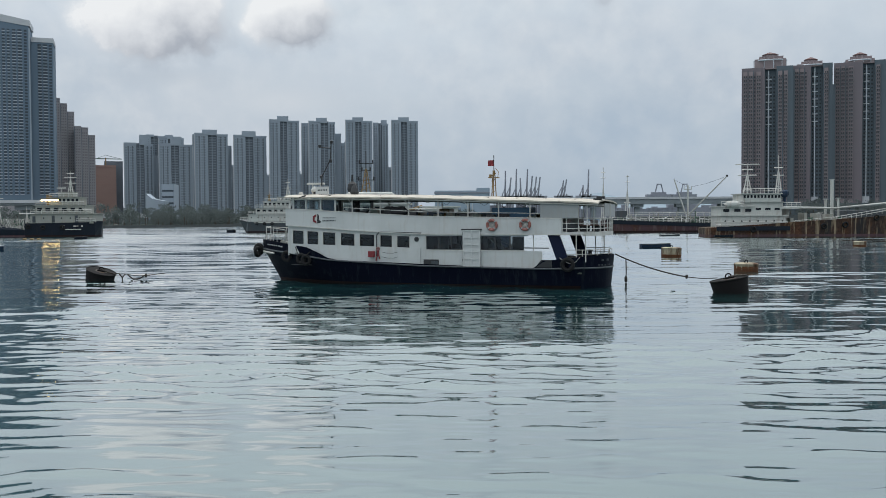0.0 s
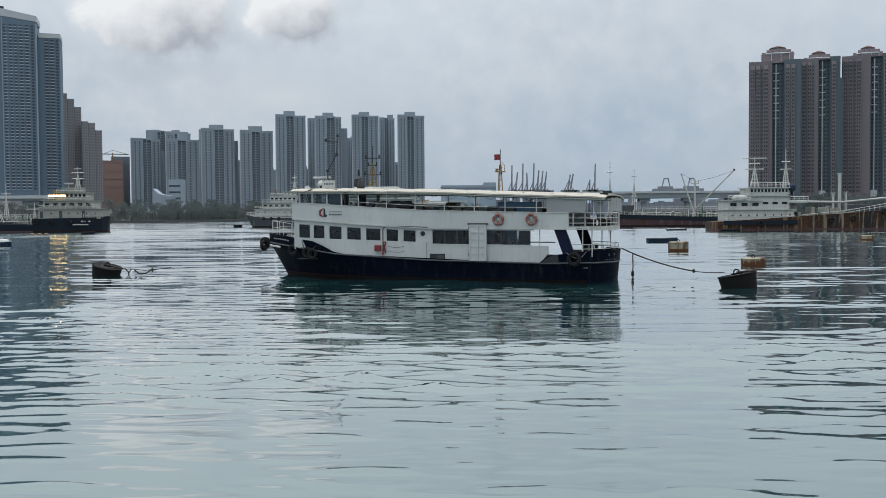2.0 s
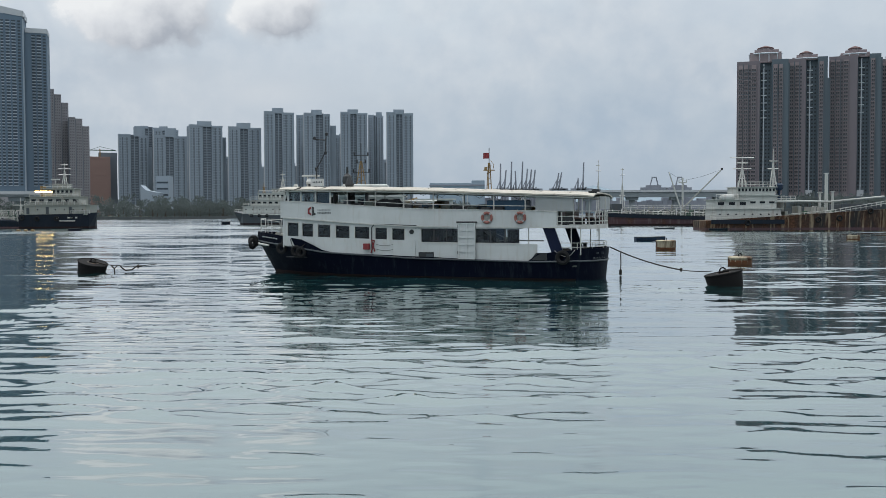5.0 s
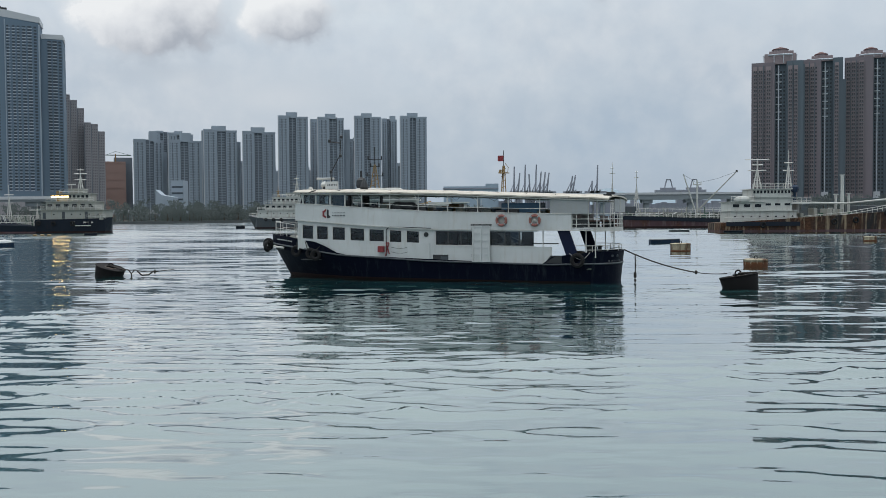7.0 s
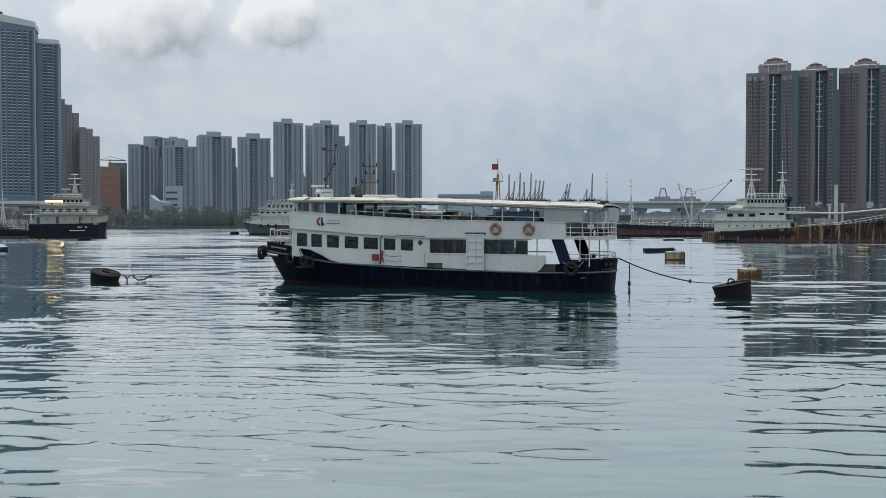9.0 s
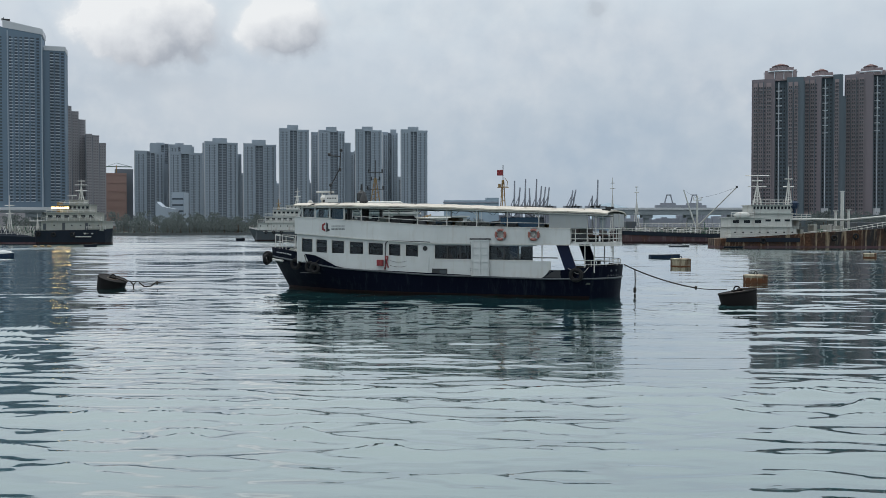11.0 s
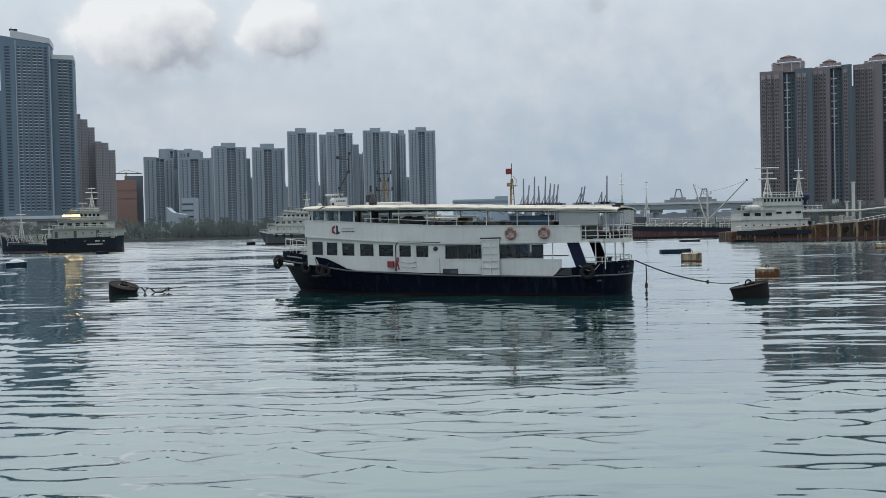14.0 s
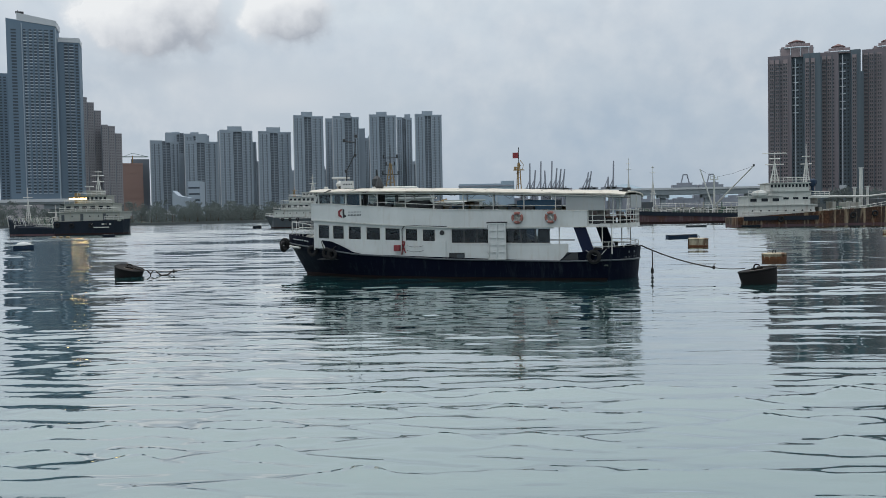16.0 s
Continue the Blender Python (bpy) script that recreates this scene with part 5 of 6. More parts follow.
    tyre = part("fender_tyre", Mesh().ring((22.85, 0.7, 1.95), 0.28, 0.12, "x"), RUBBER, ship, "black fender tyre", smooth=True)
    tyre = part("fender_tyre", Mesh().ring((0.8, 3.22, 1.36), 0.31, 0.12), RUBBER, ship, "black fender tyre", smooth=True)
    part("bow_lines", Mesh().line([(18.8, 2.75, 2.35), (18.6, 2.85, 1.9), (18.0, 2.98, 1.75), (17.6, 3.02, 2.05)], 0.03), ROPE, ship)
    # masts and aerials
    mast = part("signal_mast", Mesh().tube((6.35, 0, 5.4), (6.25, 0, 7.1), 0.032).tube((6.05, 0, 5.4), (6.15, 0, 7.1), 0.032).tube((6.2, 0.15, 5.4), (6.2, 0, 7.1), 0.032), YELLOW, ship, "yellow lattice signal mast")
    for k in range(4):
        part("mast_rung", Mesh().tube((6.35, 0, 5.7 + k * 0.36), (6.06, 0, 5.85 + k * 0.36), 0.02), YELLOW, mast)
    part("lamp_platform", Mesh().box(5.9, 6.5, -0.25, 0.25, 6.62, 6.67).lathe([(0.09, 6.67), (0.09, 6.85)], (6.4, 0.1, 0), 8), YELLOW, mast)
    part("lamp_guard", Mesh().line([(5.95, 0, 6.67), (5.9, 0, 7.0), (6.1, 0, 7.25)], 0.02), YELLOW, mast)
    part("flagstaff", Mesh().tube((6.2, 0, 7.0), (6.2, 0, 8.05), 0.025), DARK, mast)
    part("flag", Mesh().prism([(6.22, 0.0), (6.34, 0.03), (6.46, -0.02), (6.58, 0.02), (6.58, 0.035), (6.46, -0.005), (6.34, 0.045), (6.22, 0.015)], 7.38, 7.74), RED, mast, "small red flag")
    part("roof_winch", Mesh().lathe([(0.18, 5.6), (0.3, 5.9), (0.2, 6.2), (0.05, 6.5)], (16.0, -0.3, 0), 9), DARK, ship, "dark roof ventilator")
    radar = part("radar_pedestal", Mesh().tube((18.95, 0.0, 5.65), (18.95, 0.0, 6.45), 0.05).tube((18.35, 0.0, 5.65), (18.35, 0.0, 6.45), 0.04).tube((18.35, 0.0, 6.1), (18.95, 0.0, 6.1), 0.03), RAIL, ship, "white radar pedestal")
    part("radar_scanner", Mesh().box(18.1, 19.35, -0.12, 0.12, 6.45, 6.58), RAIL, radar, bevel=0.03)
    part("radome", Mesh().lathe([(0.14, 5.9), (0.24, 5.98), (0.25, 6.12), (0.14, 6.28), (0.02, 6.32)], (18.62, 0.35, 0), 14), RAIL, radar, smooth=True)
    part("signal_box", Mesh().box(17.95, 18.35, 0.2, 0.6, 5.6, 6.15), DARK, radar, "dark signal lamp box", bevel=0.03)
    part("searchlight", Mesh().lathe([(0.05, -0.15), (0.16, -0.1), (0.16, 0.12)], (18.5, 0.4, 5.9), 10, turn=Euler((0, radians(80), 0)).to_matrix()), DARK, ship)
    part("horn_dome", Mesh().lathe([(0.16, 5.6), (0.16, 5.8), (0.1, 5.93)], (19.2, 1.2, 0), 10), RAIL, ship)
    part("name_board", Mesh().box(17.3, 18.25, 0.9, 0.94, 5.78, 6.28), WHITE, ship, "white name board")
    for k in range(6):
        part("name_board_bar", Mesh().box(17.42 + k * 0.12, 17.49 + k * 0.12, 0.94, 0.95, 6.0, 6.1), GREYHULL, ship)
    aerial = part("crooked_aerial", Mesh().line([(18.15, 0.2, 5.7), (18.2, 0.2, 6.9), (17.52, 0.2, 8.05), (17.45, 0.2, 9.1)], 0.035), DARK, ship, "bent dark aerial mast")
    part("aerial_arm", Mesh().line([(17.47, 0.2, 8.85), (18.3, 0.2, 8.95)], 0.04), DARK, aerial)
    for ax, az in ((18.3, 9.0), (17.42, 9.25), (17.5, 8.0), (18.2, 6.95)):
        part("aerial_lamp", Mesh().lathe([(0.05, -0.1), (0.1, -0.06), (0.1, 0.08), (0.05, 0.12)], (ax, 0.2, az), 8), DARK, aerial)
    part("stern_floodlight", Mesh().box(-0.95, -0.5, 1.9, 2.2, 5.0, 5.2).box(-1.15, -0.7, 1.85, 2.25, 5.18, 5.32), DARK, ship, "dark stern floodlight")
    return ship


ferry = build_ferry()

# ---- mooring buoys, boats and lines ----


def tilted_buoy(at, radius, height, draught, mat, label):
    root = thing("mooring_buoy", label, "buoy", at, "steel mooring buoys")
    part("drum", Mesh().lathe([(radius * 0.7, -draught), (radius * 0.84, -draught + 0.15), (radius * 0.92, 0.0), (radius, height - 0.08), (radius * 0.97, height)], n=28), mat, root, smooth=True)
    part("drum_lid", Mesh().lathe([(radius * 0.95, height - 0.03), (radius * 0.9, height - 0.05), (0.1, height + 0.03)], n=28), LID_STEEL, root, "worn grey-brown lid")
    part("rim", Mesh().ring((0, 0, height - 0.02), radius * 0.99, 0.05, "z", 28, 6), mat, root)
    part("shackle", Mesh().ring((0, 0, height + 0.12), 0.16, 0.04, "y", 12, 6), mat, root)
    part("top_plate", Mesh().box(-0.25, 0.25, -0.2, 0.2, height, height + 0.1), mat, root)
    part("chafed_line", Mesh().line([(0, 0, height + 0.12), (radius * 0.5, -0.2, height + 0.08), (radius * 0.95, -0.1, height + 0.03)], 0.05), ROPE, root)
    return root


def drum_buoy(x, y, radius, height, label, skirt=0.2):
    root = thing("drum_buoy", label, "buoy", pose(x, y, 0, 0, 0, 20), "cream drum buoys")
    part("drum", Mesh().lathe([(radius * 0.9, -0.4), (radius * 0.98, -0.1), (radius * 0.98, height - 0.15)], n=24), RUST_CREAM, root, smooth=True)
    part("rusty_skirt", Mesh().lathe([(radius * 1.03, -0.1), (radius * 1.07, skirt * 0.6), (radius * 1.05, skirt)], n=24), RUST_BRIGHT, root)
    for i in range(12):
        a = 2 * math.pi * i / 12
        part("fender_stave", Mesh().tube((radius * math.cos(a), radius * math.sin(a), 0.15), (radius * math.cos(a), radius * math.sin(a), height - 0.1), 0.06), RUST_CREAM, root)
    part("lid", Mesh().lathe([(radius * 1.06, height - 0.16), (radius * 1.08, height - 0.06), (radius * 0.9, height)], n=24), RUST_CREAM, root)
    part("lug", Mesh().ring((0, 0, height + 0.08), 0.14, 0.04, "y", 10, 5), RUST_DRUM, root)
    return root


BUOY_LEFT_AT, BUOY_RIGHT_AT = pose(-23.0, 65.3, 0.0, 9, 13, 10), pose(15.85, 50.6, 0.05, -3, -10, 0)
buoy_left = tilted_buoy(BUOY_LEFT_AT, 0.98, 0.66, 0.9, RUST_DRUM, "rusty dark steel mooring buoy, tilted in the water")
buoy_right = tilted_buoy(BUOY_RIGHT_AT, 0.99, 0.68, 0.9, RUST_DRUM, "rusty black steel mooring buoy, heeling towards its line")
drums = [drum_buoy(25.3, 101.2, 1.0, 0.95, "cream drum buoy streaked with rust"), drum_buoy(23.5, 71.4, 0.84, 0.62, "cream drum buoy with a rusty lower half", 0.36),
         drum_buoy(59.5, 132.4, 0.85, 0.7, "small cream drum buoy")]


DRUMS_AT = [d.matrix_basis.copy() for d in drums]


def hanging(a, b, sag, n=14):
    a, b = Vector(a), Vector(b)
    return [a.lerp(b, i / n) - Vector((0, 0, sag * 4 * (i / n) * (1 - i / n))) for i in range(n + 1)]


def mooring_line():
    ob = thing("mooring_line", "dark mooring rope from the ferry's stern to a buoy", "rope")
    part("rope", Mesh().line(hanging((11.1, 58.2, 1.85), (14.2, 53.3, 0.72), 0.16), 0.04, 6), ROPE, ob)
    part("frayed_end", Mesh().line(hanging((14.2, 53.3, 0.72), (15.3, 51.2, 0.78), 0.05), 0.025, 5), ROPE, ob)
    part("rope_knot", Mesh().lathe([(0.03, -0.1), (0.08, -0.05), (0.08, 0.08), (0.03, 0.12)], (14.2, 53.3, 0.72), 8), ROPE, ob)
    drop = part("hanging_float_line", Mesh().line([(11.6, 57.4, 1.55), (11.62, 57.4, 0.9), (11.6, 57.4, 0.45)], 0.035), ROPE, ob)
    part("float", Mesh().lathe([(0.04, -0.2), (0.09, -0.12), (0.09, 0.1), (0.04, 0.18)], (11.6, 57.4, 0.35), 8), ROPE, drop)
    part("weight", Mesh().lathe([(0.05, -0.2), (0.08, -0.1), (0.05, 0.1)], (11.6, 57.4, 0.02), 8), ROPE, drop)


mooring_line()


LINE_LEFT_AT = pose(-22.0, 65.2, 0)


def drifting_line():
    ob = thing("floating_line", "weedy black mooring line afloat beside a buoy", "rope", LINE_LEFT_AT)
    part("upper_line", Mesh().line([(0.1, 0, 0.5), (0.5, 0, 0.42), (0.75, 0, 0.44), (1.3, 0, 0.36), (1.75, 0, 0.32), (2.4, 0.2, 0.36), (3.4, 0.5, 0.47)], 0.025), ROPE, ob)
    part("weed_clump", Mesh().line([(0.35, 0, 0.48), (0.6, 0, 0.2), (0.62, 0, -0.2)], 0.05).line([(0.8, 0, 0.42), (0.62, 0, 0.2)], 0.04), ROPE, ob)
    part("lower_loop", Mesh().line([(1.0, 0, 0.36), (1.35, 0, 0.08), (1.8, 0, 0.12), (2.1, 0, 0.34), (2.45, 0.1, 0.36)], 0.05), ROPE, ob)
    part("knot", Mesh().lathe([(0.04, -0.14), (0.1, 0), (0.04, 0.14)], (2.2, 0.1, 0.34), 8), ROPE, ob)
    return ob


line_left = drifting_line()


def dinghy(name, label, at, length, beam, height, mat, inner, bench=True):
    ob = thing(name, label, "boat", at, "small boats")
    rows, inside = [], []
    for i in range(11):
        f = i / 10
        x = (f - 0.5) * length
        wv = beam / 2 * (1 - max(0, (f - 0.45) / 0.55) ** 2.2) * (0.82 + 0.18 * min(1, f * 4))
        sh = height * (1 + 0.35 * max(0, f - 0.5))
        rows.append([(x, -wv, sh), (x, -wv * 0.85, 0.05), (x, 0, -0.12), (x, wv * 0.85, 0.05), (x, wv, sh)])
        inside.append([(x, wv * 0.93, sh), (x, wv * 0.75, height * 0.35), (x, 0, height * 0.3), (x, -wv * 0.75, height * 0.35), (x, -wv * 0.93, sh)])
    part("hull", strip(rows), mat, ob, smooth=True)
    part("lining", strip(inside), inner, ob, smooth=True)
    part("gunwale", Mesh().line([r[0] for r in rows], 0.05).line([r[4] for r in rows], 0.05), inner, ob)
    part("stern_board", Mesh().box(-length / 2 - 0.04, -length / 2 + 0.03, -beam * 0.4, beam * 0.4, 0, height), mat, ob)
    if bench:
        for x in (-length * 0.2, length * 0.12):
            part("thwart", Mesh().box(x - 0.12, x + 0.12, -beam * 0.42, beam * 0.42, height * 0.7, height * 0.78), inner, ob)
    return ob


BOATBLUE = painted("blue_boat_paint", (0.016, 0.032, 0.06), amount=0.3, shine=0.12)
dinghy("rowing_boat", "dark blue open boat lying empty", pose(30.6, 131, 0, 0, 0, 4), 4.2, 1.4, 0.5, BOATBLUE, GREYHULL)
white_boat = dinghy("motor_boat", "small dark-bottomed boat with a white gunwale", pose(-61.9, 134, 0, 0, 0, 10), 2.6, 1.2, 0.62, BOATBLUE, WHITE)
part("boat_cover", Mesh().lathe([(0.06, -1.1), (0.4, -0.8), (0.5, 0.0), (0.36, 0.8), (0.06, 1.15)], (0.0, 0, 0.6), 12, turn=Euler((0, radians(90), 0)).to_matrix()), WHITE, white_boat, "white canvas boat cover", smooth=True)
dinghy("rowing_boat", "black open boat beside the tanker", pose(-82.3, 222, 0, 0, 0, 8), 2.8, 1.2, 0.55, BLACKHULL, DARK)
dinghy("motor_boat", "small dark boat far off", pose(-71.0, 333, 0, 0, 0, 15), 3.0, 1.5, 0.9, BLACKHULL, GREYHULL)
dinghy("rowing_boat", "grey boat beside the rusty barge", pose(53.5, 215, 0, 0, 0, 5), 4.6, 1.5, 0.45, GREYHULL, WHITE)
dinghy("rowing_boat", "black boat beside the rusty barge", pose(62.0, 203, 0, 0, 0, -4), 4.0, 1.4, 0.4, BLACKHULL, DARK)


def yellow_float():
    ob = thing("pontoon_raft", "low raft with yellow floats", "raft", pose(-88.6, 210, 0))
    part("deck", Mesh().box(-2.6, 2.6, -1, 1, -0.1, 0.12), CREAM, ob)
    for x in (-1.6, 0.0, 1.5):
        part("float_drum", Mesh().lathe([(0.2, -0.4), (0.24, -0.3), (0.24, 0.3), (0.2, 0.4)], (x, 0, 0.3), 10, turn=Euler((0, radians(90), 0)).to_matrix()), YELLOW, ob, "yellow plastic float")


yellow_float()

# ---- ships at anchor; each is built along x, side on to the shore ----


def rail_row(parent, x0, x1, y, z, tall, step, mat=RAIL, z1=None):
    z1 = z if z1 is None else z1
    for f in (0.5, 1.0):
        part("guard_rail", Mesh().tube((x0, y, z + tall * f), (x1, y, z1 + tall * f), 0.06, n=4), mat, parent)
    n = max(1, int((x1 - x0) / step))
    for i in range(n + 1):
        k = i / n
        x, zz = x0 + (x1 - x0) * k, z + (z1 - z) * k
        part("stanchion", Mesh().tube((x, y, zz), (x, y, zz + tall), 0.06, n=4), mat, parent)


def hull_of(parent, x0, x1, beam, top, mat, boot, bow=1, fore=8.0):
    """top: height along x; bow: +1 where the bow is at x1, -1 at x0, 0 for square ends."""
    def outline(scale, rake):
        a, b = x0, x1
        if bow > 0:
            return [(a, -beam / 2 * scale), (b - fore, -beam / 2 * scale), (b - fore * 0.4, -beam * 0.36 * scale), (b - rake, -0.2), (b - rake, 0.2), (b - fore * 0.4, beam * 0.36 * scale), (b - fore, beam / 2 * scale), (a, beam / 2 * scale)]
        if bow < 0:
            return [(a + rake, -0.2), (a + fore * 0.4, -beam * 0.36 * scale), (a + fore, -beam / 2 * scale), (b, -beam / 2 * scale), (b, beam / 2 * scale), (a + fore, beam / 2 * scale), (a + fore * 0.4, beam * 0.36 * scale), (a + rake, 0.2)]
        return [(a + rake, -beam / 2 * scale), (b - rake, -beam / 2 * scale), (b - rake, beam / 2 * scale), (a + rake, beam / 2 * scale)]
    lo, up_ = outline(0.93, fore * 0.28), outline(1.0, 0.0)
    n = len(lo)

    def skin(za, zb, fa, fb, cap):
        vs = []
        for z, f in ((za, fa), (zb, fb)):
            for (xa, ya), (xb, yb) in zip(lo, up_):
                x = xa + (xb - xa) * f
                vs.append((x, ya + (yb - ya) * f, z(x) if callable(z) else z))
        fs = [(i, (i + 1) % n, n + (i + 1) % n, n + i) for i in range(n)]
        if cap:
            fs.append(tuple(range(n, 2 * n)))
        return Mesh().face_block(vs, fs)
    part("boot_topping", skin(-1.0, 0.5, 0.0, 0.15, False), boot, parent)
    part("hull", skin(0.5, top, 0.15, 1.0, True), mat, parent)


def cabin(parent, name, x0, x1, y0, y1, z0, z1, mat, panes=0, pane_z=(0.45, 0.8), round_=False):
    block = part(name, Mesh().box(x0, x1, y0, y1, z0, z1), mat, parent)
    part("deck_edge", Mesh().box(x0 - 0.35, x1 + 0.35, y0 - 0.35, y1 + 0.35, z1, z1 + 0.14), mat, block)
    h = z1 - z0
    for i in range(panes):
        a = x0 + (x1 - x0) * (i + 0.22) / panes
        b = x0 + (x1 - x0) * (i + 0.78) / panes
        za, zb = z0 + h * pane_z[0], z0 + h * pane_z[1]
        if round_:
            part("port_light", Mesh().lathe([(0.2, -0.06), (0.2, 0.06)], ((a + b) / 2, y0, (za + zb) / 2), 8, "y"), PANE, block)
        else:
            part("window", Mesh().box(a, b, y0 - 0.06, y0 + 0.05, za, zb), PANE, block)
    return block


def ship_mast(parent, x, y, z0, z1, spread, yards, mat=RAIL):
    m = part("mast", Mesh().tube((x - spread, y, z0), (x, y, z1 - (z1 - z0) * 0.3), 0.17, 0.11, 5).tube((x + spread, y, z0), (x, y, z1 - (z1 - z0) * 0.3), 0.17, 0.11, 5).tube((x, y, z0), (x, y, z1), 0.19, 0.08, 6), mat, parent)
    for f, half in yards:
        zz = z0 + (z1 - z0) * f
        part("yard", Mesh().tube((x - half, y, zz), (x + half, y, zz), 0.11, n=4), mat, m)
    for k in range(4):
        zz = z0 + (z1 - z0) * 0.6 * k / 4
        s = spread * (1 - k / 4 * 0.85)
        part("brace", Mesh().tube((x - s, y, zz), (x + s, y, zz), 0.08, n=4), mat, m)
    return m


def tanker():
    ship = thing("small_tanker", "small black-hulled tanker with cream accommodation and a lit lamp", "ship", pose(-91.0, 262, 0), "ships at anchor")
    hull_of(ship, -19.6, 0, 9, ramp_of((-19.6, 3.7), (-6, 3.6), (0, 4.3)), BLACKHULL, BOOT, 1, 3.0)
    hull_of(ship, -34.5, -19.62, 9, ramp_of((-34.5, 5.6), (-32.5, 4.6), (-31.4, 2.4), (-19.6, 1.9)), BLACKHULL, RUST_RED, -1, 5.0)
    part("stem_line", Mesh().line([(-34.45, -0.25, 5.5), (-33.9, -0.35, 2.6), (-33.2, -0.4, 0.6)], 0.16, 5), RAIL, ship, "white painted stem")
    cabin(ship, "poop_house", -18.2, -1.4, -4.0, 4.0, 3.6, 6.2, CREAM, 7, (0.45, 0.7), True)
    cabin(ship, "boat_deck_house", -17.0, -3.6, -3.4, 3.4, 6.3, 8.5, CREAM, 6, (0.35, 0.72))
    cabin(ship, "wheelhouse", -13.5, -5.4, -2.8, 2.8, 8.6, 10.7, CREAM, 7, (0.42, 0.82))
    cabin(ship, "monkey_island", -11.5, -7.5, -1.6, 1.6, 10.8, 12.0, CREAM, 0)
    part("lit_deck_lamp", Mesh().box(-15.6, -11.0, -3.2, -2.9, 9.75, 10.15), lamp_glow("warm_lamp", (1.0, 0.70, 0.28), 9.0), ship, "long warm yellow lamp, switched on")
    part("lamp_hood", Mesh().box(-15.8, -10.8, -3.3, 1.0, 10.18, 10.4), YELLOW, ship)
    part("funnel", Mesh().lathe([(0.9, 8.6), (0.8, 11.6)], (-15.0, 1.0, 0), 12), YELLOW, ship, "ochre funnel")
    rail_row(ship, -18.0, -1.6, -4.3, 6.35, 1.0, 1.4)
    rail_row(ship, -16.8, -3.8, -3.7, 8.65, 0.9, 1.4)
    rail_row(ship, -13.4, -5.6, -3.0, 10.85, 0.9, 1.3)
    rail_row(ship, -5.8, -0.6, -4.2, 3.9, 1.0, 1.2)
    for x0, x1, z0, z1 in ((-4.8, -2.8, 8.4, 6.2), (-8.5, -6.9, 8.4, 6.2)):
        part("companion_ladder", Mesh().tube((x0, -3.9, z0), (x1, -3.9, z1), 0.1, n=4).tube((x0 + 0.5, -3.9, z0), (x1 + 0.5, -3.9, z1), 0.1, n=4), CREAM, ship)
    ship_mast(ship, -8.7, 0, 12.0, 17.9, 0.7, ((0.45, 1.6), (0.72, 1.7), (0.9, 1.0)))
    part("radar_scanner", Mesh().box(-12.4, -10.0, -0.2, 0.2, 13.2, 13.5).tube((-11.2, 0, 12), (-11.2, 0, 13.2), 0.12), RAIL, ship)
    ship_mast(ship, -28.5, 0, 2.2, 13.4, 0.9, ((0.55, 1.0), (0.75, 1.3)))
    ship_mast(ship, -20.8, 0, 3.0, 8.4, 0.5, ((0.62, 2.2),))
    rng = random.Random(8)
    for i in range(34):
        x = -31.6 + i * 0.36
        yy = rng.uniform(-3.6, -1.6)
        part("deck_pipe", Mesh().tube((x, yy, 1.9), (x, yy, 2.2 + rng.uniform(0.8, 3.4)), 0.14, n=5).tube((x, yy, 2.9), (x + 1.7, yy, 2.9 + rng.uniform(-0.4, 1.2)), 0.11, n=5), rng.choice((CREAM, CREAM, SHIPWHITE, GREYHULL, GREEN)), ship)
    for i in range(9):
        x = -19.4 - i * 1.3
        part("manifold_ladder", Mesh().tube((x, -3.9, 2.0), (x - 1.0, -3.9, 4.9), 0.09, n=4).tube((x - 0.4, -3.9, 2.0), (x - 1.4, -3.9, 4.9), 0.09, n=4), CREAM if i % 3 else SHIPWHITE, ship)
    for x, z0, z1 in ((-17.6, 3.9, 5.6), (-12.4, 3.9, 5.8), (-6.2, 3.9, 5.8)):
        part("cabin_door", Mesh().box(x, x + 0.8, -4.08, -3.95, z0, z1), GREYHULL, ship, "grey cabin door")
    part("catwalk", Mesh().box(-31.5, -19.5, -0.6, 0.6, 3.8, 3.95), CREAM, ship)
    rail_row(ship, -31.5, -19.8, -0.7, 3.9, 1.0, 1.6)
    rail_row(ship, -30.5, -20, -4.2, 2.1, 0.9, 1.5)
    rail_row(ship, -33.6, -32.0, -1.6, 4.4, 1.0, 0.8)
    for i in range(4):
        part("hatch_coaming", Mesh().box(-30.5 + i * 2.8, -28.6 + i * 2.8, -2.2, 2.2, 1.9, 3.3), CREAM, ship)
    for x, z in ((-18.6, 3.3), (-14.6, 3.1), (-9.4, 3.1)):
        part("fender_tyre", Mesh().ring((x, -4.6, z - 0.5), 0.5, 0.2), RUBBER, ship, smooth=True)
    for x in (-9.3, -6.4, -5.7, -4.3):
        part("name_bar", Mesh().box(x, x + (1.6 if x == -6.4 else 0.6) * 0.8, -4.62, -4.5, 2.7, 3.1), RAIL, ship)
    part("name_bar", Mesh().box(-8.6, -4.4, -4.62, -4.5, 1.9, 2.15), RAIL, ship)


tanker()


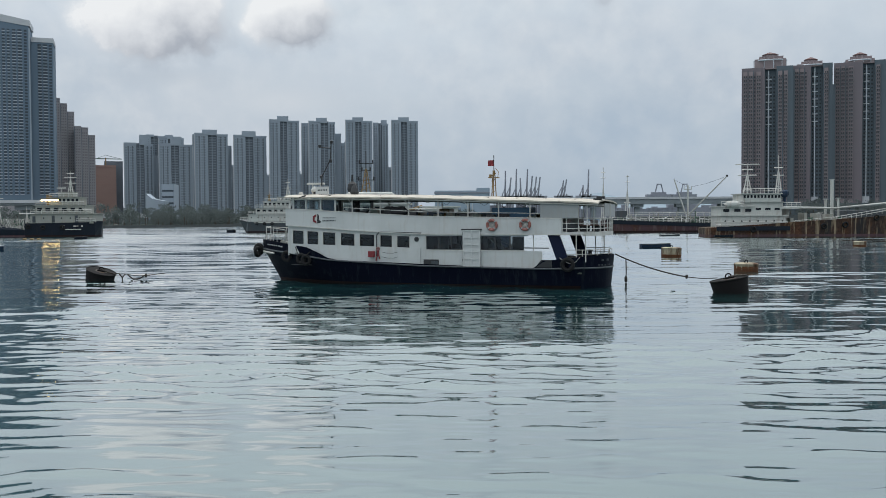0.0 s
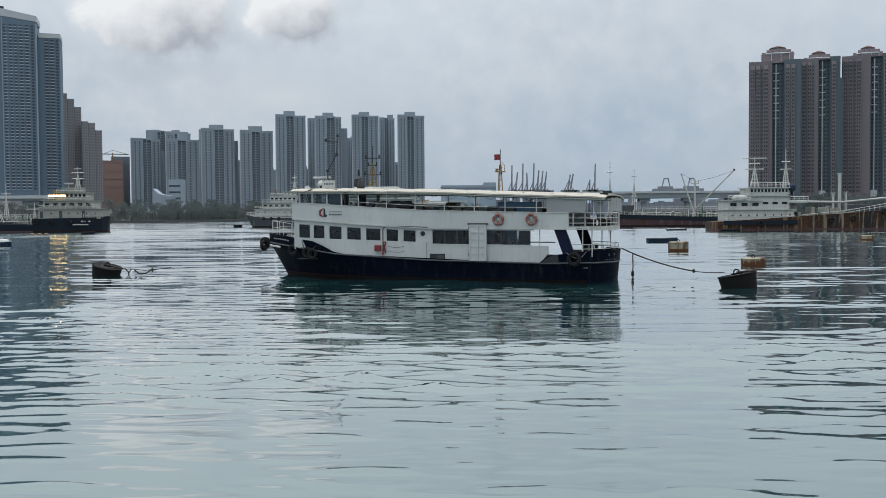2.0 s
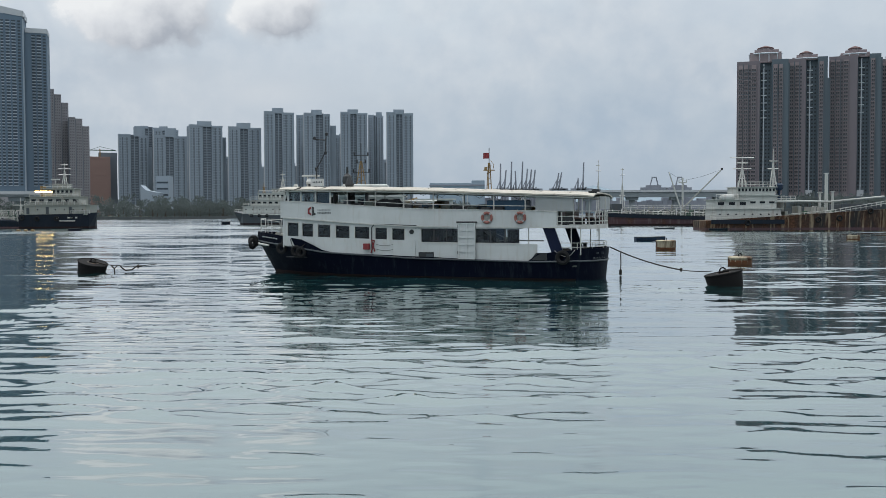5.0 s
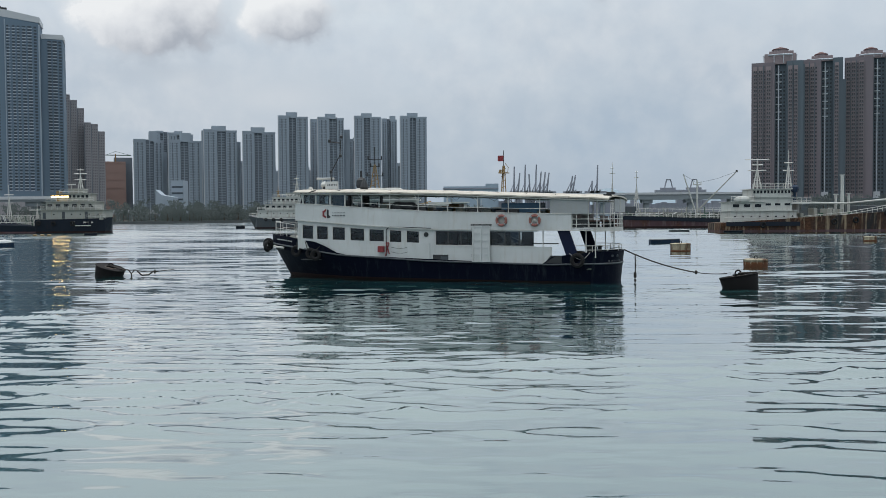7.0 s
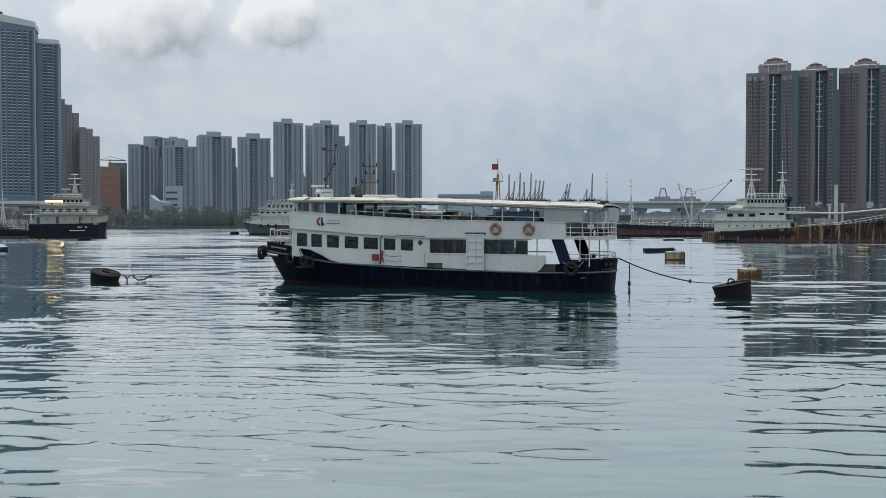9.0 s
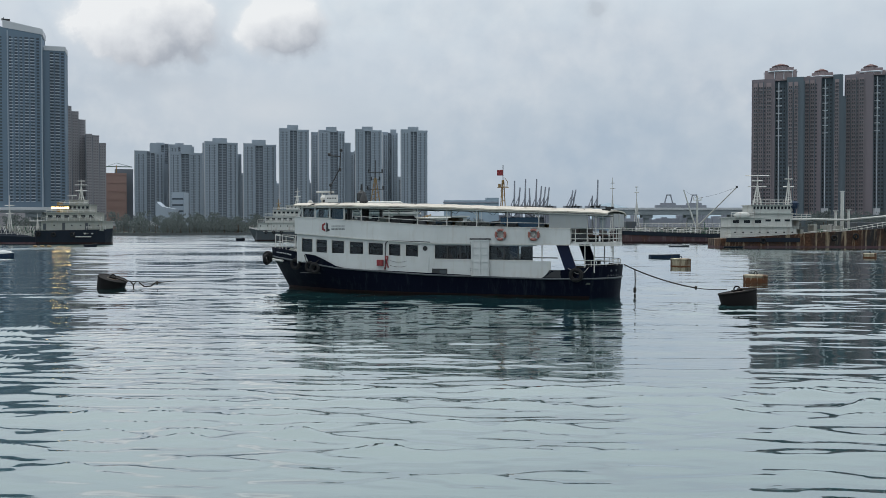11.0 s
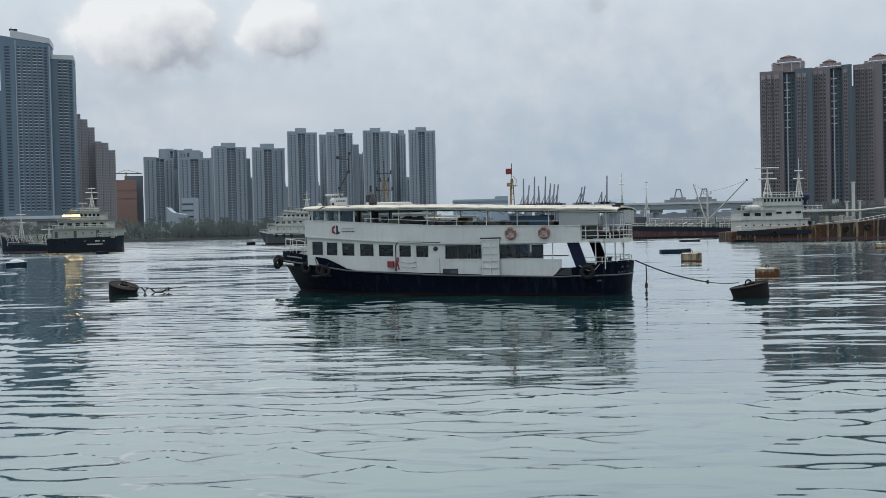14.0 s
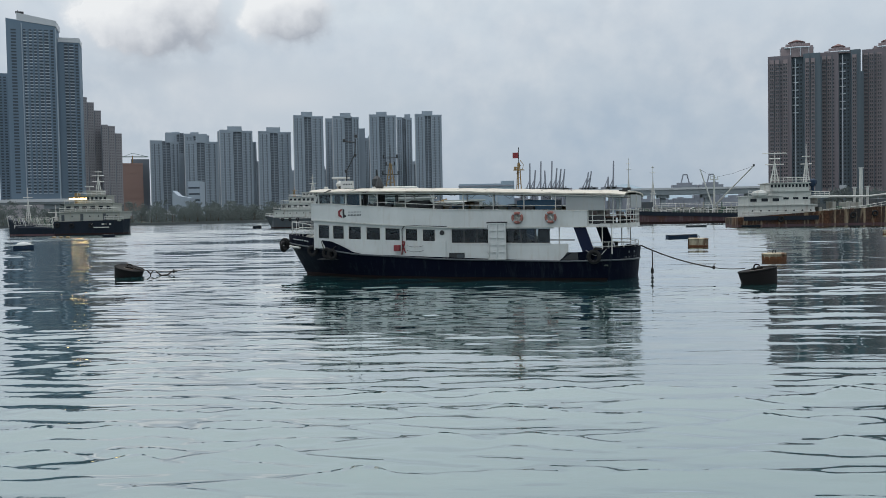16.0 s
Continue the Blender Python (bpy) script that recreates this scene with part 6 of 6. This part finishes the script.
def patrol_ship():
    ship = thing("work_vessel", "grey-hulled work vessel with tiered white decks", "ship", pose(-67.6, 330, 0), "ships at anchor")
    hull_of(ship, 0, 40, 9, ramp_of((0, 4.6), (4, 3.7), (12, 3.5), (40, 3.8)), GREYHULL, BOOT, -1, 9.0)
    part("rubbing_band", Mesh().tube((6, -4.55, 3.4), (40, -4.55, 3.6), 0.16), RAIL, ship)
    cabin(ship, "deck_house", 3.8, 36, -3.8, 3.8, 3.8, 6.2, SHIPWHITE, 14, (0.45, 0.72), True)
    cabin(ship, "upper_house", 6.4, 30, -3.4, 3.4, 6.3, 8.4, SHIPWHITE, 12, (0.4, 0.75))
    cabin(ship, "bridge_house", 9.0, 27, -3.0, 3.0, 8.5, 10.6, SHIPWHITE, 12, (0.4, 0.8))
    cabin(ship, "wheel_top", 13.5, 20, -2.2, 2.2, 10.7, 12.2, SHIPWHITE, 5)
    rail_row(ship, 0.8, 7, -2.2, 4.2, 1.0, 1.2)
    rail_row(ship, 4.0, 30, -4.2, 6.35, 1.0, 1.8)
    rail_row(ship, 6.5, 28, -3.8, 8.55, 1.0, 1.8)
    rail_row(ship, 9.2, 26, -3.2, 10.75, 0.9, 1.6)
    ship_mast(ship, 17.0, 0, 12.2, 18.5, 0.8, ((0.5, 1.2), (0.8, 0.8)))
    ship_mast(ship, 10.5, 0, 10.6, 14.5, 0.5, ((0.6, 0.8),), YELLOW)
    for x in (7, 9.6, 12.2):
        part("fender_tyre", Mesh().ring((x, -4.7, 3.1), 0.4, 0.16), RUBBER, ship, smooth=True)


patrol_ship()


def rusty_barge():
    ship = thing("rusty_coaster", "rust-streaked coaster with white accommodation and derrick posts", "ship", pose(59.3, 208, 0), "ships at anchor")
    hull_of(ship, 0, 56, 10, ramp_of((0, 2.0), (18, 2.1), (27, 2.8), (36, 3.9), (44, 4.8), (56, 5.4)), RUST_HULL, RUST_RED, 1, 8.0)
    part("dark_strake", Mesh().prism([(1.2, -5.06), (17, -5.06), (17, -4.9), (1.2, -4.9)], 1.35, 2.25), BLACKHULL, ship)
    cabin(ship, "main_house", 2.5, 16.6, -3.9, 3.9, 2.05, 4.5, SHIPWHITE, 8, (0.45, 0.62), True)
    cabin(ship, "boat_deck_house", 2.5, 9.6, -3.6, 3.6, 4.65, 6.5, SHIPWHITE, 3, (0.4, 0.75))
    cabin(ship, "bridge_house", 7.6, 15.8, -3.4, 3.4, 4.65, 7.4, SHIPWHITE, 4, (0.4, 0.56))
    cabin(ship, "wheelhouse", 7.2, 15.4, -3.8, 3.2, 7.5, 9.2, SHIPWHITE, 11, (0.5, 0.86))
    rail_row(ship, 7.2, 15.6, -3.8, 9.35, 1.0, 0.9)
    rail_row(ship, 2.6, 7.4, -3.8, 6.65, 1.0, 1.0)
    rail_row(ship, 1.0, 16.5, -4.7, 2.1, 1.1, 1.2)
    part("bridge_wing", Mesh().box(15.4, 19.8, -3.6, 3.6, 6.0, 6.3).box(15.8, 19.4, 2.0, 3.4, 2.2, 6.0), SHIPWHITE, ship)
    rail_row(ship, 15.8, 19.8, -3.6, 6.3, 1.0, 1.0)
    part("lifeboat", Mesh().lathe([(0.1, -1.8), (0.7, -1.2), (0.8, 0), (0.7, 1.2), (0.1, 1.8)], (5.0, -3.6, 7.0), 10, turn=Euler((0, radians(90), 0)).to_matrix()), SHIPWHITE, ship, "white covered lifeboat", smooth=True)
    ship_mast(ship, 9.4, 0, 9.2, 16.0, 0.9, ((0.62, 2.0), (0.97, 2.6), (0.8, 1.2)))
    ship_mast(ship, 16.4, 0.5, 8.0, 17.8, 0.8, ((0.55, 1.2), (0.72, 0.9)))
    part("radar_house", Mesh().lathe([(0.6, 8.6), (0.9, 9.2), (0.9, 9.8), (0.4, 10.2)], (17.6, 0, 0), 10).tube((17.6, 0, 6.2), (17.6, 0, 8.7), 0.3), BOATBLUE, ship, "dark blue radar drum")
    part("funnel", Mesh().lathe([(0.8, 4.5), (0.7, 8.6)], (13.0, 2.0, 0), 12), CREAM, ship)
    for x, z in ((27.6, 12.2), (26.2, 8.0), (29.0, 8.2), (25.1, 5.0)):
        post = part("derrick_post", Mesh().tube((x, -1.0, 2.8), (x, -1.0, z), 0.36 if z > 10 else 0.26, n=10), SHIPWHITE, ship, "white derrick post")
        part("post_cap", Mesh().box(x - 0.5, x + 0.5, -1.3, -0.7, z, z + 0.16), SHIPWHITE, post)
    part("long_boom", Mesh().tube((15.0, -2.2, 6.35), (28, -2.0, 6.1), 0.22, n=8).tube((28, -2.0, 6.1), (40, -1.8, 7.2), 0.2, n=8), SHIPWHITE, ship, "long white cargo boom")
    rail_row(ship, 18.0, 27.0, -4.8, 2.4, 1.0, 1.1, z1=3.2)
    rail_row(ship, 27.0, 38.0, -4.7, 3.2, 1.0, 1.1, z1=5.0)
    rail_row(ship, 38.0, 47.0, -4.4, 5.0, 1.0, 1.2, z1=6.3)
    rng = random.Random(3)
    for i in range(14):
        x = 18 + i * 1.35
        part("deck_gear", Mesh().box(x, x + rng.uniform(0.5, 1.3), -2.5 + rng.uniform(-1, 1), 0.5, 2.2, 3.2 + rng.uniform(0.2, 1.9)), rng.choice((SHIPWHITE, GREEN, GREYHULL, CREAM)), ship, bevel=0.05)
    part("hatch_cover", Mesh().box(30, 42, -3.2, 3.2, 3.5, 5.6), GREYHULL, ship, bevel=0.1)
    for x, z in ((28.8, 2.5), (35.5, 4.0), (24.2, 2.2), (9.0, 1.6), (40.5, 5.2)):
        part("fender_tyre", Mesh().ring((x, -5.2, z), 0.5, 0.2), RUBBER, ship, smooth=True)


rusty_barge()


def red_barge():
    ship = thing("red_tank_barge", "faded red tank barge with pale deck pipework and derricks", "ship", pose(50.0, 282, 0), "ships at anchor")
    hull_of(ship, 0, 44, 10, ramp_of((0, 3.6), (12, 3.1), (34, 2.3), (44, 2.2)), RUST_RED, BOOT, 0, 4.0)
    part("black_sheer_strake", Mesh().prism([(0.1, -5.08), (44, -5.08), (44, -4.9), (0.1, -4.9)], lambda x: 2.6 - x * 0.034, lambda x: 3.7 - x * 0.034), BLACKHULL, ship)
    rail_row(ship, 2, 40, -4.7, 3.3, 1.1, 1.6, z1=2.4)
    rail_row(ship, 4, 38, 0, 4.8, 1.0, 2.0)
    part("catwalk", Mesh().box(3, 39, -0.8, 0.8, 4.5, 4.7), CREAM, ship)
    rng = random.Random(12)
    for i in range(26):
        x = 4 + i * 1.35
        part("deck_pipe", Mesh().tube((x, -2.5, 2.4), (x, -2.5, 3.6 + rng.uniform(0.2, 2.6)), 0.15, n=5).tube((x, -2.5, 4.0), (x + 1.4, -2.3, 4.0 + rng.uniform(-0.4, 0.6)), 0.12, n=5), rng.choice((CREAM, CREAM, GREEN, WHITE)), ship)
    for i in range(5):
        part("tank_hatch", Mesh().lathe([(1.0, 2.3), (1.0, 3.6), (0.6, 3.9)], (8 + i * 6.5, 0.8, 0), 10), GREEN if i % 2 else CREAM, ship)
    post = part("derrick_post", Mesh().tube((25.4, 0, 3), (25.4, 0, 14.0), 0.32, 0.24, 8), SHIPWHITE, ship, "white derrick post")
    part("cross_tree", Mesh().box(24.2, 26.6, -0.25, 0.25, 12.6, 12.85).tube((24.3, 0, 12.8), (24.3, 0, 13.6), 0.14).tube((26.5, 0, 12.8), (26.5, 0, 13.6), 0.14), SHIPWHITE, post)
    part("derrick_boom", Mesh().tube((24.6, -0.4, 5.4), (21.2, -0.4, 15.8), 0.24, 0.18, 7), SHIPWHITE, ship, "raised white derrick boom")
    part("derrick_boom", Mesh().tube((25.6, -0.4, 5.2), (37.0, -0.4, 16.6), 0.22, 0.17, 7), CREAM, ship, "raised derrick boom with a dark head")
    part("boom_head", Mesh().box(36.7, 37.2, -0.6, -0.2, 16.3, 16.9), DARK, ship)
    part("topping_wire", Mesh().line([(25.4, 0, 13.2), (31, -0.2, 14.4), (37.0, -0.4, 16.5)], 0.035, 4).line([(25.4, 0, 13.2), (21.2, -0.4, 15.7)], 0.035, 4), DARK, ship)
    ship_mast(ship, 7.4, 0, 3.4, 17.0, 0.9, ((0.4, 0.9), (0.85, 0.7), (0.97, 0.5)))
    part("pump_house", Mesh().box(3.8, 7.0, -2, 2, 3.4, 6.4), GREYHULL, ship, bevel=0.1)
    ship_mast(ship, 0.6, 2, 3.4, 19.5, 0.6, ((0.8, 0.8), (0.9, 0.6)))


red_barge()


def moored_launch():
    ship = thing("moored_launch", "white launch with a lattice mast, lying behind the ferry", "boat", pose(-13.5, 92, 0), "boats behind the ferry")
    hull_of(ship, 0, 17, 4.6, ramp_of((0, 2.3), (4, 1.8), (17, 1.7)), NAVY, BOOT, -1, 4.0)
    cabin(ship, "cabin", 2.8, 14.5, -1.9, 1.9, 1.75, 4.1, SHIPWHITE, 9, (0.4, 0.78))
    cabin(ship, "upper_cabin", 4.2, 11.0, -1.7, 1.7, 4.25, 5.5, SHIPWHITE, 6, (0.3, 0.85))
    part("sun_roof", Mesh().prism([(4.4, -2.1), (10.8, -2.1), (10.8, 2.1), (4.4, 2.1)], 5.75, 6.15), SHIPWHITE, ship, bevel=0.12)
    part("wheelhouse_roof", Mesh().prism([(5.2, -1.6), (9.6, -1.6), (9.6, 1.6), (5.2, 1.6)], 6.1, 6.7), SHIPWHITE, ship, "white rounded wheelhouse roof", bevel=0.2)
    for x in (4.6, 7.5, 10.6):
        part("roof_post", Mesh().tube((x, -1.8, 5.5), (x, -1.8, 5.8), 0.05), RAIL, ship)
    mast = part("lattice_mast", Mesh().tube((6.5, -0.2, 6.6), (6.9, 0, 9.0), 0.05).tube((7.4, -0.2, 6.6), (7.0, 0, 9.0), 0.05).tube((6.95, 0.4, 6.6), (6.95, 0, 9.0), 0.05), YELLOW, ship, "ochre lattice mast with aerials")
    part("mast_pole", Mesh().tube((6.95, 0, 8.9), (6.95, 0, 10.7), 0.04), DARK, mast)
    for k in range(5):
        part("mast_brace", Mesh().tube((6.55 + k * 0.07, -0.2, 6.9 + k * 0.42), (7.35 - k * 0.07, -0.2, 7.2 + k * 0.42), 0.035), YELLOW, mast)
    for zz, half in ((7.9, 0.75), (9.5, 0.65), (8.8, 0.4)):
        yard = part("yard", Mesh().tube((6.95 - half, 0, zz), (6.95 + half, 0, zz), 0.04), DARK, mast)
        for sx in (-1, 1):
            part("yard_lamp", Mesh().tube((6.95 + sx * half, 0, zz - 0.05), (6.95 + sx * half, 0, zz + 0.32), 0.07), DARK, yard)
    part("ventilator", Mesh().lathe([(0.35, 6.5), (0.5, 7.0), (0.45, 7.5), (0.12, 7.8), (0.1, 8.4)], (5.6, 0.2, 0), 9), DARK, ship, "dark green ventilator")
    rail_row(ship, 10.9, 14.3, -1.8, 4.2, 0.9, 0.8)


moored_launch()


def crane_boat():
    ship = thing("crane_boat", "blue work boat with a yellow deck crane", "boat", pose(-10.5, 122, 0), "boats behind the ferry")
    hull_of(ship, 0, 20, 5, ramp_of((0, 2.4), (5, 2.0), (20, 2.1)), BOATBLUE, BOOT, -1, 4.0)
    cabin(ship, "cabin", 9.0, 13.5, -1.9, 1.9, 2.1, 5.6, SHIPWHITE, 4, (0.5, 0.8))
    cabin(ship, "store", 14.4, 17.0, -1.6, 1.6, 2.1, 4.8, GREYHULL, 2, (0.5, 0.8))
    crane = part("deck_crane", Mesh().box(6.9, 8.3, -0.7, 0.7, 2.1, 5.6).tube((7.6, 0, 5.4), (9.0, 0, 5.8), 0.2, n=6), YELLOW, ship, "yellow deck crane")
    part("crane_strut", Mesh().tube((8.2, 0, 4.2), (8.9, 0, 5.7), 0.12), YELLOW, crane)
    part("wheel_shelter", Mesh().box(2.0, 4.2, -1.4, 1.4, 2.1, 4.9), SHIPWHITE, ship, bevel=0.1)
    part("derrick", Mesh().tube((4.2, 0.5, 2.1), (4.2, 0.5, 6.9), 0.1), SHIPWHITE, ship)
    for x in (7.0, 11.0, 15.4):
        part("whip_aerial", Mesh().tube((x, 0, 4.8), (x, 0, 7.0), 0.035), RAIL, ship)
    rail_row(ship, 1.0, 19.0, -2.3, 2.2, 1.0, 1.3)


crane_boat()

# ---- what moves ----


def motions():
    # the ripples travel slowly towards the shore, the clouds drift to the south
    walk(water, [(0.0, pose(0.8, 4.2, 0)), (16.0, pose(-0.8, -4.2, 0))])
    # the ferry and the buoys ride the small swell
    def ride(t, high, tip, turn, phase, period):
        a = 2 * math.pi * t / period + phase
        return pose(0.03 * math.sin(a * 0.5), 0, high * math.sin(a), tip * math.sin(a * 0.8 + 1), tip * math.cos(a), turn * math.sin(a * 0.35))
    times = [i * 0.8 for i in range(21)]
    walk(ferry, [(t, FERRY_AT @ ride(t, 0.012, 0.12, 0.06, 0.4, 5.0)) for t in times])
    walk(buoy_left, [(t, pose(-0.13 * math.sin(t * 0.4), 0, 0) @ BUOY_LEFT_AT @ ride(t, 0.03, 1.6, 2.0, 0.0, 3.6)) for t in times])
    walk(buoy_right, [(t, pose(0.07 * math.sin(t * 0.42), 0, 0) @ BUOY_RIGHT_AT @ ride(t, 0.045, 1.5, 2.0, 1.7, 4.2)) for t in times])
    walk(line_left, [(t, pose(-0.13 * math.sin(t * 0.4), 0, 0) @ LINE_LEFT_AT @ ride(t, 0.02, 0.6, 1.0, 0.0, 3.6)) for t in times])
    for i, (drum, at) in enumerate(zip(drums, DRUMS_AT)):
        walk(drum, [(t, at @ ride(t, 0.025, 0.9, 1.0, 1.3 * i, 3.9)) for t in times])
    walk(clouds, [(0.0, pose(0, 0, 0, 0, 0, -0.65)), (7.0, pose(0, 0, 0, 0, 0, 0)), (16.0, pose(0, 0, 0, 0, 0, 0.84))])


motions()
